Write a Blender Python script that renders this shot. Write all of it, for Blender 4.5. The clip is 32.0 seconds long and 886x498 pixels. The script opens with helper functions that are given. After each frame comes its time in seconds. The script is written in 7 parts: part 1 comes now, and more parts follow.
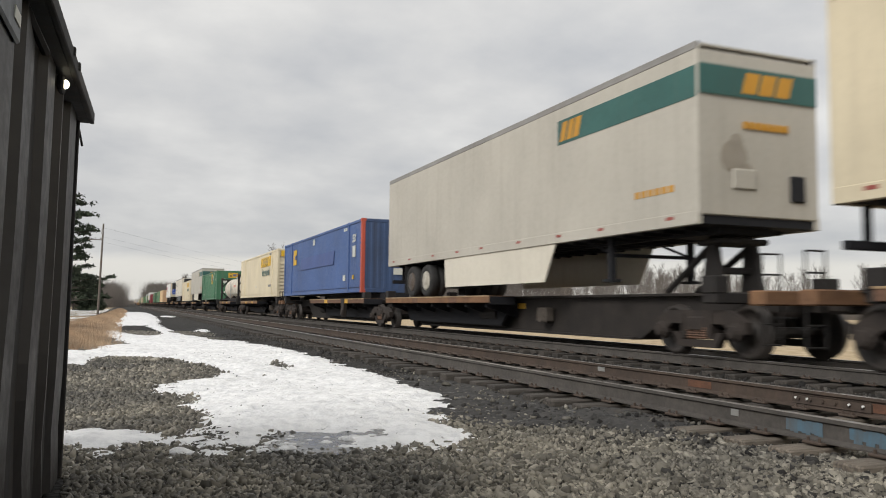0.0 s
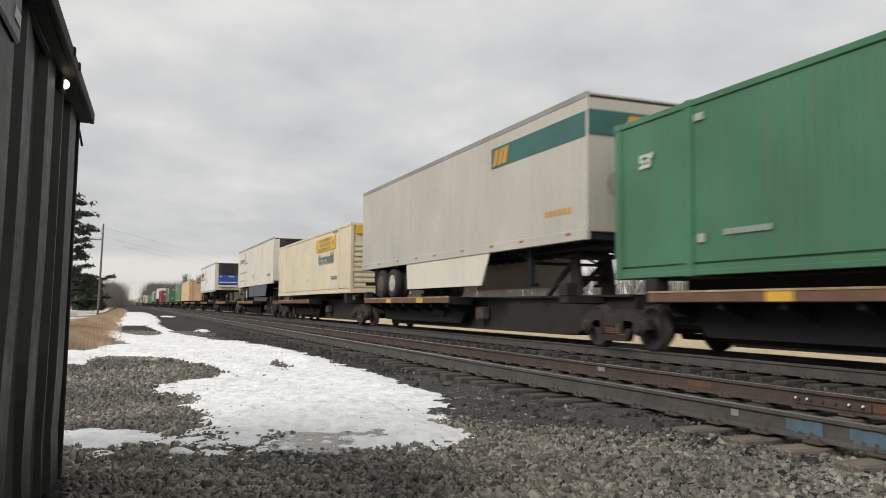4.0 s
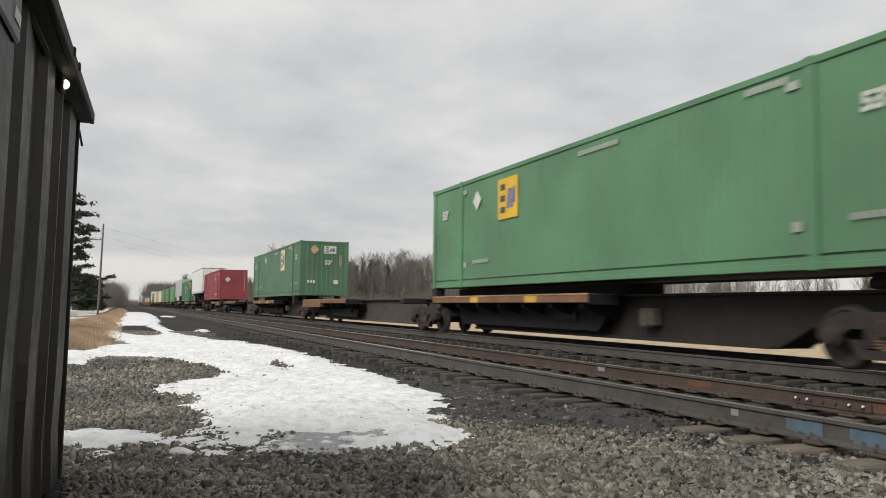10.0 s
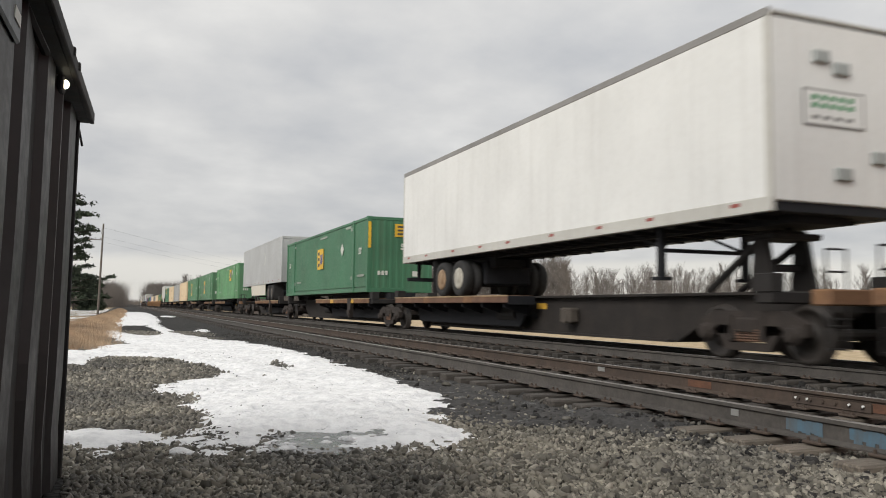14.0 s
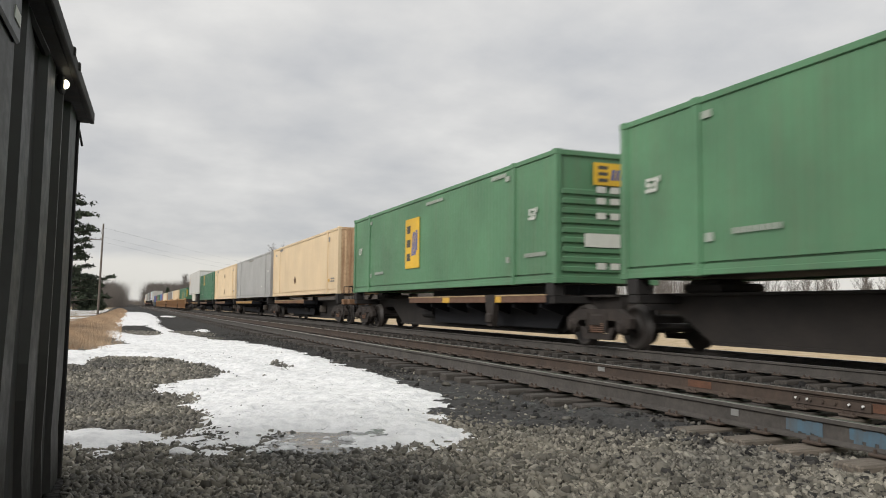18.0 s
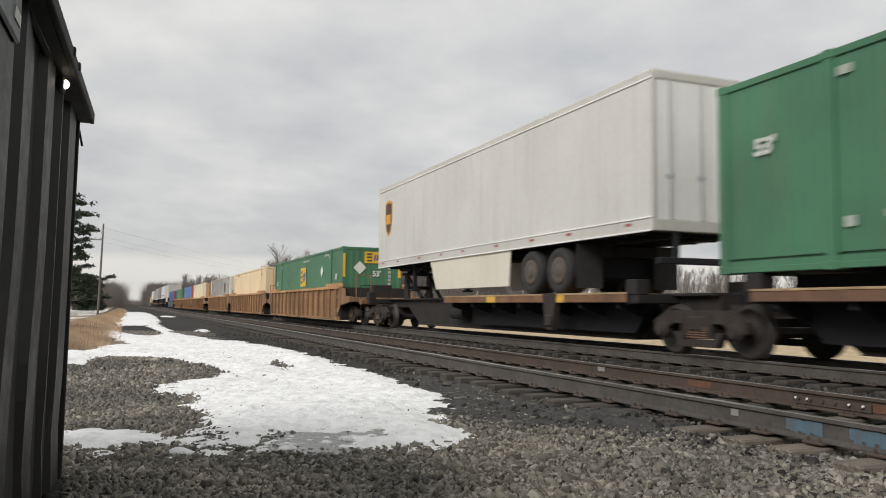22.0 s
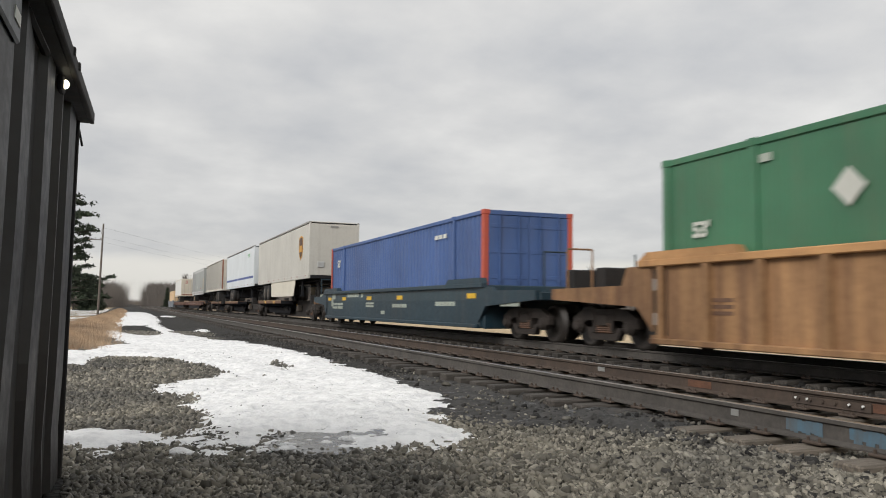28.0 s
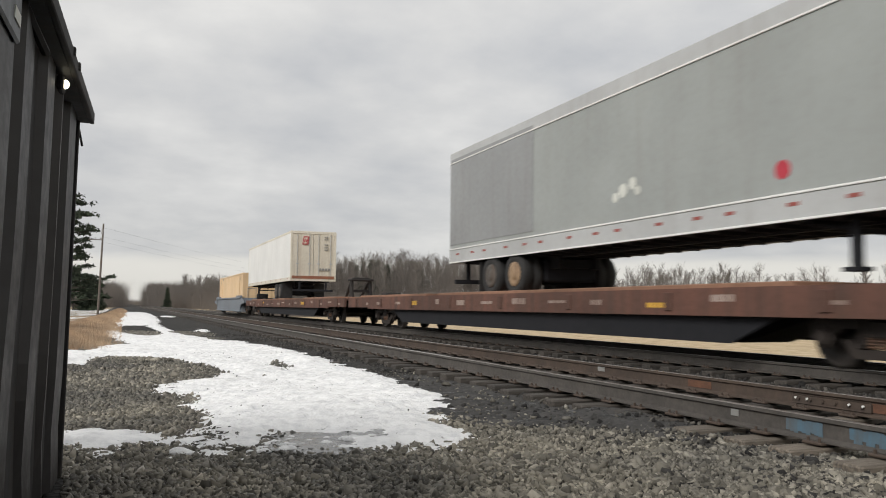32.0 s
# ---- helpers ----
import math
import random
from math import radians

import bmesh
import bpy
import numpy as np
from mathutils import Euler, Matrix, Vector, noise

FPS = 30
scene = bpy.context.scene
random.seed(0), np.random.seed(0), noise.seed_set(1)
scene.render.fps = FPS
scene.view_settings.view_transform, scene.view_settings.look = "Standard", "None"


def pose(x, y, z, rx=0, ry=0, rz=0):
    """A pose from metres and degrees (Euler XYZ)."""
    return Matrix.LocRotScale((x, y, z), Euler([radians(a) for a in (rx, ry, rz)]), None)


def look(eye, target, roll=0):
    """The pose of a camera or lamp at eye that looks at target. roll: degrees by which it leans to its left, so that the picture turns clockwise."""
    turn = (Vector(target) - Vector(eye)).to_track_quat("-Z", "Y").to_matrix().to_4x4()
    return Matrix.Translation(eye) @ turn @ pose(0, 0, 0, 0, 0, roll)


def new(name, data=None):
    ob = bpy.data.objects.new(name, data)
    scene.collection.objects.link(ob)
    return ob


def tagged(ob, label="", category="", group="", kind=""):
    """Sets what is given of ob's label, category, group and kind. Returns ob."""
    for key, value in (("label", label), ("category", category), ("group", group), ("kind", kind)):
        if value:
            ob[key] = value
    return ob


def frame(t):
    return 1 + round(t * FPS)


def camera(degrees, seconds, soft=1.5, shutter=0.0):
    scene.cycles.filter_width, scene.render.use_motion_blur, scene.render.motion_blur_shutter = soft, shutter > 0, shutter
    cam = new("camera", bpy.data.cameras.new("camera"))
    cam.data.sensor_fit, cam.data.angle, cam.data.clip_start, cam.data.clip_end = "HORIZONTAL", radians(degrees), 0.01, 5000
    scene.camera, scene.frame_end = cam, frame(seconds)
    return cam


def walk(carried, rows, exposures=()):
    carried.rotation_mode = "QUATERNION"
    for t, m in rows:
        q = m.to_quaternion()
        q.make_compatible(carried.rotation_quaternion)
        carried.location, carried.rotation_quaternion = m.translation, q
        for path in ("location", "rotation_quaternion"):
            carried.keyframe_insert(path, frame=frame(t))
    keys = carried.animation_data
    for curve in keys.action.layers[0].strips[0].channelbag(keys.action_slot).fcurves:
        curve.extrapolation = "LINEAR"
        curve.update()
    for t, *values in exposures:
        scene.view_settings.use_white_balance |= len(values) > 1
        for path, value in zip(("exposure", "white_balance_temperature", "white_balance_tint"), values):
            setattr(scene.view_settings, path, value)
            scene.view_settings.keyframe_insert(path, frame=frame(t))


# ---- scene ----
# Camera: it stands still beside the tracks. World: y runs along the track, x across it, rail tops at RAIL.
RAIL = 0.20
NEAR_TRACK, MAIN_TRACK = 5.46, 9.80
cam = camera(58.3, 32.0, soft=1.0, shutter=0.2)
EYE = pose(0, 0, 0.965, 94.19, -0.6, -21.79)
walk(cam, [(0, EYE), (32, EYE)], exposures=[(0, 0.0), (32, 0.0)])


# ---- world and sun ----
def make_world():
    w = bpy.data.worlds.new("overcast")
    scene.world = w
    w.use_nodes = True
    nt = w.node_tree
    nt.nodes.clear()
    N, L = nt.nodes.new, nt.links.new
    out, bg = N("ShaderNodeOutputWorld"), N("ShaderNodeBackground")
    tc, sep = N("ShaderNodeTexCoord"), N("ShaderNodeSeparateXYZ")
    L(tc.outputs["Generated"], sep.inputs[0])

    def m(op, a, b=None):
        n = N("ShaderNodeMath")
        n.operation = op
        for i, v in enumerate((a, b)):
            if v is None:
                continue
            if isinstance(v, (int, float)):
                n.inputs[i].default_value = v
            else:
                L(v, n.inputs[i])
        return n.outputs[0]

    up = m("MAXIMUM", sep.outputs[2], 0.0)
    den = m("ADD", up, 0.24)
    px, py = m("DIVIDE", sep.outputs[0], den), m("DIVIDE", sep.outputs[1], den)
    comb = N("ShaderNodeCombineXYZ")
    L(px, comb.inputs[0]), L(py, comb.inputs[1])
    n1, n2 = N("ShaderNodeTexNoise"), N("ShaderNodeTexNoise")
    for n, s, d, r in ((n1, 1.1, 4, 0.5), (n2, 3.6, 5, 0.55)):
        L(comb.outputs[0], n.inputs["Vector"])
        n.inputs["Scale"].default_value, n.inputs["Detail"].default_value, n.inputs["Roughness"].default_value = s, d, r
    cloud = m("ADD", m("MULTIPLY", n1.outputs["Fac"], 0.64), m("MULTIPLY", n2.outputs["Fac"], 0.36))
    ramp = N("ShaderNodeValToRGB")
    L(cloud, ramp.inputs[0])
    e = ramp.color_ramp.elements
    e[0].position, e[0].color = 0.34, (0.52, 0.528, 0.545, 1)
    e[1].position, e[1].color = 0.64, (0.80, 0.788, 0.765, 1)
    mid = e.new(0.5)
    mid.color = (0.66, 0.655, 0.648, 1)
    # a pale gap under the cloud deck just over the horizon
    low = N("ShaderNodeValToRGB")
    L(m("ADD", sep.outputs[2], m("MULTIPLY", m("SUBTRACT", n1.outputs["Fac"], 0.5), 0.035)), low.inputs[0])
    q = low.color_ramp.elements
    q[0].position, q[0].color = 0.0, (0.85, 0.85, 0.85, 1)
    q[1].position, q[1].color = 0.062, (0, 0, 0, 1)
    q.new(0.053).color = (0.85, 0.85, 0.85, 1)
    mix = N("ShaderNodeMixRGB")
    L(low.outputs[0], mix.inputs[0])
    # the deck is thickest, and darkest, where it is seen edge on
    deck = N("ShaderNodeValToRGB")
    L(sep.outputs[2], deck.inputs[0])
    k = deck.color_ramp.elements
    k[0].position, k[0].color = 0.05, (0.855, 0.86, 0.87, 1)
    k[1].position, k[1].color = 0.34, (1.04, 1.04, 1.035, 1)
    thick = N("ShaderNodeMixRGB")
    thick.blend_type, thick.inputs[0].default_value = "MULTIPLY", 1.0
    L(ramp.outputs[0], thick.inputs[1]), L(deck.outputs[0], thick.inputs[2])
    L(thick.outputs[0], mix.inputs[1])
    mix.inputs[2].default_value = (0.735, 0.715, 0.67, 1)
    sky = N("ShaderNodeTexSky")
    sky.sky_type, sky.sun_disc, sky.sun_elevation, sky.sun_rotation = "NISHITA", False, radians(34), radians(-119)
    sc = N("ShaderNodeMixRGB")
    sc.blend_type, sc.inputs[0].default_value = "MULTIPLY", 1.0
    L(sky.outputs[0], sc.inputs[1])
    sc.inputs[2].default_value = (0.006, 0.006, 0.006, 1)
    add = N("ShaderNodeMixRGB")
    add.blend_type, add.inputs[0].default_value = "ADD", 1.0
    L(mix.outputs[0], add.inputs[1]), L(sc.outputs[0], add.inputs[2])
    L(add.outputs[0], bg.inputs[0])
    bg.inputs[1].default_value = 1.0
    L(bg.outputs[0], out.inputs[0])


make_world()
sun = new("sun", bpy.data.lights.new("sun", "SUN"))
sun.data.energy, sun.data.angle, sun.data.color = 2.3, radians(25), (1.0, 0.97, 0.92)
sun.matrix_world = look((-58, -32, 44), (0, 0, 0))


# ---- materials ----
def nodes(name):
    mt = bpy.data.materials.new(name)
    mt.use_nodes = True
    nt = mt.node_tree
    return mt, nt, nt.nodes["Principled BSDF"]


def noise_at(nt, scale, detail=4.0, rough=0.55, stretch=(1, 1, 1), coord="Object"):
    tc, mp, nz = (nt.nodes.new("ShaderNode" + k) for k in ("TexCoord", "Mapping", "TexNoise"))
    nt.links.new(tc.outputs[coord], mp.inputs[0])
    mp.inputs["Scale"].default_value = stretch
    nt.links.new(mp.outputs[0], nz.inputs["Vector"])
    nz.inputs["Scale"].default_value, nz.inputs["Detail"].default_value, nz.inputs["Roughness"].default_value = scale, detail, rough
    return nz.outputs["Fac"]


def ramp_of(nt, fac, stops):
    r = nt.nodes.new("ShaderNodeValToRGB")
    nt.links.new(fac, r.inputs[0])
    e = r.color_ramp.elements
    while len(e) < len(stops):
        e.new(0.5)
    for el, (p, c) in zip(e, stops):
        el.position, el.color = p, (*c, 1) if len(c) == 3 else c
    return r.outputs[0]


def mixed(nt, fac, a, b, mode="MIX"):
    n = nt.nodes.new("ShaderNodeMixRGB")
    n.blend_type = mode
    for i, v in enumerate((fac, a, b)):
        if isinstance(v, (int, float)):
            n.inputs[i].default_value = v
        elif isinstance(v, tuple):
            n.inputs[i].default_value = (*v, 1)
        else:
            nt.links.new(v, n.inputs[i])
    return n.outputs[0]


def bumped(nt, bsdf, fac, strength, dist=0.01):
    b = nt.nodes.new("ShaderNodeBump")
    b.inputs["Strength"].default_value, b.inputs["Distance"].default_value = strength, dist
    nt.links.new(fac, b.inputs["Height"])
    nt.links.new(b.outputs[0], bsdf.inputs["Normal"])


def paint(name, col, rough=0.5, grime=0.35, grime_col=(0.16, 0.12, 0.09), fade=0.15, metal=0.0, bump=0.15, spots=0.0, runs=0.5):
    """Weathered paint: slow fading, streaks that run down, fine grime, a few spots of rust."""
    mt, nt, b = nodes(name)
    slow = noise_at(nt, 0.45, 3)
    lo, hi = tuple(c * (1 - fade) for c in col), tuple(min(1, c * (1 + fade)) for c in col)
    c = ramp_of(nt, slow, [(0.35, lo), (0.65, hi)])
    streak = noise_at(nt, 1.0, 6, 0.65, (3.5, 3.5, 0.22))
    f = ramp_of(nt, streak, [(runs, (0, 0, 0)), (runs + 0.3, (grime, grime, grime))])
    c = mixed(nt, f, c, grime_col)
    fine = noise_at(nt, 9, 8, 0.7)
    f2 = ramp_of(nt, fine, [(0.45, (0, 0, 0)), (0.75, (grime * 0.5,) * 3)])
    c = mixed(nt, f2, c, grime_col)
    if spots:
        sp = noise_at(nt, 2.6, 7, 0.75)
        f3 = ramp_of(nt, sp, [(0.58, (0, 0, 0)), (0.66, (spots,) * 3)])
        c = mixed(nt, f3, c, (0.17, 0.075, 0.035))
    nt.links.new(c, b.inputs["Base Color"])
    r = ramp_of(nt, fine, [(0.3, (rough - 0.08,) * 3), (0.7, (min(1, rough + 0.15),) * 3)])
    nt.links.new(r, b.inputs["Roughness"])
    b.inputs["Metallic"].default_value = metal
    bumped(nt, b, fine, bump, 0.006)
    return mt


def rusted(name, a, bcol, scale=3.0, rough=0.8, bump=0.5):
    mt, nt, b = nodes(name)
    f = noise_at(nt, scale, 8, 0.7)
    c = ramp_of(nt, f, [(0.3, a), (0.7, bcol)])
    g = noise_at(nt, scale * 9, 6, 0.7)
    c = mixed(nt, ramp_of(nt, g, [(0.4, (0, 0, 0)), (0.8, (0.5, 0.5, 0.5))]), c, tuple(x * 0.45 for x in a))
    nt.links.new(c, b.inputs["Base Color"])
    b.inputs["Roughness"].default_value = rough
    bumped(nt, b, g, bump, 0.008)
    return mt


def island(name, stops, rough=0.9, bump=0.4, scale=40.0):
    """Loose pieces, each with a tone of its own."""
    mt, nt, b = nodes(name)
    geo = nt.nodes.new("ShaderNodeNewGeometry")
    c = ramp_of(nt, geo.outputs["Random Per Island"], stops)
    g = noise_at(nt, scale, 5, 0.65)
    c = mixed(nt, 0.55, c, ramp_of(nt, g, [(0.3, (0.6, 0.6, 0.6)), (0.7, (1, 1, 1))]), "MULTIPLY")
    wet = noise_at(nt, 0.55, 4, 0.6)
    c = mixed(nt, 1.0, c, ramp_of(nt, wet, [(0.36, (0.55, 0.55, 0.56)), (0.62, (1.15, 1.12, 1.06))]), "MULTIPLY")
    nt.links.new(c, b.inputs["Base Color"])
    b.inputs["Roughness"].default_value = rough
    bumped(nt, b, g, bump, 0.004)
    return mt


M = {}
M["green"] = paint("green_paint", (0.046, 0.158, 0.084), 0.45, 0.25)
M["green_light"] = paint("faded_green_paint", (0.105, 0.272, 0.125), 0.5, 0.35, spots=0.12)
M["green_worn"] = paint("dulled_green_paint", (0.060, 0.160, 0.088), 0.47, 0.4, runs=0.45)
M["green_mid"] = paint("worn_green_paint", (0.088, 0.214, 0.112), 0.47, 0.28)
M["blue"] = paint("blue_paint", (0.055, 0.11, 0.275), 0.5, 0.2)
M["blue_panel"] = paint("dark_blue_panel_paint", (0.046, 0.088, 0.258), 0.5, 0.2)
M["blue_pale"] = paint("faded_blue_paint", (0.10, 0.18, 0.38), 0.55, 0.25)
M["orange"] = paint("orange_paint", (0.47, 0.085, 0.05), 0.5, 0.2)
M["cream"] = paint("cream_paint", (0.66, 0.58, 0.42), 0.5, 0.2, fade=0.06)
M["tan"] = paint("tan_paint", (0.64, 0.465, 0.285), 0.55, 0.16, (0.30, 0.17, 0.07), fade=0.06)
M["tan_pale"] = paint("pale_tan_paint", (0.70, 0.55, 0.36), 0.55, 0.16, (0.30, 0.17, 0.07), fade=0.06)
M["tan_rusty"] = paint("rust_run_tan_paint", (0.60, 0.41, 0.25), 0.6, 0.95, (0.22, 0.095, 0.042), fade=0.12, runs=0.47)
M["red"] = paint("maroon_paint", (0.235, 0.036, 0.048), 0.5, 0.2)
M["tank_white"] = paint("stained_white_tank_paint", (0.63, 0.58, 0.49), 0.45, 0.7, (0.20, 0.15, 0.11), fade=0.08, runs=0.46)
# container end blue: darkened for its turn from the light, with grime streaks
M["blue_end_shade"] = paint("grimy_shaded_blue_paint", (0.045, 0.085, 0.19), 0.55, 0.5, (0.05, 0.05, 0.055), runs=0.42)
M["white"] = paint("white_paint", (0.74, 0.74, 0.72), 0.45, 0.15, fade=0.04)
M["offwhite"] = paint("off_white_paint", (0.64, 0.60, 0.51), 0.5, 0.2, fade=0.05)
M["pale_grey"] = paint("pale_grey_paint", (0.51, 0.50, 0.462), 0.5, 0.25, fade=0.05)
M["white_cool"] = paint("cool_white_paint", (0.62, 0.66, 0.69), 0.42, 0.15, fade=0.04)
M["dirty_white"] = paint("dirty_white_paint", (0.63, 0.61, 0.55), 0.5, 0.55, (0.24, 0.20, 0.15), fade=0.06, runs=0.44)
M["warm_grey"] = paint("warm_grey_paint", (0.46, 0.435, 0.38), 0.5, 0.22, fade=0.06)
M["chalk"] = paint("chalk_white_paint", (0.56, 0.555, 0.525), 0.5, 0.2, fade=0.04)
M["grey"] = paint("grey_paint", (0.375, 0.375, 0.365), 0.5, 0.2, fade=0.08)
M["silver"] = paint("bare_aluminium", (0.50, 0.51, 0.51), 0.42, 0.2, metal=0.35, fade=0.06)
M["silver_patch"] = paint("patched_aluminium", (0.30, 0.31, 0.315), 0.45, 0.25, metal=0.3, fade=0.05)
M["stained_white"] = paint("rust_stained_white_paint", (0.62, 0.58, 0.49), 0.5, 0.45, (0.20, 0.11, 0.06), fade=0.06, runs=0.5)
M["mark_green_pale"] = paint("faded_green_mark", (0.22, 0.44, 0.27), 0.6, 0.2)
M["tail_grey"] = paint("grey_blue_paint", (0.16, 0.185, 0.215), 0.5, 0.4, fade=0.1)
M["silver_dull"] = paint("dull_aluminium", (0.35, 0.37, 0.36), 0.45, 0.2, metal=0.3, fade=0.06)
M["yellow"] = paint("yellow_paint", (0.62, 0.36, 0.045), 0.55, 0.35, spots=0.3)
M["sign_yellow"] = paint("sign_yellow", (0.68, 0.42, 0.03), 0.5, 0.15)
M["mark_white"] = paint("stencil_white", (0.62, 0.63, 0.58), 0.6, 0.25)
M["mark_worn"] = paint("worn_stencil_white", (0.36, 0.40, 0.35), 0.65, 0.4)
M["mark_faint"] = paint("faded_grey_stencil", (0.36, 0.34, 0.29), 0.6, 0.3)
M["mark_dark"] = paint("stencil_dark", (0.06, 0.06, 0.055), 0.6, 0.2)
M["mark_grey"] = paint("stencil_grey", (0.25, 0.25, 0.24), 0.6, 0.2)
M["mark_blue"] = paint("stencil_blue", (0.06, 0.10, 0.30), 0.6, 0.2)
M["mark_green"] = paint("stencil_green", (0.05, 0.27, 0.10), 0.6, 0.2)
M["band_green"] = paint("dark_green_band", (0.028, 0.105, 0.095), 0.5, 0.15)
M["sign_dark"] = paint("dark_slate_sign", (0.018, 0.026, 0.03), 0.4, 0.2)
M["letter_red"] = paint("letter_red", (0.40, 0.03, 0.05), 0.5, 0.1)
M["reflector_red"] = paint("reflector_red", (0.30, 0.065, 0.05), 0.4, 0.5)
M["brown_sign"] = paint("brown_sign", (0.07, 0.028, 0.012), 0.5, 0.1)
M["gold_sign"] = paint("gold_sign", (0.55, 0.27, 0.02), 0.45, 0.1)
M["steel_dark"] = rusted("grimy_dark_steel", (0.011, 0.010, 0.010), (0.024, 0.020, 0.018), 2.5)
# one beam steel twice: darkened for shade under a load, lighter where open
M["beam_shaded"] = rusted("shaded_brown_steel", (0.013, 0.011, 0.010), (0.034, 0.027, 0.023), 2.0)
M["beam_empty"] = rusted("lit_grey_brown_steel", (0.045, 0.035, 0.029), (0.10, 0.078, 0.064), 2.0)
M["bark_dark"] = rusted("dark_pine_bark", (0.035, 0.028, 0.023), (0.08, 0.065, 0.055), 2, 0.9, 0.3)
M["steel_brown"] = rusted("rusty_brown_steel", (0.10, 0.055, 0.035), (0.20, 0.11, 0.07), 2.5)
M["deck_rust"] = rusted("worn_yellow_rust_deck", (0.12, 0.062, 0.036), (0.27, 0.145, 0.07), 1.6)
M["tank_dust"] = rusted("dusty_tank_steel", (0.06, 0.05, 0.042), (0.11, 0.092, 0.075), 4)
M["deck_pale"] = paint("worn_lit_yellow_edge", (0.42, 0.30, 0.17), 0.65, 0.8, (0.14, 0.085, 0.05), fade=0.25, runs=0.4, spots=0.3)
M["truck"] = rusted("brake_dusted_cast_steel", (0.018, 0.014, 0.012), (0.045, 0.034, 0.028), 4)
M["wheel"] = rusted("wheel_steel", (0.020, 0.017, 0.015), (0.040, 0.032, 0.027), 5, 0.6)
M["well"] = paint("rusty_orange_brown_paint", (0.34, 0.19, 0.088), 0.7, 0.85, (0.085, 0.04, 0.025), fade=0.3, runs=0.38, bump=0.3, spots=0.3)
M["well_top"] = paint("orange_brown_paint", (0.45, 0.245, 0.105), 0.65, 0.6, (0.12, 0.055, 0.03), fade=0.25, bump=0.3, spots=0.2)
M["sand"] = paint("pale_sand_paint", (0.72, 0.62, 0.45), 0.55, 0.25, (0.33, 0.23, 0.13), fade=0.06)
M["mark_pink"] = paint("faded_pink_stencil", (0.52, 0.30, 0.29), 0.6, 0.35)
M["faded_green"] = paint("faded_green_paint", (0.13, 0.19, 0.165), 0.6, 0.3)
M["deck_amber"] = paint("worn_amber_paint", (0.42, 0.25, 0.075), 0.6, 0.5, (0.2, 0.1, 0.04), runs=0.3)
M["smudge"] = paint("brown_smudge", (0.36, 0.27, 0.17), 0.7, 0.7, (0.2, 0.13, 0.07), runs=0.4)
M["ribbed_white"] = paint("chalky_white_paint", (0.74, 0.71, 0.64), 0.5, 0.3, (0.30, 0.24, 0.18), fade=0.05)
M["rust_post"] = paint("rust_red_post", (0.26, 0.10, 0.055), 0.6, 0.6)
M["teal"] = paint("dark_teal_paint", (0.010, 0.032, 0.048), 0.5, 0.25)
M["teal_pale"] = paint("slate_teal_paint", (0.022, 0.046, 0.060), 0.5, 0.3)
M["flat_rust"] = paint("dirty_red_brown_paint", (0.125, 0.055, 0.038), 0.7, 0.8, (0.05, 0.033, 0.026), fade=0.25, bump=0.3, spots=0.25, runs=0.4)
M["flat_deck"] = paint("sandy_brown_deck", (0.235, 0.125, 0.08), 0.75, 0.7, (0.12, 0.065, 0.04), fade=0.25, bump=0.3)
M["mark_faded"] = paint("faded_stencil", (0.40, 0.33, 0.29), 0.7, 0.7, (0.15, 0.08, 0.055), runs=0.35)
M["slush"] = paint("grey_slush_ice", (0.19, 0.188, 0.182), 0.22, 0.5, (0.12, 0.115, 0.11), fade=0.3, bump=0.2)
M["tyre"] = rusted("tyre_rubber", (0.018, 0.018, 0.019), (0.035, 0.034, 0.033), 6, 0.85, 0.3)
M["rim_tan"] = paint("rusty_tan_wheel_rim", (0.36, 0.24, 0.14), 0.55, 0.8, (0.10, 0.06, 0.035), runs=0.42)
M["rim_pale"] = paint("scuffed_white_wheel_rim", (0.48, 0.46, 0.40), 0.5, 0.7, (0.16, 0.12, 0.08), runs=0.45)
M["rim"] = paint("grimy_wheel_rim", (0.085, 0.078, 0.07), 0.55, 0.8, (0.09, 0.055, 0.035), metal=0.1, runs=0.42)
M["rail_grey"] = paint("dull_grey_rail", (0.24, 0.235, 0.225), 0.5, 0.25)
M["rail_drab"] = paint("drab_tan_rail", (0.36, 0.325, 0.27), 0.5, 0.25)
# near-black: the shade under floors and decks is put into this colour
M["chassis"] = rusted("chassis_black_shaded", (0.006, 0.007, 0.010), (0.013, 0.013, 0.017), 3, 0.9, 0.2)
M["skirt_blue"] = paint("slate_skirt", (0.055, 0.07, 0.085), 0.5, 0.2)
M["reefer_blue"] = paint("reefer_blue", (0.022, 0.065, 0.32), 0.35, 0.12)
M["grille"] = paint("dark_grille", (0.02, 0.022, 0.025), 0.5, 0.2)
M["rail_web"] = rusted("rail_steel", (0.050, 0.045, 0.041), (0.105, 0.094, 0.084), 3)
M["rail_rust"] = rusted("rusty_rail_steel", (0.050, 0.037, 0.030), (0.10, 0.070, 0.052), 2.2)
M["rail_blue"] = paint("blue_rail_paint", (0.075, 0.165, 0.24), 0.6, 0.9, (0.10, 0.085, 0.07), runs=0.38)
M["rail_orange"] = rusted("fresh_rust", (0.10, 0.05, 0.032), (0.19, 0.085, 0.048), 9)
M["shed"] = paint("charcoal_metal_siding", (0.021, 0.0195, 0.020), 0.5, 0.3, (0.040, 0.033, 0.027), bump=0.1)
# black of the trim, also the shade painted into the wall's recesses
M["shed_trim_shade"] = paint("black_trim_recess_shade", (0.010, 0.010, 0.011), 0.75, 0.25)


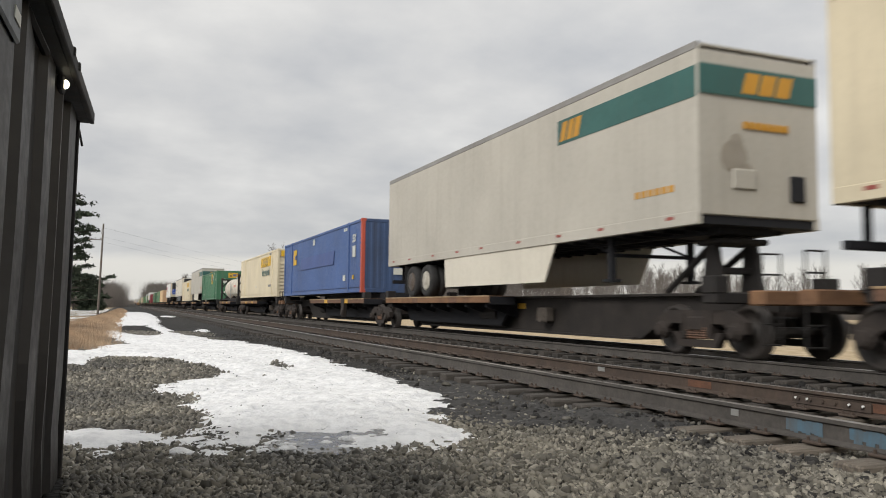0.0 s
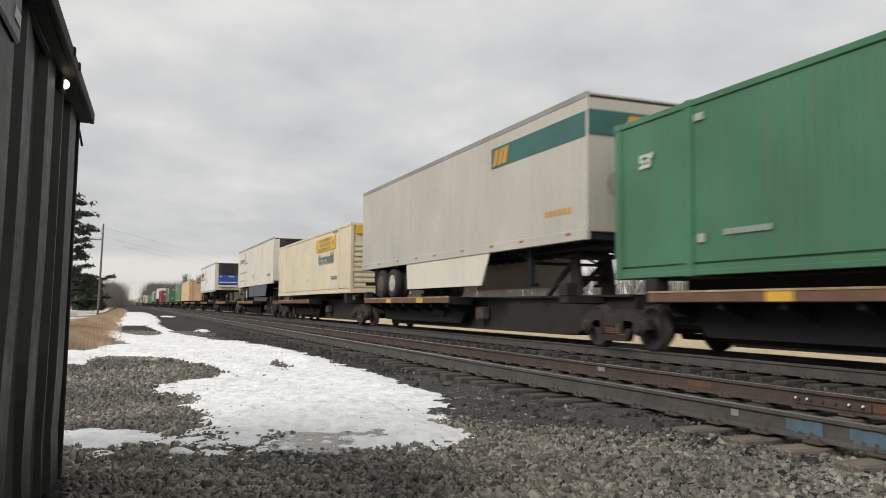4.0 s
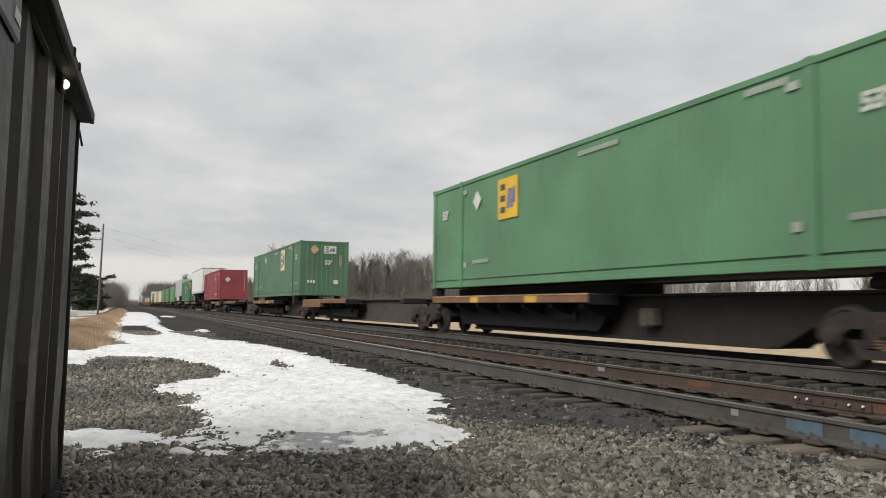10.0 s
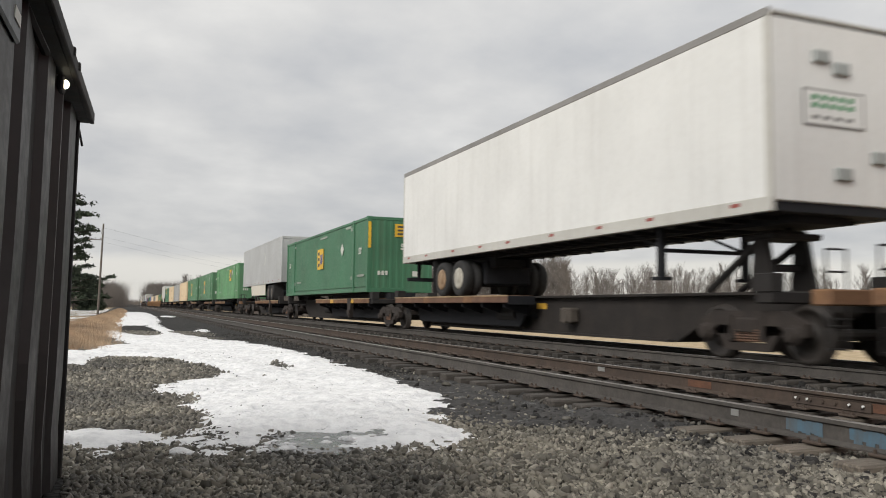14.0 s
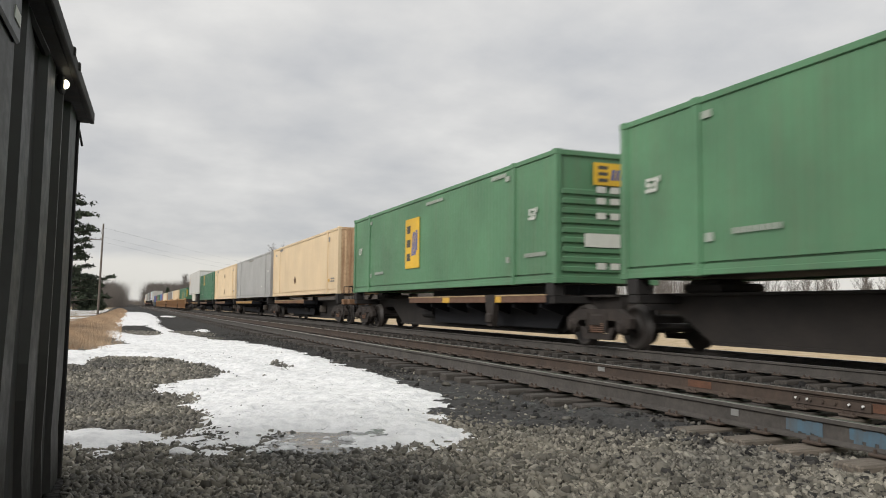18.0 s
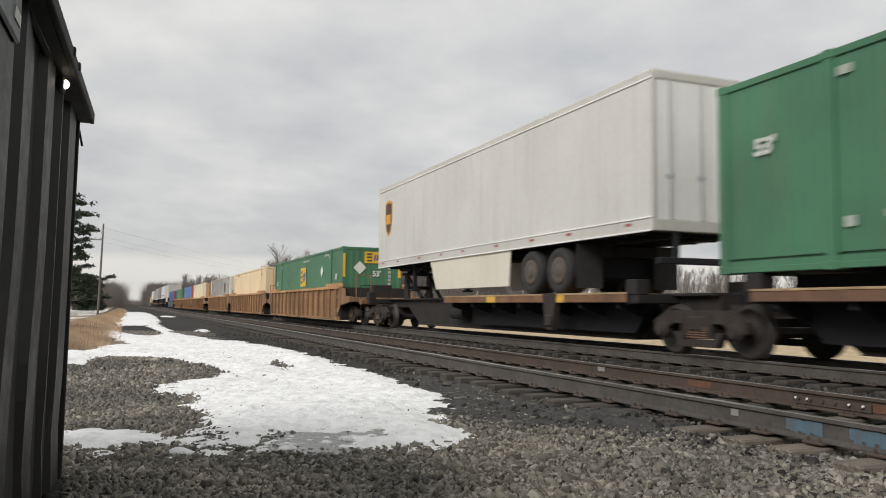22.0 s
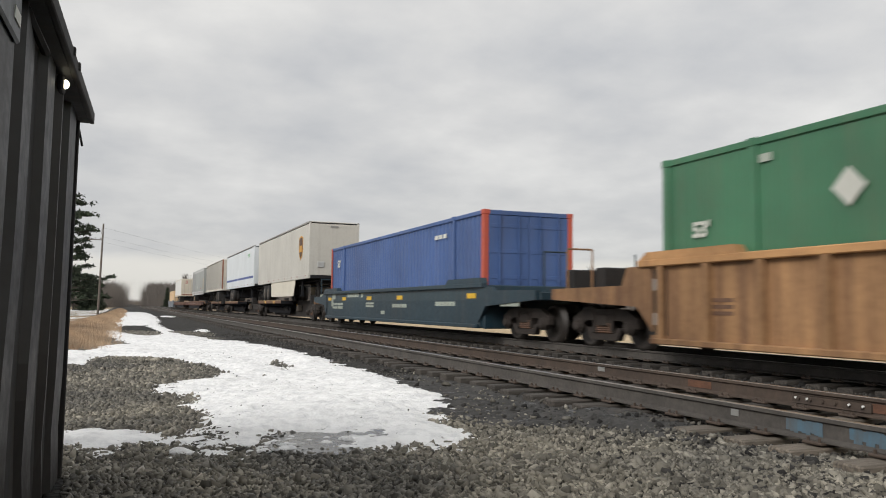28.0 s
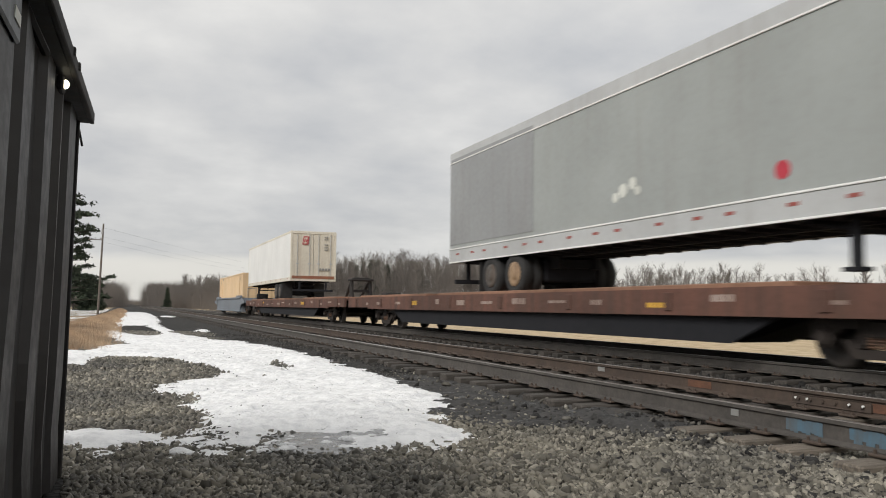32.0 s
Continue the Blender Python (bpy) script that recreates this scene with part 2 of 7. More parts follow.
def rail_head():
    mt, nt, b = nodes("polished_rail_head")
    g = noise_at(nt, 3, 5, 0.6, (8, 0.3, 1))
    nt.links.new(ramp_of(nt, g, [(0.3, (0.28, 0.25, 0.225)), (0.7, (0.50, 0.475, 0.45))]), b.inputs["Base Color"])
    b.inputs["Metallic"].default_value, b.inputs["Roughness"].default_value = 0.85, 0.28
    return mt


M["rail_head"] = rail_head()


def wood_tie(name, lo, hi):
    mt, nt, b = nodes(name)
    g = noise_at(nt, 6, 8, 0.7, (0.5, 6, 6))
    info = nt.nodes.new("ShaderNodeObjectInfo")
    c = ramp_of(nt, g, [(0.3, lo), (0.72, hi)])
    c = mixed(nt, 0.5, c, ramp_of(nt, info.outputs["Random"], [(0.0, (0.5, 0.5, 0.5)), (1.0, (1.2, 1.15, 1.1))]), "MULTIPLY")
    nt.links.new(c, b.inputs["Base Color"])
    b.inputs["Roughness"].default_value = 0.85
    bumped(nt, b, g, 0.7, 0.012)
    return mt


M["tie"] = wood_tie("creosote_wood", (0.020, 0.018, 0.016), (0.10, 0.088, 0.077))
M["tie_pale"] = wood_tie("weathered_tan_wood", (0.05, 0.043, 0.036), (0.25, 0.215, 0.175))
M["stone"] = island("dry_crushed_stone", [(0.0, (0.10, 0.094, 0.08)), (0.35, (0.20, 0.188, 0.16)), (0.8, (0.30, 0.283, 0.242)), (1.0, (0.46, 0.433, 0.372))])
M["stone_wet"] = island("wet_crushed_stone", [(0.0, (0.07, 0.066, 0.056)), (0.4, (0.155, 0.146, 0.125)), (0.8, (0.25, 0.235, 0.20)), (1.0, (0.40, 0.377, 0.325))], 0.6)
M["stone_dark"] = island("oily_ballast_stone", [(0.0, (0.016, 0.015, 0.015)), (0.6, (0.042, 0.040, 0.038)), (1.0, (0.11, 0.105, 0.098))])
M["straw"] = island("dead_grass", [(0.0, (0.38, 0.24, 0.15)), (0.5, (0.58, 0.41, 0.27)), (1.0, (0.76, 0.62, 0.46))], 0.9, 0.1)
M["twig"] = rusted("bare_twigs", (0.12, 0.105, 0.094), (0.23, 0.205, 0.185), 2, 0.9, 0.1)
M["bark"] = rusted("tree_bark", (0.11, 0.095, 0.085), (0.24, 0.215, 0.19), 2, 0.9, 0.4)
M["needle"] = island("pine_needles", [(0.0, (0.024, 0.038, 0.024)), (0.6, (0.045, 0.064, 0.038)), (1.0, (0.075, 0.092, 0.055))], 0.85, 0.1)
M["pole"] = rusted("pole_wood", (0.10, 0.085, 0.07), (0.2, 0.17, 0.15), 2, 0.9, 0.3)


def snow_mat():
    """Granular old snow: dimpled, grey where it thaws, peppered with grit."""
    mt, nt, b = nodes("old_snow")
    g = noise_at(nt, 7, 8, 0.68, (1, 0.7, 1))
    d = noise_at(nt, 0.8, 8, 0.7)
    c = ramp_of(nt, g, [(0.3, (0.62, 0.625, 0.64)), (0.54, (0.88, 0.88, 0.88))])
    c = mixed(nt, ramp_of(nt, d, [(0.56, (0, 0, 0)), (0.76, (0.6, 0.6, 0.6))]), c, (0.42, 0.405, 0.39))
    sp = noise_at(nt, 26, 4, 0.6)
    c = mixed(nt, ramp_of(nt, sp, [(0.66, (0, 0, 0)), (0.72, (0.7, 0.7, 0.7))]), c, (0.12, 0.11, 0.10))
    nt.links.new(c, b.inputs["Base Color"])
    b.inputs["Roughness"].default_value = 0.55
    bumped(nt, b, g, 0.8, 0.045)
    return mt


M["snow"] = snow_mat()


def ground_mat():
    """Gravel by the tracks, darkened for the shade between loose stones; dark fouled ballast under them, dead grass
    beyond.
    """
    mt, nt, b = nodes("trackside_ground")
    tc, sp = nt.nodes.new("ShaderNodeTexCoord"), nt.nodes.new("ShaderNodeSeparateXYZ")
    nt.links.new(tc.outputs["Object"], sp.inputs[0])
    vo = nt.nodes.new("ShaderNodeTexVoronoi")
    vo.inputs["Scale"].default_value = 17
    nt.links.new(tc.outputs["Object"], vo.inputs["Vector"])
    cell = nt.nodes.new("ShaderNodeSeparateColor")
    nt.links.new(vo.outputs["Color"], cell.inputs[0])
    grav = ramp_of(nt, cell.outputs[0], [(0.0, (0.06, 0.056, 0.05)), (0.5, (0.15, 0.14, 0.12)), (1.0, (0.29, 0.27, 0.23))])
    # each cell darkens to its rim: gap shade painted in
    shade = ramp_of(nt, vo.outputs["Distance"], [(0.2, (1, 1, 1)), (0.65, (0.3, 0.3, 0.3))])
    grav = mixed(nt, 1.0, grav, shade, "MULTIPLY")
    big = noise_at(nt, 0.5, 5, 0.6)
    grav = mixed(nt, 1.0, grav, ramp_of(nt, big, [(0.35, (0.7, 0.7, 0.7)), (0.65, (1.1, 1.08, 1.05))]), "MULTIPLY")
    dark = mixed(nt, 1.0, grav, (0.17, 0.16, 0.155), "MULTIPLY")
    wob = noise_at(nt, 0.7, 5, 0.6)

    def edge(lo, hi, amount):
        a = nt.nodes.new("ShaderNodeMath")
        a.operation = "MULTIPLY_ADD"
        nt.links.new(wob, a.inputs[0])
        a.inputs[1].default_value = amount
        nt.links.new(sp.outputs[0], a.inputs[2])
        r = nt.nodes.new("ShaderNodeMapRange")
        nt.links.new(a.outputs[0], r.inputs[0])
        r.inputs[1].default_value, r.inputs[2].default_value = lo, hi
        return r.outputs[0]

    # gravel ground multiplied down: shade between the loose stones, put into the colour
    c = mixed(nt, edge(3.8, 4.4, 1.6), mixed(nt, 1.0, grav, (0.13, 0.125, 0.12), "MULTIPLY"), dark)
    grass_n = noise_at(nt, 1.4, 8, 0.7)
    grass = ramp_of(nt, grass_n, [(0.3, (0.27, 0.19, 0.11)), (0.5, (0.48, 0.37, 0.225)), (0.75, (0.61, 0.51, 0.37))])
    c = mixed(nt, edge(13.0, 13.6, 0.8), c, grass)
    c = mixed(nt, edge(-2.2, -3.0, 1.0), c, mixed(nt, 0.6, grass, (0.20, 0.15, 0.09)))
    nt.links.new(c, b.inputs["Base Color"])
    b.inputs["Roughness"].default_value = 0.92
    bumped(nt, b, vo.outputs["Distance"], 0.7, 0.03)
    return mt


M["ground"] = ground_mat()


def glow_mat():
    mt, nt, b = nodes("lit_lamp_lens")
    b.inputs["Base Color"].default_value = (0.9, 0.88, 0.8, 1)
    b.inputs["Emission Color"].default_value, b.inputs["Emission Strength"].default_value = (1.0, 0.88, 0.62, 1), 7.0
    return mt


M["glow"] = glow_mat()


# ---- mesh helpers ----
class Geo:
    """Gathers simple solids into one mesh."""

    def __init__(self):
        self.v, self.f = [], []

    def box(self, x0, x1, y0, y1, z0, z1, c=0.0):
        """A box; c bevels its edges."""
        n = len(self.v)
        if c <= 0:
            self.v += [(x, y, z) for z in (z0, z1) for y in (y0, y1) for x in (x0, x1)]
            self.f += [tuple(n + i for i in q) for q in ((0, 2, 3, 1), (4, 5, 7, 6), (0, 1, 5, 4), (2, 6, 7, 3), (0, 4, 6, 2), (1, 3, 7, 5))]
            return self
        lo, hi = (x0, y0, z0), (x1, y1, z1)
        c = min(c, *(abs(b - a) * 0.45 for a, b in zip(lo, hi)))
        at = {}
        for k in range(8):
            s = (k & 1, k >> 1 & 1, k >> 2 & 1)
            for ax in range(3):
                p = [(hi if s[i] else lo)[i] + (0 if i == ax else (-c if s[i] else c)) for i in range(3)]
                at[s, ax] = len(self.v)
                self.v.append(tuple(p))

        def quad(ids, out):
            a, b, d = (Vector(self.v[i]) for i in ids[:3])
            self.f.append(tuple(ids) if (b - a).cross(d - b).dot(Vector(out)) > 0 else tuple(reversed(ids)))

        for ax in range(3):
            u, w = (ax + 1) % 3, (ax + 2) % 3
            for s in (0, 1):
                ids, out = [], [0, 0, 0]
                out[ax] = 1 if s else -1
                for a, b in ((0, 0), (1, 0), (1, 1), (0, 1)):
                    k = [0, 0, 0]
                    k[ax], k[u], k[w] = s, a, b
                    ids.append(at[tuple(k), ax])
                quad(ids, out)
            for a in (0, 1):
                for b in (0, 1):
                    k0, k1, out = [0, 0, 0], [0, 0, 0], [0, 0, 0]
                    k0[ax], k1[ax] = 0, 1
                    k0[u] = k1[u] = a
                    k0[w] = k1[w] = b
                    out[u], out[w] = 2 * a - 1, 2 * b - 1
                    k0, k1 = tuple(k0), tuple(k1)
                    quad([at[k0, u], at[k1, u], at[k1, w], at[k0, w]], out)
        for k in range(8):
            s = (k & 1, k >> 1 & 1, k >> 2 & 1)
            quad([at[s, 0], at[s, 1], at[s, 2]], [2 * i - 1 for i in s])
        return self

    def cyl(self, a, b, r0, r1=None, n=10, caps=True):
        """A round bar from a to b."""
        r1 = r0 if r1 is None else r1
        a, b = Vector(a), Vector(b)
        d = (b - a).normalized()
        u = d.orthogonal().normalized()
        w = d.cross(u)
        k = len(self.v)
        for p, r in ((a, r0), (b, r1)):
            for i in range(n):
                t = 2 * math.pi * i / n
                self.v.append(tuple(p + (u * math.cos(t) + w * math.sin(t)) * r))
        for i in range(n):
            j = (i + 1) % n
            self.f.append((k + i, k + j, k + n + j, k + n + i))
        if caps:
            self.f.append(tuple(k + i for i in reversed(range(n))))
            self.f.append(tuple(k + n + i for i in range(n)))
        return self

    def lathe(self, c, axis, prof, n=20):
        """Turns a profile of (along, radius) pairs about an axis through c."""
        c, d = Vector(c), Vector(axis).normalized()
        u = d.orthogonal().normalized()
        w = d.cross(u)
        k = len(self.v)
        for h, r in prof:
            for i in range(n):
                t = 2 * math.pi * i / n
                self.v.append(tuple(c + d * h + (u * math.cos(t) + w * math.sin(t)) * r))
        for q in range(len(prof) - 1):
            for i in range(n):
                j = (i + 1) % n
                self.f.append((k + q * n + i, k + q * n + j, k + q * n + n + j, k + q * n + n + i))
        self.f.append(tuple(k + i for i in reversed(range(n))))
        self.f.append(tuple(k + (len(prof) - 1) * n + i for i in range(n)))
        return self

    def prism(self, outline, axis, lo, hi):
        """An outline (two coordinates, counter-clockwise seen from +axis) drawn out along x, y or z."""
        k, n = len(self.v), len(outline)
        for h in (lo, hi):
            for a, b in outline:
                self.v.append({"x": (h, a, b), "y": (b, h, a), "z": (a, b, h)}[axis])
        for i in range(n):
            j = (i + 1) % n
            self.f.append((k + i, k + j, k + n + j, k + n + i))
        self.f.append(tuple(k + i for i in reversed(range(n))))
        self.f.append(tuple(k + n + i for i in range(n)))
        return self

    def mesh(self, name, mat, smooth=False):
        me = bpy.data.meshes.new(name)
        me.from_pydata(self.v, [], self.f)
        me.materials.append(mat)
        if smooth:
            me.polygons.foreach_set("use_smooth", [True] * len(me.polygons))
        me.update()
        return me


def part(name, geo, mat, parent, label="", smooth=False):
    """One mesh object under a thing or a part; geo may be a mesh that is shared."""
    me = geo if isinstance(geo, bpy.types.Mesh) else geo.mesh(name, mat, smooth)
    ob = new(name, me)
    ob.parent = parent
    if label:
        ob["label"] = label
    return ob


def thing(name, label, category, group="", kind="", at=None):
    ob = tagged(new(name), label, category, group, kind)
    ob.empty_display_size = 0.3
    if at is not None:
        ob.matrix_basis = at
    return ob


def big_mesh(name, verts, faces, mat, smooth=False):
    """A mesh from numpy arrays, all faces with the same number of corners."""
    me = bpy.data.meshes.new(name)
    verts, faces = np.asarray(verts, "f"), np.asarray(faces, "i")
    k = faces.shape[1]
    me.vertices.add(len(verts)), me.loops.add(faces.size), me.polygons.add(len(faces))
    me.vertices.foreach_set("co", verts.ravel())
    me.loops.foreach_set("vertex_index", faces.ravel())
    me.polygons.foreach_set("loop_start", np.arange(0, faces.size, k, dtype="i"))
    me.materials.append(mat)
    if smooth:
        me.polygons.foreach_set("use_smooth", np.ones(len(faces), bool))
    me.update(calc_edges=True)
    me.validate()
    return me


# ---- ground ----
def smooth_step(a, b, x):
    t = np.clip((x - a) / (b - a), 0, 1)
    return t * t * (3 - 2 * t)


def waves(x, y, s, seed):
    """Cheap rolling relief."""
    r = np.random.RandomState(seed)
    z = np.zeros_like(x)
    for i in range(7):
        a, k, p = r.uniform(0, 6.28), s * 1.6 ** i, r.uniform(0, 6.28)
        z = z + np.sin((x * np.cos(a) + y * np.sin(a)) * k + p) / 1.45 ** i
    return z / 3


def ground_z(x, y):
    x, y = np.asarray(x, float), np.asarray(y, float)
    z = -0.135 + 0.06 * smooth_step(2.6, 3.9, x)
    z = z - 0.10 * smooth_step(7.0, 7.8, x) * (1 - smooth_step(7.9, 8.5, x))
    z = z - 0.62 * smooth_step(11.3, 13.4, x) - 0.15 * smooth_step(-1.5, -4, x)
    z = z + 0.018 * smooth_step(3.9, 4.3, x) * (1 - smooth_step(6.7, 7.2, x))
    z = z + 0.062 * np.exp(-((x - 4.25) / 0.42) ** 2 - ((y - 6.25) / 0.75) ** 2) * (1 + 0.5 * waves(x, y, 6.0, 8))
    z = z - 0.022 * smooth_step(3.3, 3.8, x) * (1 - smooth_step(4.7, 4.95, x)) * smooth_step(6.6, 7.4, y)
    rough = 1 - smooth_step(4.0, 4.6, x) * (1 - smooth_step(11.4, 12, x))
    return z + rough * (0.03 * waves(x, y, 0.9, 3) + 0.012 * waves(x, y, 4.0, 5))


def axis_steps(near, far, first, growth):
    a, s = [0.0], first
    while a[-1] < far:
        a.append(a[-1] + s)
        if a[-1] > near:
            s *= growth
    return np.array(a)


def make_ground():
    xs = np.concatenate([-axis_steps(4, 2600, 0.25, 1.25)[:0:-1], axis_steps(16, 2600, 0.2, 1.25)])
    ys = np.concatenate([-axis_steps(6, 2600, 0.6, 1.25)[:0:-1], axis_steps(30, 2600, 0.25, 1.12)])
    X, Y = np.meshgrid(xs, ys, indexing="ij")
    V = np.stack([X, Y, ground_z(X, Y)], -1).reshape(-1, 3)
    i, j = np.meshgrid(np.arange(len(xs) - 1), np.arange(len(ys) - 1), indexing="ij")
    a = (i * len(ys) + j).ravel()
    F = np.stack([a, a + len(ys), a + len(ys) + 1, a + 1], -1)
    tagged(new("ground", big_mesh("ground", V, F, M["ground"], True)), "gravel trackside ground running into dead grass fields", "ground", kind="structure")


make_ground()


# ---- snow ----
# centre x, y, half width, half length, turn in degrees
SNOW = [(2.09, 9.54, 1.55, 3.33, -12), (0.69, 16.03, 3.12, 3.99, -4), (0.88, 20.34, 2.02, 5.55, -14), (1.24, 25.76, 1.43, 16.38, 7), (0.59, 47.85, 1.06, 38.11, 1), (1.20, 90.00, 1.40, 45.00, 0), (-0.2, 7.05, 0.42, 0.5, 2), (0.2, 6.97, 0.26, 0.2, 0),
        (-0.12, 6.40, 0.06, 0.17, 56), (2.41, 6.62, 0.46, 0.82, 6), (1.16, 11.37, 0.67, 2.08, -21), (1.75, 7.83, 1.13, 1.37, -161), (1.86, 6.28, 0.39, 0.40, -56), (0.78, 6.92, 0.21, 0.11, -7), (2.90, 21.17, 0.51, 3.58, 9),
        (3.02, 35.01, 0.26, 1.48, -4), (3.50, 73.00, 0.50, 5.00, 0), (1.18, 11.47, 0.13, 1.58, 43), (3.40, 9.16, 0.25, 0.19, -29)]
BARE = [(1.33, 6.40, 0.30, 0.44, -2), (0.41, 15.59, 0.87, 2.23, 15), (-0.02, 13.56, 1.44, 1.82, 15), (0.51, 37.50, 0.83, 6.97, 1), (-0.93, 22.90, 0.33, 2.09, -1), (-2.39, 20.17, 0.26, 0.05, 96), (0.79, 31.79, 0.50, 2.37, -1),
        (2.53, 15.30, 0.05, 0.05, 106), (2.73, 14.87, 0.12, 0.62, -3), (2.57, 15.09, 0.05, 0.08, 87), (3.86, 11.09, 0.16, 0.93, -7), (0.21, 8.63, 0.41, 1.72, 11), (2.38, 45.20, 0.22, 18.58, -38), (1.88, 70.80, 0.21, 12.45, 66),
        (6.62, 8.35, 1.72, 1.32, -132), (2.73, 6.03, 0.14, 3.11, -24), (0.05, 10.43, 0.31, 1.06, 21), (0.40, 9.73, 0.42, 0.50, 4)]
SLUSH = [(1.45, 6.4, 0.34, 0.62, 0), (1.95, 6.62, 0.42, 0.2, -10)]


crumbs = random.Random(77)
for k in range(85):
    a = crumbs.uniform(0, 1)
    SNOW.append((0.4 + 2.3 * a + crumbs.gauss(0, 0.05), 6.62 - 0.45 * a + crumbs.gauss(0, 0.2), crumbs.uniform(0.04, 0.12), crumbs.uniform(0.04, 0.09), 0))
for k in range(60):
    a = crumbs.uniform(0, 1)
    SNOW.append((3.0 + 0.6 * a + crumbs.gauss(0, 0.12), 7.4 + 3.0 * a + crumbs.gauss(0, 0.3), crumbs.uniform(0.02, 0.05), crumbs.uniform(0.03, 0.08), 0))


def snow_depth(x, y):
    """How far a point lies inside the snow: the patches joined, less the thawed holes, with a ragged edge."""
    def blob(items):
        best = np.full(x.shape, -9.0)
        for cx, cy, a, b, turn in items:
            c, s = math.cos(radians(turn)), math.sin(radians(turn))
            u, w = (x - cx) * c + (y - cy) * s, -(x - cx) * s + (y - cy) * c
            best = np.maximum(best, (1 - np.sqrt((u / a) ** 2 + (w / b) ** 2)) * a)
        return best
    rag = 0.09 * waves(x, y, 2.2, 11) + 0.09 * waves(x, y, 7.0, 12) + 0.08 * waves(x, y, 22.0, 13)
    return np.minimum(blob(SNOW), -blob(BARE)) + rag


def snow_sheet(name, x0, x1, y0, y1, step_x, step_y):
    xs, ys = np.arange(x0, x1, step_x), np.arange(y0, y1, step_y)
    X, Y = np.meshgrid(xs, ys, indexing="ij")
    D = snow_depth(X, Y)
    Z = ground_z(X, Y) + np.clip(D, -0.08, 0.5) * 0.11 + 0.034 * waves(X, Y, 4, 21) * np.clip(D * 4, 0, 1) + 0.016 * waves(X, Y, 14, 22) + 0.004
    V = np.stack([X, Y, Z], -1).reshape(-1, 3)
    i, j = np.meshgrid(np.arange(len(xs) - 1), np.arange(len(ys) - 1), indexing="ij")
    a = (i * len(ys) + j).ravel()
    F = np.stack([a, a + len(ys), a + len(ys) + 1, a + 1], -1)
    F = F[D.ravel()[F].max(1) > -0.01]
    if name == "snow_patch":
        S = np.full(X.shape, -9.0)
        for cx, cy, p, q, _ in SLUSH:
            S = np.maximum(S, (1 - np.hypot((X - cx) / p, (Y - cy) / q)) * p)
        S = S + 0.09 * waves(X, Y, 4.0, 51) + 0.05 * waves(X, Y, 13.0, 52)
        Z2 = ground_z(X, Y) + 0.014 + np.clip(S, -0.2, 0.1) * 0.05
        F2 = np.stack([a, a + len(ys), a + len(ys) + 1, a + 1], -1)
        F2 = F2[S.ravel()[F2].max(1) > 0]
        tagged(new("slush", big_mesh("slush", np.stack([X, Y, Z2], -1).reshape(-1, 3), F2, M["slush"], True)), "grey wet slush at the edge of the snow", "slush", kind="stuff")
    ob = new(name, big_mesh(name, V, F, M["snow"], True))
    tagged(ob, "patch of old melting snow on the gravel", "snow", kind="stuff")


snow_sheet("snow_patch", -1.2, 6.2, 4.4, 24.0, 0.026, 0.036)
snow_sheet("snow_strip", -2.6, 5.2, 24.0, 110.0, 0.08, 0.22)


# ---- tracks ----
HEAD = [(-0.035, 0.0), (-0.035, -0.028), (-0.012, -0.042), (-0.012, -0.14), (-0.07, -0.158), (-0.07, -0.17), (0.07, -0.17), (0.07, -0.158), (0.012, -0.14), (0.012, -0.042),
        (0.035, -0.028), (0.035, 0.0)]


def make_tie(geo, y, x, half=1.3):
    geo.box(x - half, x + half, y - 0.115, y + 0.115, -0.15, 0.02, 0.012)


def make_track(name, cx, label, joined_from, far, rails):
    tr = thing(name, label, "railway track", kind="structure")
    for k, side in enumerate((-0.7525, 0.7525)):
        g = Geo().prism([(z + RAIL, x + cx + side) for x, z in HEAD], "y", -800, 1500)
        r = part("rail", g, M[rails[k]], tr)
        part("rail_head", Geo().box(cx + side - 0.034, cx + side + 0.034, -800, 1500, RAIL - 0.012, RAIL + 0.003, 0.006), M["rail_head"], r, "polished running surface")
    tie = Geo()
    tie.box(-1.3, 1.3, -0.115, 0.115, -0.17, 0.0, 0.014)
    pale = tie.mesh("tie", M["tie_pale"])
    tie = tie.mesh("tie", M["tie"])
    plate = Geo()
    plate.box(-0.11, 0.18, -0.09, 0.09, 0.0, 0.022, 0.006)
    for dx in (-0.085, 0.085):
        for dy in (-0.05, 0.05):
            plate.cyl((dx, dy, 0.015), (dx, dy, 0.05), 0.012, n=6)
    plate = plate.mesh("tie_plate", M["rail_rust"])
    rnd = random.Random(len(name))
    y, rest = 1.68, Geo()
    while y < far:
        if y < joined_from:
            o = part("tie", pale if y < 5.5 and cx < 6 else tie, None, tr)
            o.location = (cx + (0.09 if cx < 6 else 0) + rnd.uniform(-0.05, 0.08), y, 0.008 + rnd.uniform(-0.02, 0.008))
            o.rotation_euler = (0, rnd.uniform(-0.006, 0.006), rnd.uniform(-0.025, 0.025))
            if y < 26:
                for side in (-0.7525, 0.7525):
                    p = part("tie_plate", plate, None, tr)
                    p.location = (cx + side, y, 0.012)
        else:
            make_tie(rest, y + rnd.uniform(-0.03, 0.03), cx)
        y += 0.53 + rnd.uniform(-0.025, 0.025)
    y = 0.97
    while y > -120:
        make_tie(rest, y, cx)
        y -= 0.53
    far_ties = part("far_ties", rest, M["tie"], tr)
    far_ties["kind"] = "stuff"
    return tr


near_track = make_track("near_track", NEAR_TRACK, "worn siding track with weathered wooden ties", 62, 240, ("rail_web", "rail_rust"))
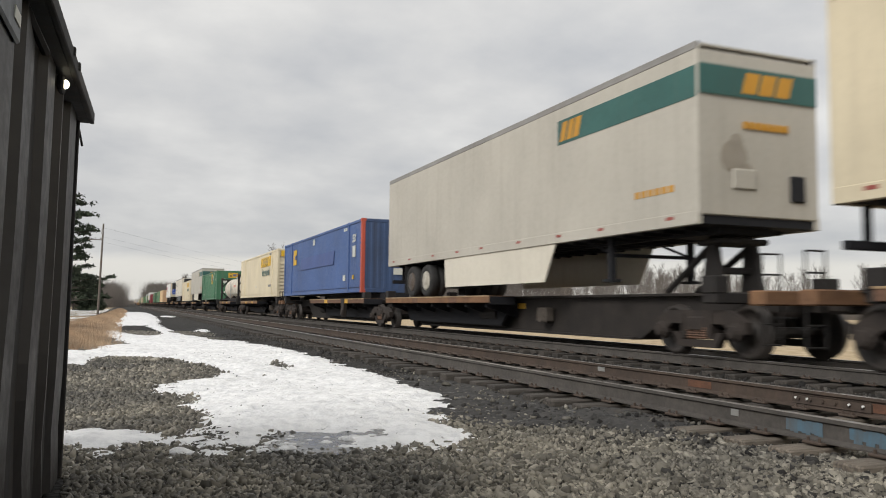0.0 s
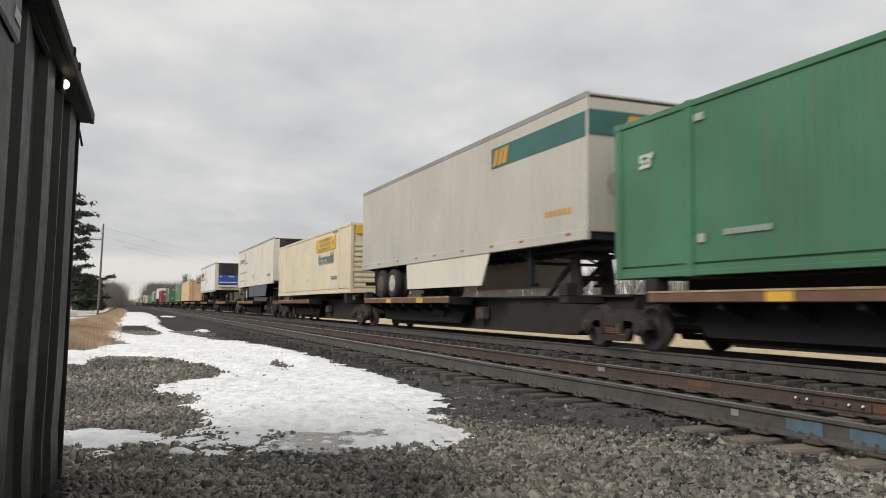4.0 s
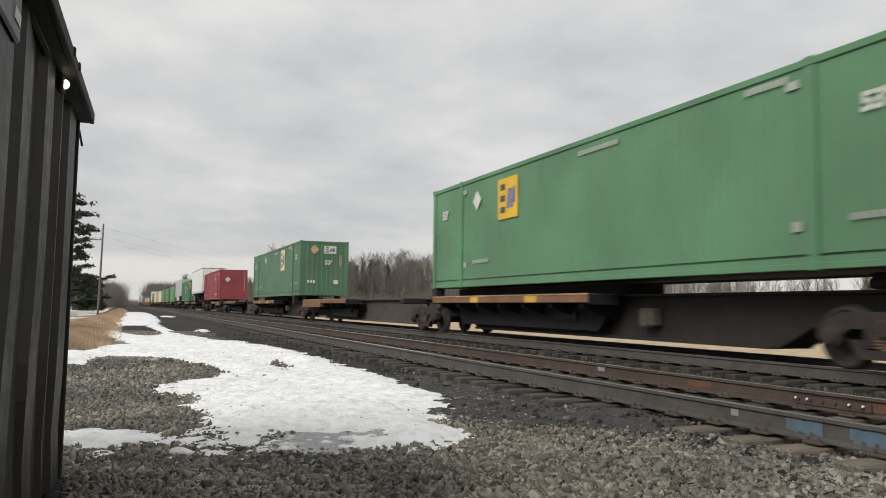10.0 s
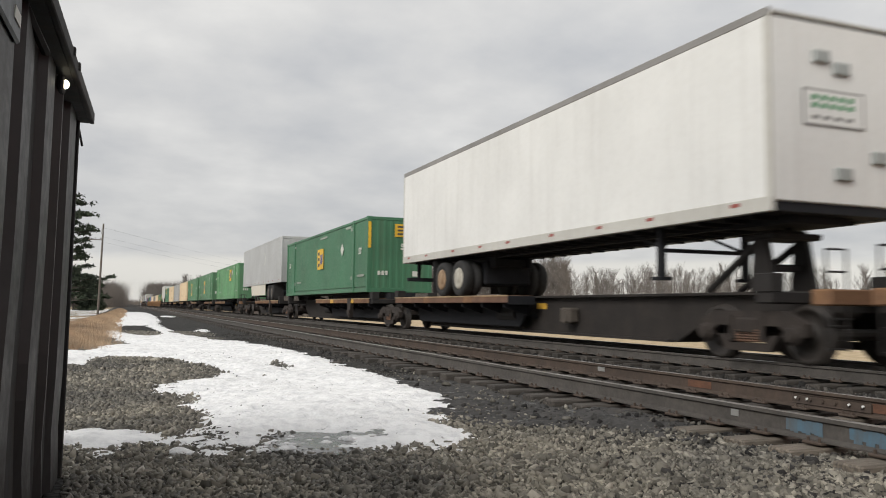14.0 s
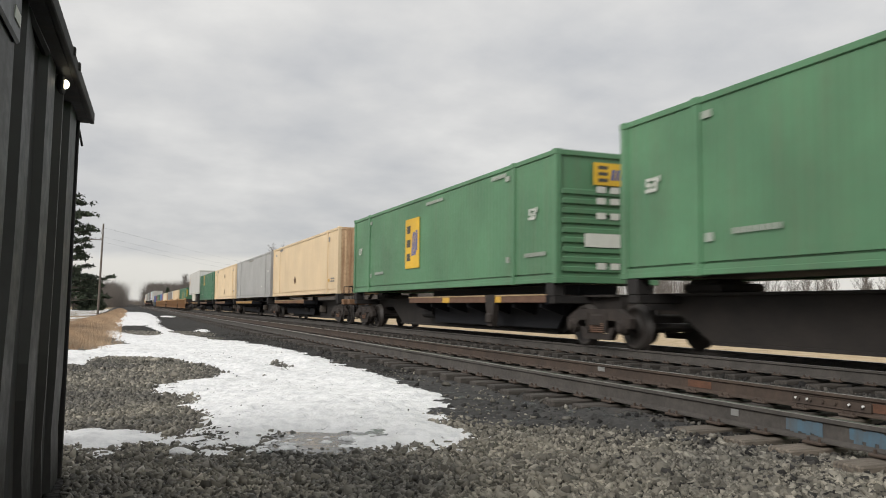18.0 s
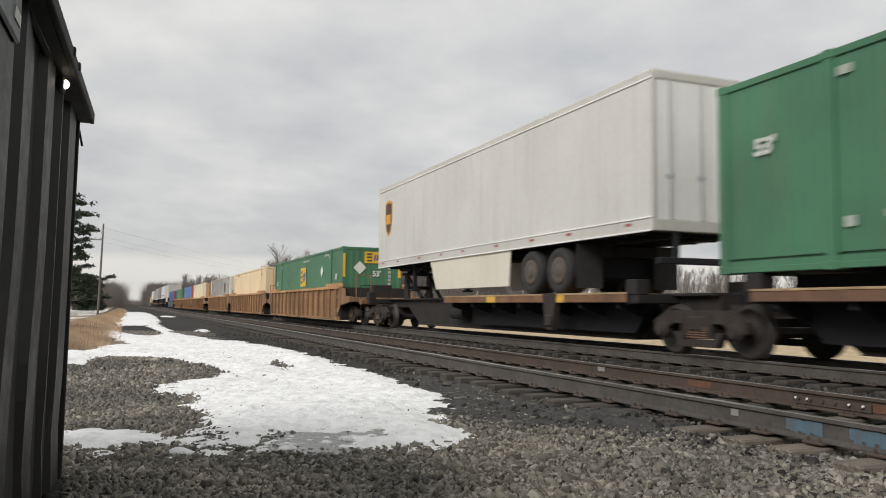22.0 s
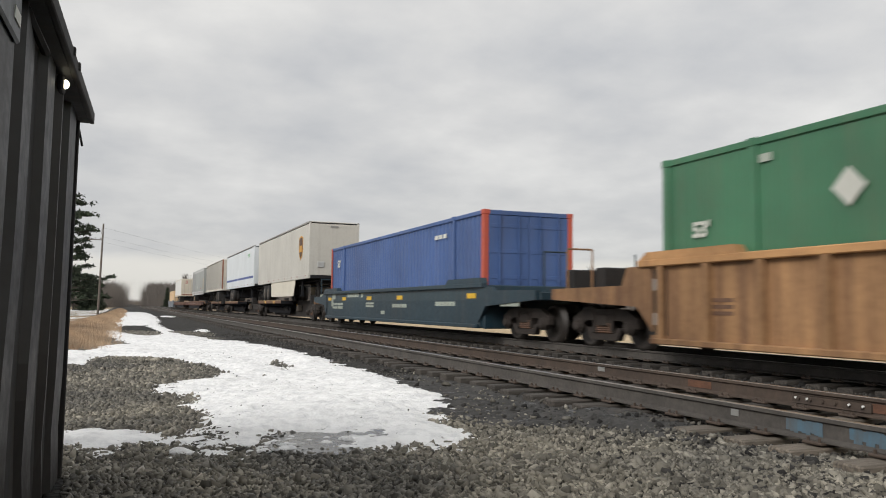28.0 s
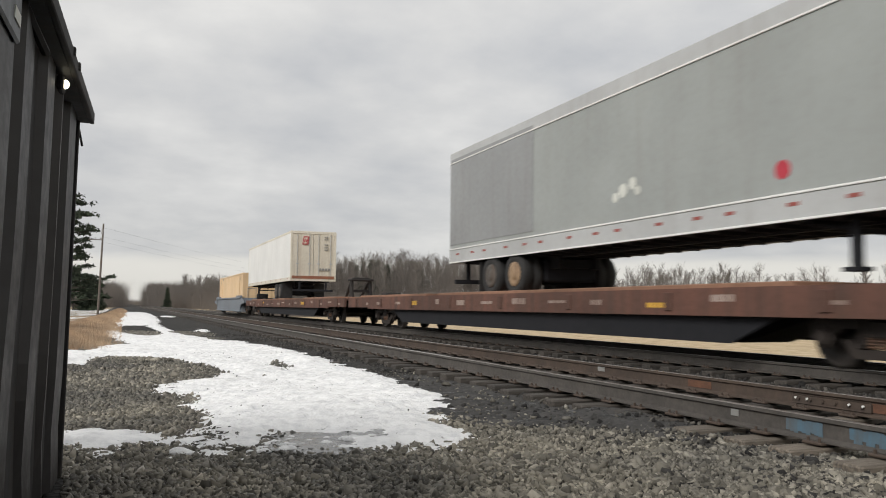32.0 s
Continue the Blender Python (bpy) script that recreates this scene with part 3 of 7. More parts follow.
main_track = make_track("main_track", MAIN_TRACK, "main line track in dark ballast under the train", 40, 240, ("rail_web", "rail_web"))


def joint_bar(y, x, side):
    """A bolted joint: splice bar with its bolts."""
    g = Geo().box(x + side * 0.012, x + side * 0.034, y - 0.45, y + 0.45, RAIL - 0.135, RAIL - 0.05, 0.006)
    for i in range(6):
        g.cyl((x + side * 0.03, y - 0.36 + i * 0.145, RAIL - 0.09), (x + side * 0.058, y - 0.36 + i * 0.145, RAIL - 0.09), 0.016, n=6)
    return g


part("joint_bar", joint_bar(5.65, NEAR_TRACK + 0.7525, -1), M["rail_rust"], near_track, "rusty bolted joint bar")
for yy in (6.04, 5.9, 5.42, 5.27):
    part("bolt_mark", Geo().cyl((NEAR_TRACK + 0.69, yy, RAIL - 0.083), (NEAR_TRACK + 0.705, yy, RAIL - 0.083), 0.011, n=8), M["white"], near_track, "white-painted bolt head")
for y0, y1 in ((7.3, 7.7), (4.95, 5.25)):
    part("rust_patch", Geo().box(NEAR_TRACK + 0.7525 - 0.018, NEAR_TRACK + 0.7525 - 0.011, y0, y1, RAIL - 0.13, RAIL - 0.05, 0.002), M["rail_orange"], near_track, "fresh orange rust on the rail web")
for yy, ln in ((4.53, 0.34), (3.98, 0.3)):
    g = Geo()
    for k in range(9):
        a = yy - ln / 2 + ln * k / 9
        lo, hi = 0.145 - 0.03 * math.sin(k * 2.1 + yy), 0.03 + 0.02 * math.sin(k * 1.3 + 2 * yy)
        g.box(NEAR_TRACK - 0.7525 - 0.017, NEAR_TRACK - 0.7525 - 0.012, a, a + ln / 9, RAIL - lo, RAIL - hi)
    part("paint_mark", g, M["rail_blue"], near_track, "blue paint daubed on the rail")
part("white_tag", Geo().box(NEAR_TRACK - 0.7525 - 0.022, NEAR_TRACK - 0.7525 - 0.012, 5.20, 5.29, RAIL - 0.10, RAIL - 0.045, 0.003), M["mark_grey"], near_track)
part("white_tag", Geo().box(NEAR_TRACK + 0.7525 - 0.022, NEAR_TRACK + 0.7525 - 0.012, 9.45, 9.62, RAIL - 0.10, RAIL - 0.04, 0.003), M["mark_grey"], near_track)


# ---- mud by the siding ----
def mud_mat():
    """Black oily mud, wet in its hollows."""
    mt, nt, b = nodes("wet_black_mud")
    g = noise_at(nt, 3.5, 7, 0.65)
    f = noise_at(nt, 22, 6, 0.7)
    c = ramp_of(nt, g, [(0.35, (0.018, 0.018, 0.018)), (0.7, (0.058, 0.055, 0.053))])
    c = mixed(nt, ramp_of(nt, f, [(0.5, (0, 0, 0)), (0.75, (0.6, 0.6, 0.6))]), c, (0.10, 0.093, 0.085))
    nt.links.new(c, b.inputs["Base Color"])
    nt.links.new(ramp_of(nt, g, [(0.33, (0.2, 0.2, 0.2)), (0.43, (0.9, 0.9, 0.9))]), b.inputs["Roughness"])
    bumped(nt, b, f, 0.6, 0.015)
    return mt


def make_mud():
    xs, ys = np.arange(2.6, 5.0, 0.03), np.arange(4.9, 13.0, 0.04)
    X, Y = np.meshgrid(xs, ys, indexing="ij")
    D = np.full(X.shape, -9.0)
    for cx, cy, p, q in ((4.2, 6.2, 0.5, 1.0), (3.75, 7.4, 0.85, 1.3), (4.0, 9.6, 0.5, 2.6)):
        D = np.maximum(D, (1 - np.hypot((X - cx) / p, (Y - cy) / q)) * p)
    D = D + 0.12 * waves(X, Y, 3.0, 71) + 0.08 * waves(X, Y, 10.0, 72)
    Z = ground_z(X, Y) + np.clip(D, -0.05, 0.25) * 0.07 + 0.022 * waves(X, Y, 9.0, 73) + 0.018 * waves(X, Y, 30.0, 74)
    V = np.stack([X, Y, Z], -1).reshape(-1, 3)
    i, j = np.meshgrid(np.arange(len(xs) - 1), np.arange(len(ys) - 1), indexing="ij")
    a = (i * len(ys) + j).ravel()
    F = np.stack([a, a + len(ys), a + len(ys) + 1, a + 1], -1)
    F = F[D.ravel()[F].max(1) > 0]
    tagged(new("mud", big_mesh("mud", V, F, mud_mat(), True)), "black wet mud heaped along the siding", "mud", kind="stuff")


make_mud()


# ---- loose stones ----
def stones(name, count, area, size, mat, seed, label, keep=None, lift=0.3, on_snow=False):
    """Broken stone strewn over area = (x0, x1, y0, y1), joined into one mesh."""
    r = np.random.RandomState(seed)
    x0, x1, y0, y1 = area
    x = r.uniform(x0, x1, count)
    y = y0 + (y1 - y0) * r.uniform(0, 1, count) ** 1.35
    if keep is not None:
        ok = keep(x, y, r)
        x, y = x[ok], y[ok]
    n = len(x)
    base = np.array([(i, j, k) for i in (-1, 1) for j in (-1, 1) for k in (-1, 1)], float)
    tri = np.array([(0, 1, 3), (0, 3, 2), (4, 6, 7), (4, 7, 5), (0, 4, 5), (0, 5, 1), (2, 3, 7), (2, 7, 6), (0, 2, 6), (0, 6, 4), (1, 5, 7), (1, 7, 3)])
    s = size * r.lognormal(0, 0.32, n)
    P = base[None] * (1 + r.uniform(-0.55, 0.3, (n, 8, 3)))
    P[:, 1::2, :2] *= r.uniform(0.45, 1.0, (n, 1, 2))
    P = P * s[:, None, None] * np.stack([r.uniform(0.9, 1.6, n), r.uniform(0.7, 1.1, n), r.uniform(0.5, 1.05, n)], -1)[:, None]
    P[..., 2] += P[..., 0] * r.normal(0, 0.4, n)[:, None] + P[..., 1] * r.normal(0, 0.4, n)[:, None]
    t = r.uniform(0, 6.28, n)
    c, q = np.cos(t)[:, None], np.sin(t)[:, None]
    X, Y = P[..., 0] * c - P[..., 1] * q, P[..., 0] * q + P[..., 1] * c
    V = np.stack([X + x[:, None], Y + y[:, None], P[..., 2] + (ground_z(x, y) + (np.clip(snow_depth(x, y), 0, 0.5) * 0.11 if on_snow else 0) + s * lift * r.uniform(0.2, 1.2, n))[:, None]], -1).reshape(-1, 3)
    F = (tri[None] + (np.arange(n) * 8)[:, None, None]).reshape(-1, 3)
    tagged(new(name, big_mesh(name, V, F, mat)), label, "gravel", kind="stuff")


def off_snow(x, y, r):
    for cx, cy, p, q, _ in SLUSH:
        bare = np.hypot((x - cx) / p, (y - cy) / q) > r.uniform(0.55, 1.3, len(x))
        x = np.where(bare, x, -1.0)
    y = np.where(x == -1.0, 0.0, y)
    return (snow_depth(x, y) < r.uniform(-0.03, 0.1, len(x))) & ~((x < -0.3) & (y < 5.6))


def fouled(x, y, r):
    """Bare dark ground near the siding's tie ends, clear of gravel."""
    edge = 2.75 + 1.45 * smooth_step(6.9, 5.3, y) + 0.9 * smooth_step(5.0, 4.2, y)
    return off_snow(x, y, r) & (waves(x, y, 0.8, 31) * 0.4 + (x - edge) < r.uniform(-0.25, 0.25, len(x)))


def wet(x, y, r):
    """Ground soaked by the melting snow."""
    core = 1.15 - np.hypot((x - 1.5) / 1.5, (y - 5.8) / 1.3) + 0.3 * waves(x, y, 1.3, 37)
    return np.maximum(core, 0.4 * smooth_step(2.2, 1.0, x)) > r.uniform(0, 1, len(x))


stones("gravel", 78000, (-0.7, 5.1, 2.7, 11.0), 0.0132, M["stone"], 1, "loose dry grey-brown crushed stone", lambda x, y, r: fouled(x, y, r) & ~wet(x, y, r))
stones("wet_gravel", 76000, (-0.7, 4.0, 2.7, 11.0), 0.013, M["stone_wet"], 12, "dark wet crushed stone round the snow", lambda x, y, r: fouled(x, y, r) & wet(x, y, r))
stones("far_gravel", 46000, (-1.2, 3.6, 11.0, 34.0), 0.018, M["stone_wet"], 2, "damp grey-brown crushed stone", fouled)
stones("trackside_gravel", 14000, (-0.2, 5.0, -4.0, 2.75), 0.02, M["stone_wet"], 15, "loose damp crushed stone beside the shed", lambda x, y, r: x < 4.3)
stones("snow_grit", 220, (0.2, 3.2, 6.0, 18.0), 0.0065, M["stone_dark"], 14, "dark grit lying on the snow", lambda x, y, r: snow_depth(x, y) > 0, 0.5, True)
stones("mud_stones", 900, (3.0, 4.7, 5.0, 12.5), 0.011, M["stone_wet"], 19, "wet stones stuck in the mud", lambda x, y, r: (snow_depth(x, y) < -0.05) & (x > 2.9 + 1.2 * smooth_step(6.9, 5.3, y)), 1.5)
stones("ballast", 30000, (3.2, 8.4, 3.0, 30.0), 0.016, M["stone_dark"], 3, "dark fouled ballast between the ties",
       lambda x, y, r: ~((x > 4.1) & (x < 6.8) & (r.uniform(0, 1, len(x)) < 0.35)) & ((x > 4.1) | (waves(x, y, 1.5, 33) > r.uniform(-0.2, 0.5, len(x)))) & (snow_depth(x, y) < 0.02), 0.2)
stones("main_ballast", 14000, (8.0, 12.2, 7.0, 40.0), 0.02, M["stone_dark"], 4, "dark ballast of the main line", None, 0.3)


def snow_bits():
    """Small leftover lumps of snow between the siding's rails."""
    r, g = random.Random(9), Geo()
    for y in (7.05, 6.85, 6.55, 6.4, 6.1, 5.95, 5.5, 5.35, 4.85):
        a, x = r.uniform(0.06, 0.13), 5.93 + r.uniform(-0.06, 0.06)
        g.lathe((x, y, -0.07), (0.1, 0, 1), [(0, a * 1.5), (0.04, a * 1.3), (0.06, a * 0.9), (0.07, a * 0.3)], 9)
    for k in range(130):
        b = r.random()
        x, y = 0.45 + 2.45 * b + r.gauss(0, 0.05), 6.42 - 0.2 * b + r.gauss(0, 0.15)
        a = r.uniform(0.012, 0.034) * (1.5 if r.random() < 0.2 else 1)
        z = float(ground_z(x, y))
        n = len(g.v)
        g.lathe((x, y, z - 0.01), (r.uniform(-0.2, 0.2), r.uniform(-0.2, 0.2), 1), [(0, a * 1.1), (a * 0.45, a * 1.15), (a * 0.9, a * 0.85), (a * 1.15, a * 0.35)], 8)
        sx = r.uniform(1.0, 1.9)
        g.v[n:] = [(x + (p - x) * sx * r.uniform(0.85, 1.15), q, w) for p, q, w in g.v[n:]]
    tagged(new("snow_bits", g.mesh("snow_bits", M["snow"], True)), "leftover lumps of old snow on gravel and ties", "snow", kind="stuff")


snow_bits()


# ---- the shed beside the camera ----
def make_shed():
    """Dark metal-clad shed with broad raised ribs, a shallow eave and a small lamp under it. Its origin is the far corner of the wall by the camera."""
    sh = thing("trackside_shed", "charcoal ribbed metal shed with a black eave close to the track", "shed", at=pose(-0.338, 5.66, -0.135, 0, 0.4, -1.93))
    back, top = -7.4, 2.30
    # blacker than the ribs: the recess shadows are put into its colour
    part("side_wall", Geo().box(-0.12, -0.04, back, -0.004, 0.0, top, 0.004), M["shed_trim_shade"], sh)
    part("end_wall", Geo().box(-2.6, -0.12, -0.12, -0.006, 0.0, top), M["shed"], sh)
    part("end_wall", Geo().box(-2.6, -0.12, back, back + 0.12, 0.0, top), M["shed"], sh)
    part("side_wall", Geo().box(-2.72, -2.6, back, 0.0, 0.0, top), M["shed"], sh)
    # ribs: far edge, near edge, and how far the dented lower siding pushes them back
    ribs = [(-0.13, -0.57, 0.03), (-0.86, -0.97, 0.06), (-1.25, -1.6, 0.11), (-1.95, -2.25, 0.12)] + [(-2.42 - 0.64 * i, -2.86 - 0.64 * i, 0.1) for i in range(7)]
    for b, a, dent in ribs:
        g, n = Geo(), 14
        for k in range(n + 1):
            z = 0.02 + (top - 0.03) * k / n
            push = -dent * math.exp(-((z - 0.72) / 0.42) ** 2)
            out = -0.012 * math.exp(-((z - 0.35) / 0.2) ** 2)
            g.v += [(-0.045, a + push, z), (out, a + push + 0.04, z), (out, b + push - 0.04, z), (-0.045, b + push, z)]
            if k:
                q = 4 * k
                g.f += [(q - 4 + e, q - 3 + e, q + 1 + e, q + e) for e in range(3)]
        part("wall_rib", g, M["shed"], sh)
    part("corner_trim", Geo().box(-0.1, 0.006, -0.03, 0.012, 0.0, top, 0.006), M["shed_trim_shade"], sh)
    for k, xs in enumerate(((0.085, -1.36), (-2.80, -1.36))):
        e, r = xs
        sl = [(top, e), (top + 0.05, e), (top + 0.62, r), (top + 0.52, r)]
        part("roof", Geo().prism(sl if k == 0 else sl[::-1], "y", back - 0.15, 0.03), M["shed_trim_shade"], sh, "black metal roof slope")
    part("fascia", Geo().box(0.06, 0.09, back - 0.15, 0.03, top - 0.015, top + 0.06, 0.006), M["shed_trim_shade"], sh)
    part("soffit", Geo().box(-0.04, 0.06, back - 0.1, 0.026, top - 0.012, top, 0.002), M["shed_trim_shade"], sh)
    for y in (-1.15, -1.42):
        part("roof_clip", Geo().box(0.06, 0.1, y, y + 0.03, top + 0.02, top + 0.065, 0.006), M["shed_trim_shade"], sh)
    part("loose_strip", Geo().cyl((0.0, 0.02, top - 0.06), (0.02, 0.06, top - 0.16), 0.008, n=5), M["shed_trim_shade"], sh)
    lamp = part("lamp", Geo().box(0.0, 0.03, -1.23, -1.11, top - 0.11, top - 0.03, 0.008), M["shed_trim_shade"], sh, "small wall lamp")
    part("lens", Geo().lathe((0.03, -1.17, top - 0.068), (1, -0.6, 0), [(0, 0.024), (0.012, 0.022), (0.02, 0.012)], 14), M["glow"], lamp, "lit lens")
    part("conduit", Geo().cyl((-0.02, -2.2, top - 0.02), (0.03, -1.9, top - 0.12), 0.02, n=6), M["shed_trim_shade"], sh)
    sign = part("sign", Geo().box(0.0, 0.02, -3.3, -2.47, 2.03, 2.26, 0.012), M["sign_dark"], sh, "dark sign with pale marks")
    for y, z in ((-2.62, 2.085), (-2.62, 2.2), (-2.95, 2.085)):
        part("sign_mark", Geo().box(0.02, 0.024, y, y + 0.12, z, z + 0.045), M["mark_white"], sign)


make_shed()


# ---- the train ----
# every thing of the train has its origin at its leading end, on the rail tops; y runs back along it
TRAIN = []
LEN = 16.154


def travelled(t):
    """Metres that the train has run since the clip's start."""
    return 21.2565 * t + 0.057925 * t * t - 0.00058426 * t ** 3


START = -3.44  # where the head of the list stands along the track as the clip begins
RIDE = -0.115  # bodies ride this much lower on their springs than built


def on_train(ob, u):
    u += START
    ob.matrix_basis = pose(MAIN_TRACK, u, RAIL)
    for ch in ob.children:
        if not ch.name.startswith(("truck", "coupler")):
            ch.location.z += RIDE
    TRAIN.append((ob, u))
    return ob


def decal(parent, face, a0, a1, z0, z1, mat, name="marking", label="", proud=0.0, slant=0.0):
    """A thin painted panel on the near side (a: metres back from the leading end) or on the leading end (a: metres across)."""
    g = Geo()
    if face == "side":
        g.box(-1.308 - proud, -1.292, a0, a1, z0, z1)
        if slant:
            g.v = [(x, y - slant * (z - z0), z) for x, y, z in g.v]
    else:
        g.box(a0, a1, -0.016 - proud, 0.004, z0, z1)
        if slant:
            g.v = [(x + slant * (z - z0), y, z) for x, y, z in g.v]
    return part(name, g, M[mat], parent, label)


def lettering(parent, face, text, a, z, size, mat, proud=0.0, bold=0.0, shear=0.0):
    """Real letters in the built-in font, on the near side (a: leading end of the word) or on the leading end."""
    cu = bpy.data.curves.new("lettering", "FONT")
    cu.body, cu.size, cu.align_x, cu.extrude, cu.offset, cu.shear = text, size, "CENTER", 0.003, bold, shear
    ob = bpy.data.objects.new("lettering", cu)
    me = bpy.data.meshes.new_from_object(ob)
    bpy.data.objects.remove(ob)
    me.materials.clear()
    me.materials.append(M[mat])
    o = part("lettering", me, None, parent)
    o.matrix_basis = pose(-1.309 - proud, a, z, 90, 0, -90) if face == "side" else pose(a, -0.018 - proud, z, 90, 0, 0)
    return o


def dashes(parent, face, a0, a1, z, h, mat, n=3, proud=0.0):
    """Writing too small to read, as bars."""
    w = (a1 - a0) / n
    for i in range(n):
        decal(parent, face, a0 + i * w, a0 + (i + 0.66) * w, z, z + h, mat, "text_bar", proud=proud)


def diamond(parent, face, a, z, r, mat, proud=0.0):
    g = Geo()
    if face == "side":
        g.prism([(a - r, z), (a, z - r), (a + r, z), (a, z + r)], "x", -1.309 - proud, -1.292)
    else:
        g.v = [(a + dx, y, z + dz) for y in (-0.016 - proud, 0.004) for dx, dz in ((-r, 0), (0, -r), (r, 0), (0, r))]
        g.f = [(0, 1, 2, 3), (7, 6, 5, 4)] + [(i, (i + 1) % 4, 4 + (i + 1) % 4, 4 + i) for i in range(4)]
    part("placard", g, M[mat], parent, "pale diamond placard")


def corrugated(x, y0, y1, z0, z1, depth, pitch, flat=0.5, far=False):
    """An upright sheet with trapezoid ribs."""
    n = max(2, int(round((y1 - y0) / pitch)))
    p = (y1 - y0) / n
    s = 1 if not far else -1
    pts = []
    for i in range(n):
        a = y0 + i * p
        pts += [(a, 0), (a + p * flat * 0.6, 0), (a + p * flat, depth), (a + p * (0.4 + flat), depth)]
    pts.append((y1, 0))
    g = Geo()
    for a, d in pts:
        g.v += [(x + s * d, a, z0), (x + s * d, a, z1)]
    g.f = [(2 * i, 2 * i + 1, 2 * i + 3, 2 * i + 2) for i in range(len(pts) - 1)]
    return g


SHARED = {}


def shared(key, make, mat, smooth=False):
    """A mesh that is made once and then shared."""
    k = (key, mat)
    if k not in SHARED:
        SHARED[k] = make().mesh(key if isinstance(key, str) else key[0], M[mat], smooth)
    return SHARED[k]


def make_container(u, paintname, z, label, end="plain", depth=0.008, pitch=0.19, post=None, end_paint=None, group="containers on the train", height=2.896, rail_mat=None, smooth_len=LEN, mid=True):
    """53-foot freight container; end: plain, slatted or doors for the end that leads."""
    c = thing("shipping_container", label, "shipping container", group)
    P, E, R = paintname, end_paint or paintname, rail_mat or paintname
    post = post or P
    h, L = height, smooth_len
    t, b = z + h, z
    part("side_wall", shared(("side_wall", depth, pitch, z, h, L), lambda: corrugated(-1.272, 0.16, L - 0.16, b + 0.225, t - 0.1, depth, pitch), P), None, c)
    part("side_wall", shared(("side_wall_far", depth, pitch, z, h, L), lambda: corrugated(1.272, 0.16, L - 0.16, b + 0.225, t - 0.1, depth, pitch, far=True), P), None, c)
    part("roof", shared(("roof", z, h, L), lambda: Geo().box(-1.24, 1.24, 0.1, L - 0.1, t - 0.07, t - 0.03, 0.01), P), None, c)
    part("floor", shared(("floor", z, L), lambda: Geo().box(-1.24, 1.24, 0.1, L - 0.1, b + 0.05, b + 0.16, 0.01), "steel_dark"), None, c)
    for sx in (-1, 1):
        xa, xb = sorted((sx * 1.3, sx * 1.2))
        part("top_rail", shared(("top_rail", sx, z, h, L), lambda: Geo().box(xa, xb, 0.15, L - 0.15, t - 0.11, t, 0.012), R), None, c)
        part("bottom_rail", shared(("bottom_rail", sx, z, L), lambda: Geo().box(xa, xb, 0.15, L - 0.15, b + 0.01, b + 0.1, 0.008).box(xa + 0.016 * (sx < 0), xb - 0.016 * (sx > 0), 0.15, L - 0.15, b + 0.1, b + 0.185).box(-1.22 if sx < 0 else 1.2, -1.2 if sx < 0 else 1.22, 0.15, L - 0.15, b + 0.18, b + 0.24), R), None, c)
        for k, y in enumerate((0.0, 1.98, L - 2.16, L - 0.16)):
            if k in (1, 2) and not mid:
                continue
            nm = "corner_post" if k in (0, 3) else "stacking_post"
            part(nm, shared((nm, sx, k, z, h, L), lambda: Geo().box(sx * 1.316 if sx < 0 else 1.17, -1.17 if sx < 0 else 1.316, y, y + 0.17, b, t + 0.004, 0.012)
                 .box(sx * 1.325 if sx < 0 else 1.13, -1.13 if sx < 0 else 1.325, y - 0.005, y + 0.18, t - 0.115, t + 0.012, 0.01)
                 .box(sx * 1.325 if sx < 0 else 1.13, -1.13 if sx < 0 else 1.325, y - 0.005, y + 0.18, b - 0.005, b + 0.12, 0.01), post if k == 0 else P), None, c)
    for nm, y, kind in (("leading_end", 0.0, end), ("trailing_end", L, "doors" if end != "doors" else "plain")):
        s = 1 if y == 0 else -1
        if kind == "doors":
            for i, (xa, xb) in enumerate(((-1.17, -0.01), (0.01, 1.17))):
                d = part("door", shared(("door", s, i, z, h, L), lambda: door_leaf(xa, xb, y, s, b, t), E), None, c)
                for x in (xa + 0.3, xb - 0.3):
                    ya, yb = y - s * 0.012, y - s * 0.04
                    part("lock_rod", shared(("lock_rod", s, i, x, z, h, L), lambda: Geo().cyl((x, (ya + yb) / 2, b + 0.06), (x, (ya + yb) / 2, t - 0.08), 0.019, n=6)
                         .box(x - 0.05, x + 0.05, min(ya, yb), max(ya, yb), b + 1.05, b + 1.12, 0.006), E), None, d)
        else:
            g = lambda: end_sheet(y, s, b, t, kind)
            part("end_wall", shared(("end_wall", s, kind, z, h, L), g, E), None, c)
        part("end_sill", shared(("end_sill", s, z, L), lambda: Geo().box(-1.17, 1.17, min(y, y + s * 0.12), max(y, y + s * 0.12), b + 0.01, b + 0.16, 0.01), E), None, c)
        part("end_header", shared(("end_header", s, z, h, L), lambda: Geo().box(-1.17, 1.17, min(y, y + s * 0.12), max(y, y + s * 0.12), t - 0.12, t, 0.01), E), None, c)
    return on_train(c, u)


def door_leaf(xa, xb, y, s, b, t):
    g = Geo().box(xa, xb, min(y + s * 0.012, y + s * 0.07), max(y + s * 0.012, y + s * 0.07), b + 0.17, t - 0.13, 0.01)
    for i in range(4):
        z = b + 0.45 + i * (t - b - 0.9) / 3
        g.box(xa + 0.06, xb - 0.06, min(y, y + s * 0.02), max(y, y + s * 0.02), z, z + 0.1, 0.006)
    return g


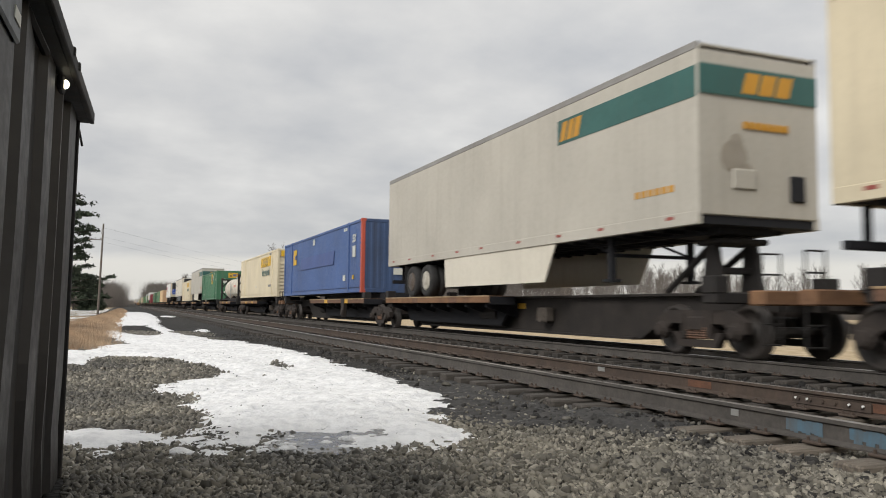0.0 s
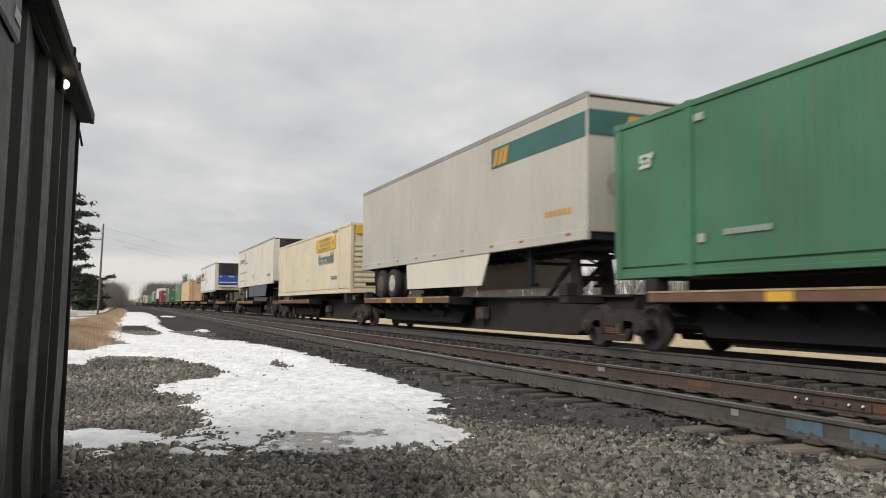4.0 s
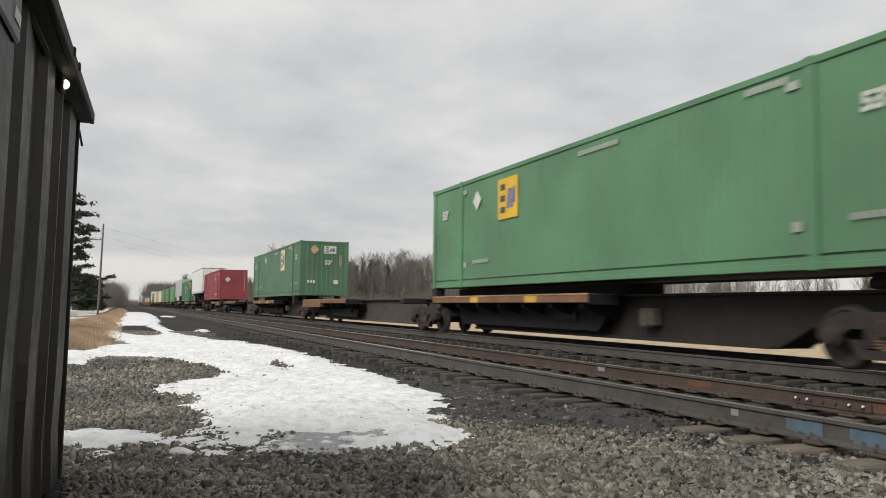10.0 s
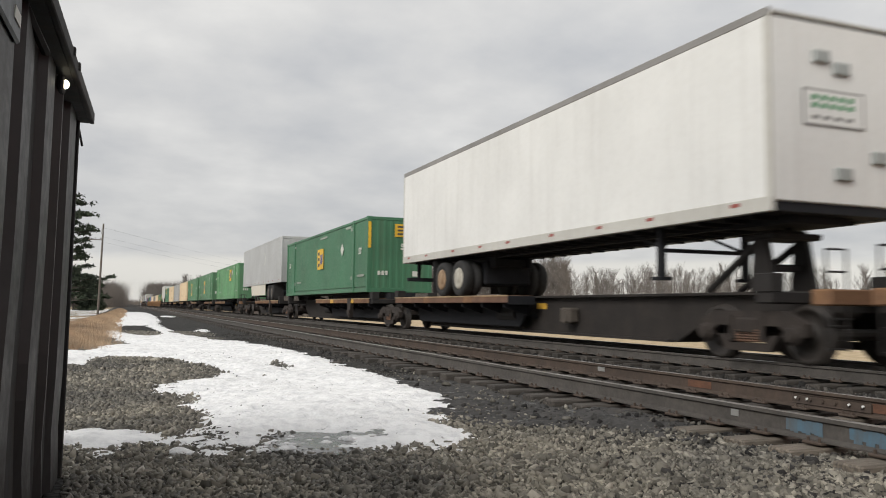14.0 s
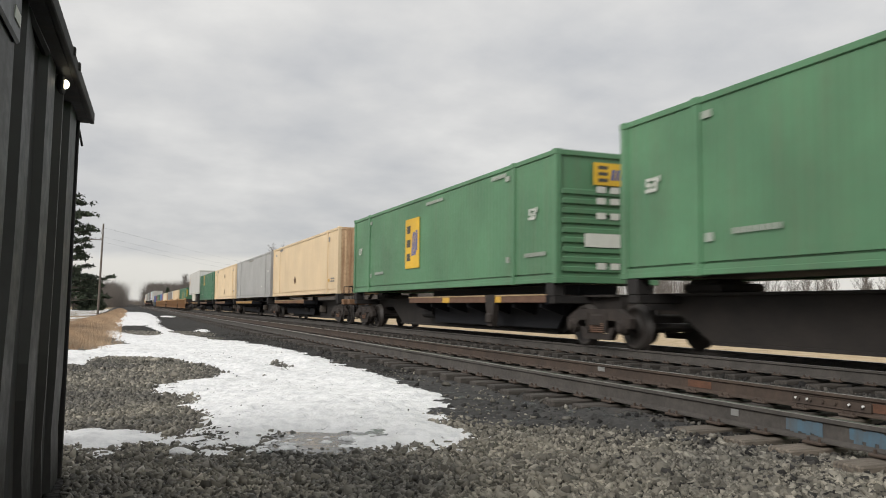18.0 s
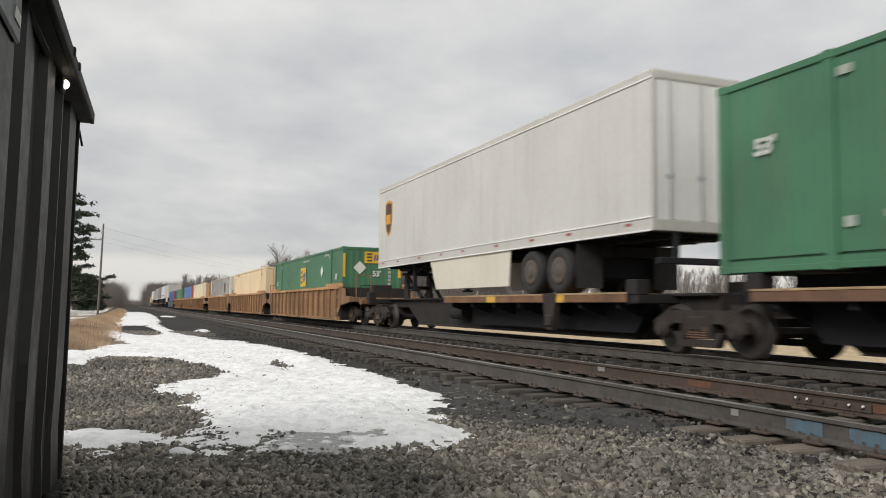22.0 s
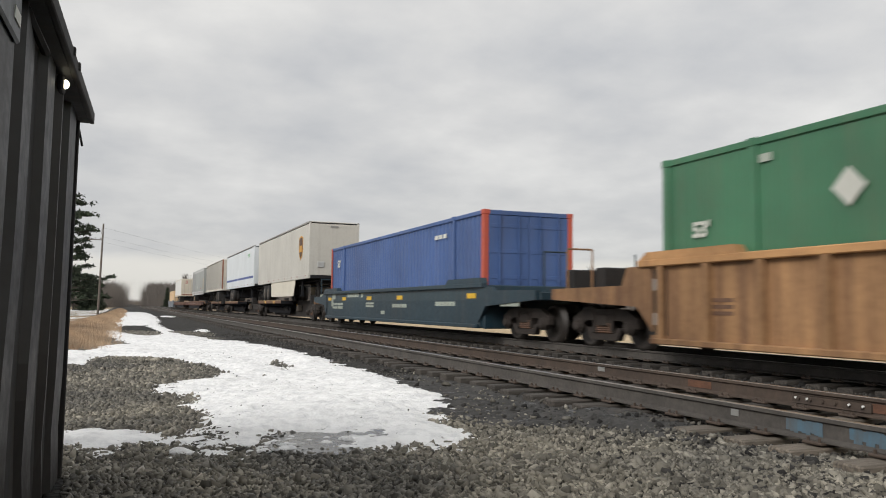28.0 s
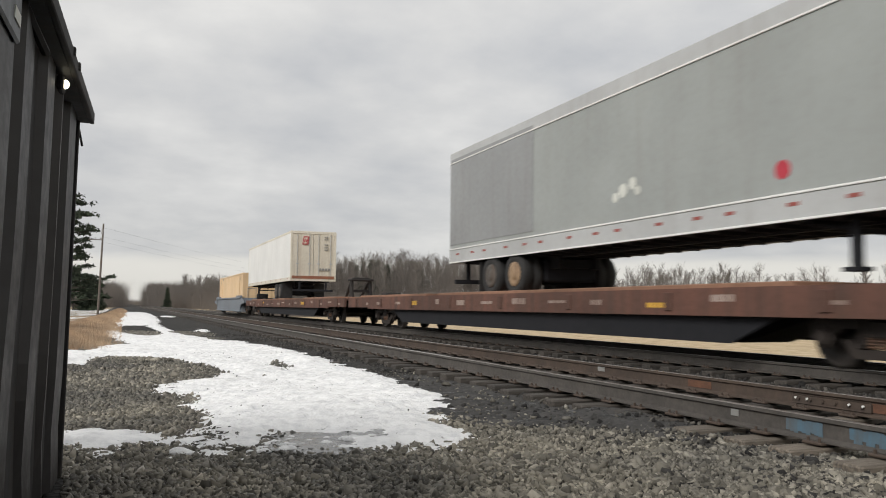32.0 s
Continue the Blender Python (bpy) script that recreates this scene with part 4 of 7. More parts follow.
def end_sheet(y, s, b, t, kind):
    g = Geo()
    if kind == "slatted":
        g.box(-1.17, 1.17, min(y + s * 0.05, y + s * 0.1), max(y + s * 0.05, y + s * 0.1), b + 0.16, t - 0.12)
        n = 9
        for i in range(n):
            z = b + 0.24 + i * (t - b - 1.0) / n
            g.box(-1.14, 1.14, min(y + s * 0.005, y + s * 0.06), max(y + s * 0.005, y + s * 0.06), z, z + 0.13, 0.02)
        return g
    f = corrugated(y + s * 0.012, -1.17, 1.17, b + 0.16, t - 0.12, (0.011 if kind == "plain" else 0.009) * s, 0.26 if kind == "plain" else 0.2)
    g.v, g.f = [(yy, x, z) for x, yy, z in f.v], f.f
    return g


def logo_panel(parent, face, a, z, w, h, back="sign_yellow", proud=0.0):
    """Square emblem in its colours, drawn as plain shapes."""
    sgn = 1 if face == "front" else -1
    decal(parent, face, a - w / 2, a + w / 2, z - h / 2, z + h / 2, back, "emblem", proud=proud)
    p = proud + 0.004
    def bar(u0, u1, v0, v1, mat, slant=0.0):
        x0, x1 = sorted((a + sgn * (u0 - 0.5) * w, a + sgn * (u1 - 0.5) * w))
        decal(parent, face, x0, x1, z + (v0 - 0.5) * h, z + (v1 - 0.5) * h, mat, "emblem_shape", proud=p, slant=slant * (1 if face == "front" else 1))
    for v in (0.15, 0.43, 0.71):
        bar(0.12, 0.38, v, v + 0.15, "mark_dark")
    for u in (0.46, 0.58, 0.70):
        bar(u, u + 0.08, 0.25, 0.72, "mark_blue", 0.18)
    bar(0.80, 0.88, 0.35, 0.75, "mark_blue")


def green_marks(c, z, logo_y, logo_z, logo_h=1.0, logo_w=1.05, hazard_y=None, hazard_mat="mark_white", num_front=True, bars=True, end_logo=None, end_num=True, hazard_up=2.15, num_up=1.85):
    if logo_y is not None:
        logo_panel(c, "side", logo_y, logo_z, logo_w, logo_h)
    if hazard_y is not None:
        diamond(c, "side", hazard_y, z + hazard_up, 0.26, hazard_mat)
    if bars:
        dashes(c, "side", 2.45, 3.3, z + 2.52, 0.10, "mark_worn", 8)
        dashes(c, "side", 6.6, 8.0, z + 2.45, 0.09, "mark_worn", 10)
        dashes(c, "side", 0.5, 1.5, z + 0.5, 0.09, "mark_worn", 8)
        dashes(c, "side", 12.3, 13.3, z + 0.5, 0.09, "mark_worn", 8)
        for y in (2.25, 13.7):
            decal(c, "side", y, y + 0.22, z + 2.4, z + 2.52, "mark_worn", "notice")
            decal(c, "side", y, y + 0.16, z + 0.42, z + 0.56, "mark_worn", "notice")
    if num_front:
        lettering(c, "side", "53'", 1.05, z + num_up, 0.34, "mark_white", bold=0.012)
        lettering(c, "side", "53'", 15.2, z + num_up, 0.34, "mark_white", bold=0.012)
    if end_logo:
        logo_panel(c, "front", *end_logo)
    if end_num:
        lettering(c, "front", "53'", 0.2, z + 1.55, 0.32, "mark_white", bold=0.012)
        dashes(c, "front", -0.9, -0.45, z + 0.55, 0.16, "mark_white", 3)
        decal(c, "front", 0.5, 0.75, z + 0.52, z + 0.72, "mark_white", "notice")


SPINE_Z = 1.42


# -- trailers --
def wheel_pair(parent, y, side, rad=0.5, deck=1.18, rim="rim"):
    xo = side * 1.27
    w = part("wheel", shared(("wheel", side), lambda: Geo().lathe((0, 0, 0), (side, 0, 0), [(-0.54, 0.32), (-0.52, 0.47), (-0.46, 0.5), (-0.32, 0.5), (-0.28, 0.44), (-0.24, 0.5), (-0.06, 0.5), (0.0, 0.47), (0.01, 0.36), (-0.02, 0.29)], 20), "tyre", True), None, parent)
    w.location = (xo, y, deck + rad)
    r = part("rim", shared(("rim", side), lambda: Geo().lathe((0, 0, 0), (side, 0, 0), [(-0.03, 0.30), (0.006, 0.29), (-0.006, 0.2), (-0.014, 0.14), (0.012, 0.11), (0.02, 0.06)], 16), rim, True), None, w)
    return w


def make_trailer(u, paintname, label, nose_first=True, rail_mat=None, wheels=(11.6, 12.85), skirt=None, reefer=None, posts=0, nose_paint=None, top=5.08, bottom=2.26, door_paint=None, group="road trailers on the train", rail_h=0.22, head_h=0.15, strips=False, lights=9, top_mat=None, rims=("rim", "rim"), post_shade_mat=None):
    """53-foot road trailer standing on its tandem wheels and the car's hitch; y=0 is the end that leads."""
    c = thing("semi_trailer", label, "semi trailer", group)
    R = rail_mat or paintname
    L = LEN

    def yy(a):
        return a if nose_first else L - a
    def span(a0, a1):
        return tuple(sorted((yy(a0), yy(a1))))
    for sx in (-1, 1):
        xa, xb = sorted((sx * 1.298, sx * 1.25))
        part("side_wall", Geo().box(xa, xb, 0.05, L - 0.05, bottom + 0.2, top - 0.14), M[paintname], c)
        xa, xb = sorted((sx * 1.306, sx * 1.2))
        part("top_rail", Geo().box(xa, xb, 0.0, L, top - head_h, top, 0.02), M[top_mat or R], c)
        part("bottom_rail", Geo().box(xa, xb, 0.0, L, bottom, bottom + rail_h, 0.01), M[R], c)
        if posts:
            for i in range(posts):
                y = 0.35 + i * (L - 0.7) / (posts - 1)
                xa, xb = sorted((sx * 1.332, sx * 1.296))
                part("wall_post", shared(("wall_post", sx, top), lambda: Geo().box(xa, xb, -0.06, 0.06, bottom + 0.2, top - 0.13, 0.012), post_shade_mat or R), None, c).location = (0, y, 0)
    part("roof", Geo().box(-1.24, 1.24, 0.02, L - 0.02, top - 0.06, top - 0.012, 0.01), M[R], c)
    part("floor", Geo().box(-1.24, 1.24, 0.04, L - 0.04, bottom + 0.02, bottom + 0.17), M["chassis"], c)
    n0, n1 = span(0.0, 0.07)
    part("nose", Geo().box(-1.255, 1.255, n0, n1, bottom + 0.16, top - 0.12, 0.02), M[nose_paint or paintname], c)
    for sx in (-1, 1):
        xa, xb = sorted((sx * 1.3, sx * 1.2))
        part("corner_post", Geo().box(xa, xb, *span(-0.004, 0.12), bottom + 0.1, top - 0.05, 0.03), M[R], c)
    r0, r1 = span(L - 0.07, L - 0.01)
    for xa, xb in ((-1.2, -0.012), (0.012, 1.2)):
        d = part("door", Geo().box(xa, xb, r0, r1, bottom + 0.2, top - 0.16, 0.012), M[door_paint or paintname], c)
        yo = yy(L + 0.012)
        for x in (xa + 0.28, xb - 0.22):
            part("lock_rod", Geo().cyl((x, yo, bottom + 0.2), (x, yo, top - 0.18), 0.018, n=6).box(x - 0.09, x + 0.09, min(yo, yy(L)), max(yo, yy(L)), bottom + 0.95, bottom + 1.02, 0.006), M["silver"], d)
    part("rear_frame", Geo().box(-1.3, -1.2, *span(L - 0.1, L + 0.01), bottom, top, 0.012).box(1.2, 1.3, *span(L - 0.1, L + 0.01), bottom, top, 0.012)
         .box(-1.2, 1.2, *span(L - 0.1, L + 0.01), bottom, bottom + 0.2, 0.012).box(-1.2, 1.2, *span(L - 0.1, L + 0.01), top - 0.16, top, 0.012), M[R], c)
    bump = Geo().box(-1.15, 1.15, *span(L - 0.12, L), bottom - 0.58, bottom - 0.46, 0.012)
    for x in (-0.75, 0.75):
        bump.box(x - 0.05, x + 0.05, *span(L - 0.1, L - 0.03), bottom - 0.5, bottom + 0.04)
    part("rear_bumper", bump, M["chassis"], c)
    for i, a in enumerate(wheels):
        y = yy(a)
        for side in (-1, 1):
            wheel_pair(c, y, side, rim=rims[i])
        part("axle", Geo().cyl((-1.0, y, 1.68), (1.0, y, 1.68), 0.07, n=8), M["chassis"], c)
    mid = sum(wheels) / 2
    fr = Geo()
    for x in (-0.5, 0.5):
        fr.box(x - 0.06, x + 0.06, *span(mid - 1.5, mid + 1.6), bottom - 0.32, bottom + 0.03, 0.01)
    for a in (mid - 1.4, mid - 0.6, mid + 0.1, mid + 0.7, mid + 1.5):
        fr.box(-0.5, 0.5, *span(a, a + 0.1), bottom - 0.3, bottom - 0.1)
    for x in (-0.5, 0.5):
        for a in (mid - 0.9, mid + 0.35):
            fr.box(x - 0.05, x + 0.05, *span(a, a + 0.3), 1.66, bottom - 0.25)
    part("tandem_frame", fr, M["chassis"], c)
    # suspension as one block, added to fill the wheel gap with dark for shade
    part("suspension", Geo().box(-0.7, 0.7, *span(mid - 1.15, mid + 1.15), 1.5, bottom - 0.12, 0.05), M["chassis"], c)
    for x in (-1.25, 0.65):
        part("mud_flap", Geo().box(x, x + 0.6, *span(mid + 1.35, mid + 1.37), 1.3, bottom - 0.05), M["tyre"], c)
    beams = Geo()
    for i in range(26):
        a = 0.6 + i * 0.6
        beams.box(-1.05, 1.05, *span(a, a + 0.06), bottom - 0.045, bottom + 0.03)
    for x in (-0.45, 0.45):
        beams.box(x - 0.05, x + 0.05, 0.5, L - 0.5, bottom - 0.07, bottom - 0.02)
    part("underframe", beams, M["chassis"], c)
    for x in (-0.95, 0.95):
        part("landing_leg", Geo().box(x - 0.06, x + 0.06, *span(2.9, 3.02), 1.46, bottom + 0.02, 0.008).box(x - 0.13, x + 0.13, *span(2.82, 3.1), 1.40, 1.46, 0.008), M["chassis"], c)
    part("landing_brace", Geo().box(-0.95, 0.95, *span(2.94, 2.99), 1.9, 1.97).cyl((-0.9, yy(2.95), 1.95), (-0.9, yy(3.9), bottom), 0.03, n=6).cyl((0.9, yy(2.95), 1.95), (0.9, yy(3.9), bottom), 0.03, n=6), M["chassis"], c)
    part("kingpin_plate", Geo().box(-0.6, 0.6, *span(0.3, 1.6), bottom - 0.1, bottom + 0.03, 0.02).cyl((0, yy(0.95), bottom - 0.2), (0, yy(0.95), bottom - 0.08), 0.05, n=8), M["chassis"], c)
    if skirt:
        a0, a1, zb, mat = skirt
        o = Geo()
        s0, s1 = span(a0, a1)
        o.prism([(s0, bottom + 0.02), (s0 + (0.5 if nose_first else 0.1), zb), (s1 - (0.1 if nose_first else 0.5), zb), (s1, bottom + 0.02)], "x", -1.27, -1.24)
        part("side_skirt", o, M[mat], c, "long panel hung below the floor")
        o2 = Geo()
        o2.v, o2.f = [(-x, y, z) for x, y, z in o.v], o.f
        part("side_skirt", o2, M[mat], c)
    if reefer:
        un = part("cooling_unit", Geo().box(-0.95, 0.95, -0.34, 0.0, bottom + 0.66, top - 0.1, 0.08), M[reefer], c, "cooling unit on the nose")
        part("grille", Geo().box(-0.965, 0.965, -0.365, -0.3, top - 1.3, top - 0.09, 0.03), M["grille"], un)
        for i in range(12):
            z = top - 1.24 + i * 0.092
            part("louvre", shared(("louvre", top), lambda: Geo().box(-0.6, 0.6, -0.378, -0.36, 0, 0.045, 0.008), "chassis"), None, un).location = (0, 0, z)
        part("unit_base", Geo().box(-0.9, 0.9, -0.3, 0.0, bottom + 0.46, bottom + 0.64, 0.03), M["mark_white"], un)
    # marker reflectors along the bottom rail
    for i in range(lights):
        y = 0.6 + i * (L - 1.3) / (lights - 1) + (0.25 if i % 3 == 1 else 0)
        part("reflector", shared(("reflector", bottom, rail_h), lambda: Geo().box(-1.312, -1.304, 0, 0.2, bottom + rail_h * 0.55, bottom + rail_h * 0.55 + 0.055), "reflector_red"), None, c).location = (0, y, 0)
    if strips:
        for z in (bottom + rail_h, bottom - 0.012, top - head_h - 0.02):
            part("rub_strip", Geo().box(-1.322, -1.296, 0.0, L, z, z + 0.035, 0.006), M["white"], c, "bright metal edge strip")
    return on_train(c, u)


# -- running gear --
def truck(parent, y):
    """Two-axle railway truck."""
    t = part("truck", shared("truck_bolster", lambda: Geo().box(-1.12, 1.12, -0.2, 0.2, 0.42, 0.66, 0.03).cyl((0, 0, 0.66), (0, 0, 0.86), 0.28, n=14), "truck"), None, parent, "two-axle cast steel truck")
    t.location = (0, y, 0)
    for sx in (-1, 1):
        def frame_side():
            g = Geo()
            x0, x1 = sorted((sx * 0.94, sx * 1.08))
            g.prism([(-1.12, 0.40), (-0.84, 0.40), (-0.62, 0.54), (-0.36, 0.54), (-0.36, 0.34), (0.36, 0.34), (0.36, 0.54), (0.62, 0.54), (0.84, 0.40), (1.12, 0.40), (1.12, 0.58), (0.72, 0.76), (-0.72, 0.76), (-1.12, 0.58)], "x", x0, x1)
            g.prism([(-0.62, 0.40), (-0.46, 0.16), (0.46, 0.16), (0.62, 0.40), (0.46, 0.40), (0.36, 0.28), (-0.36, 0.28), (-0.46, 0.40)], "x", x0, x1)
            for e in (-0.89, 0.89):
                g.lathe((sx * 1.0, e, 0.42), (sx, 0, 0), [(0, 0.15), (0.1, 0.15), (0.12, 0.11), (0.17, 0.10), (0.18, 0.05)], 12)
            g.box(x0 - 0.02, x1 + 0.02, -0.36, -0.29, 0.3, 0.7).box(x0 - 0.02, x1 + 0.02, 0.29, 0.36, 0.3, 0.7)
            return g
        part("side_frame", shared(("side_frame", sx), frame_side, "truck"), None, t)
        def springs():
            g = Geo()
            prof = []
            for i in range(11):
                prof += [(i * 0.02, 0.075 if i % 2 else 0.055)]
            g.lathe((0, 0, 0.29), (0, 0, 1), prof, 10)
            return g
        for dy in (-0.17, 0.0, 0.17):
            part("spring", shared("spring", springs, "steel_brown"), None, t).location = (sx * 1.04, dy, 0)
        for e in (-0.89, 0.89):
            w = part("wheel", shared(("rail_wheel", sx), lambda: Geo().lathe((0, 0, 0), (sx, 0, 0), [(-0.075, 0.1), (-0.075, 0.445), (-0.045, 0.45), (-0.04, 0.425), (0.065, 0.415), (0.07, 0.36), (0.02, 0.34), (0.0, 0.2), (0.06, 0.16), (0.08, 0.1)], 28), "wheel", True), None, t)
            w.location = (sx * 0.7525, e, 0.42)
    for e in (-0.89, 0.89):
        part("axle", shared("rail_axle", lambda: Geo().cyl((-1.1, 0, 0), (1.1, 0, 0), 0.085, n=10), "wheel"), None, t).location = (0, e, 0.42)
    part("brake_rigging", shared("brake", lambda: Geo().box(-0.6, 0.6, -0.42, -0.34, 0.3, 0.42, 0.02).box(-0.6, 0.6, 0.34, 0.42, 0.3, 0.42, 0.02).cyl((0, -0.4, 0.36), (0, 0.4, 0.5), 0.04, n=6), "truck"), None, t)
    return t


def coupler(parent, y, s):
    part("coupler", shared(("coupler", s), lambda: Geo().box(-0.1, 0.1, min(0, s * 0.75), max(0, s * 0.75), 0.78, 0.95, 0.03).box(-0.17, 0.17, min(s * 0.0, -s * 0.28), max(s * 0.0, -s * 0.28), 0.72, 1.0, 0.05), "truck"), None, parent).location = (0, y, 0)


def hitch(parent, y, s, up=True):
    """Stand that takes a trailer's kingpin."""
    def make():
        g = Geo()
        if up:
            for x in (-0.42, 0.42):
                g.prism([(-0.28, 1.18), (0.22, 1.18), (0.12, 2.02), (-0.12, 2.02)], "x", x - 0.05, x + 0.05)
                g.cyl((x, s * 0.1, 1.95), (x * 0.8, s * 1.35, 1.2), 0.065, n=8)
            g.box(-0.52, 0.52, -0.34, 0.34, 2.0, 2.1, 0.03).box(-0.36, 0.36, -0.2, 0.2, 2.08, 2.16, 0.03)
            g.box(-0.42, 0.42, -0.06, 0.06, 1.5, 1.62, 0.02)
        else:
            g.box(-0.5, 0.5, -0.5, 0.5, 1.18, 1.34, 0.04).box(-0.3, 0.3, -0.2, 0.6, 1.3, 1.42, 0.04)
        return g
    part("hitch", shared(("hitch", s, up), make, "steel_dark"), None, parent, "trailer hitch stand").location = (0, y, 0)


def spine_unit(u0, u1, deck_at, front, rear, raised=None, hitch_y=2.4, empty=False, deck=None):
    """One platform of an articulated spine car: a deep centre beam with a wheel deck at one half, arms for container corners and a hitch."""
    L = u1 - u0
    deck_mats = random.Random(int(u0 * 3)).choice((("deck_rust", "yellow"), ("steel_brown", "deck_rust"), ("deck_rust", "steel_brown"), ("deck_rust", "yellow"), ("steel_brown", "yellow")))
    if u0 == 451.65:
        deck_mats = ("deck_amber", "deck_amber")
    c = thing("spine_car", "rusty articulated spine car with worn yellow wheel decks" + (", empty" if empty else ""), "freight car", "spine cars of the train")
    z1, zb = 1.16, 0.30
    d0, d1 = (deck[0] - u0, deck[1] - u0) if deck else (1.6, 10.5) if deck_at == "front" else (L - 10.0, L - 1.5)
    f0, f1 = (3.5, 4.6) if front == "coupled" else (1.5, 2.5)
    r0, r1 = (3.5, 4.6) if rear == "coupled" else (1.5, 2.5)
    beam = Geo().prism([(0.25, 0.86), (f0, 0.86), (f1, zb), (L - r1, zb), (L - r0, 0.86), (L - 0.25, 0.86), (L - 0.25, z1), (0.25, z1)], "x", -0.34, 0.34)
    beam.box(-0.5, 0.5, 0.25, L - 0.25, z1 - 0.03, z1 + 0.015).box(-0.46, 0.46, f1 + 0.1, L - r1 - 0.1, zb - 0.02, zb + 0.03)
    part("centre_beam", beam, M["beam_empty" if empty else "beam_shaded"], c, "deep brown box beam, coloured darker for the shade under a load")
    # near-black sheets added in place of the shade below the wheel decks
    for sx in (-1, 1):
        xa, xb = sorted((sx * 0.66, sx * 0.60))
        part("deck_shade_web", Geo().prism([(d0 + 0.1, 1.0), (d0 + 0.7, 0.42), (d1 - 0.7, 0.42), (d1 - 0.1, 1.0)], "x", xa, xb), M["chassis"], c)
    for sx in (-1, 1):
        xa, xb = sorted((sx * 1.34, sx * 0.62))
        k = 0
        cuts = [q * (d1 - d0) for q in (0.0, 0.25, 0.32, 0.62, 0.68, 1.0)]
        for a, b in zip(cuts, cuts[1:]):
            mt = deck_mats[1] if k % 2 else deck_mats[0]
            part("wheel_deck", Geo().box(xa, xb, d0 + a, d0 + b - 0.004, 1.0, 1.18, 0.012), M[mt], c)
            k += 1
        part("deck_end", Geo().box(xa, xb, d0 - 0.03, d0 - 0.003, 0.96, 1.17, 0.004), M["chassis"], c)
        xo = sx * 1.34
        # pale strip: light on the deck's top edge, painted over worn yellow
        part("deck_edge", Geo().box(min(xo, xo + sx * 0.012), max(xo, xo + sx * 0.012), d0, d1, 1.155, 1.19, 0.004), M["deck_pale"], c, "worn yellow deck edge, paler for the light on it")
        if u0 in PLATFORMS:
            ya, yb = (q - u0 for q in PLATFORMS[u0])
            part("end_platform", Geo().box(min(sx * 1.352, sx * 0.6), max(sx * 1.352, sx * 0.6), ya, yb, 0.84, 1.15, 0.015).box(min(sx * 1.37, sx * 1.3), max(sx * 1.37, sx * 1.3), ya, yb, 0.82, 0.87), M["deck_rust"], c, "deeper rusty end platform")
        for i in range(7):
            y = d0 + 0.4 + i * (d1 - d0 - 0.8) / 6
            part("deck_bracket", shared(("deck_bracket", sx), lambda: Geo().prism([(1.0, sx * 1.25), (1.0, sx * 0.34), (0.62, sx * 0.34), (0.9, sx * 1.25)], "y", -0.04, 0.04), "chassis"), None, c).location = (0, y, 0)
    for y in (1.5, L - 1.5):
        if empty:
            part("corner_arm", shared("bare_arm", lambda: Geo().box(-1.28, 1.28, -0.16, 0.16, 0.98, 1.16, 0.02), "steel_dark"), None, c).location = (0, y, 0)
            continue
        part("corner_arm", shared("corner_arm", lambda: Geo().box(-1.28, 1.28, -0.16, 0.16, 0.98, 1.16, 0.02).box(-1.3, -1.02, -0.17, 0.17, 1.14, 1.42, 0.015).box(1.02, 1.3, -0.17, 0.17, 1.14, 1.42, 0.015), "steel_dark"), None, c).location = (0, y, 0)
    hy, s = (L - hitch_y, -1) if deck_at == "front" else (hitch_y, 1)
    if raised or not empty:
        hitch(c, hy, s, bool(raised))
    # dark block added to fill the shadow gap between deck and container
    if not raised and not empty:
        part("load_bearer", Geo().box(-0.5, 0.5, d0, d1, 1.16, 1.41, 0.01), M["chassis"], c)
    if deck_at == "front" and u0 not in (207.6, 298.6):
        for sx in (-1, 1):
            part("deck_hanger", shared(("deck_hanger", sx), lambda: Geo().prism([(-0.3, 1.2), (-0.12, 0.42), (0.12, 0.42), (0.3, 1.2)], "x", min(sx * 1.36, sx * 1.22), max(sx * 1.36, sx * 1.22)).box(min(sx * 1.42, sx * 1.2), max(sx * 1.42, sx * 1.2), -0.13, 0.13, 0.5, 0.74, 0.03), "truck"), None, c, "cast hanger bracket").location = (0, 4.4, 0)
    # brake gear on the beam
    part("air_tank", shared("air_tank", lambda: Geo().cyl((-0.55, -0.5, 0.72), (-0.55, 0.5, 0.72), 0.19, n=12).box(-0.5, -0.3, -0.2, 0.2, 0.6, 0.85), "steel_dark"), None, c).location = (0, L * 0.5 + 1.2, 0)
    if not empty:
        part("brake_valve", shared("brake_valve", lambda: Geo().box(-0.62, -0.36, -0.22, 0.22, 0.55, 0.9, 0.04).cyl((-0.64, 0, 0.7), (-0.4, 0, 0.7), 0.15, n=10), "tank_dust"), None, c).location = (0, L * 0.5 - 1.6, 0)
    part("stencil", Geo().box(-0.348, -0.338, L * 0.5 - 0.3, L * 0.5 + 1.0, 0.86, 1.0), M["yellow"], c, "yellow stencil patch")
    for y, kind, s in ((0.0, front, 1), (L, rear, -1)):
        if kind == "coupled":
            truck(c, y + s * 2.05)
            coupler(c, y, s)
            part("end_sill", Geo().box(-1.3, 1.3, min(y + s * 0.3, y + s * 0.62), max(y + s * 0.3, y + s * 0.62), 0.95, 1.17, 0.02), M["deck_rust"], c)
            lad = Geo()
            for x in (-1.26, -0.9):
                lad.cyl((x, y + s * 0.4, 0.35), (x, y + s * 0.4, 1.7), 0.018, n=6)
            for z in (0.38, 0.68, 0.98, 1.4, 1.7):
                lad.cyl((-1.26, y + s * 0.4, z), (-0.9, y + s * 0.4, z), 0.015, n=6)
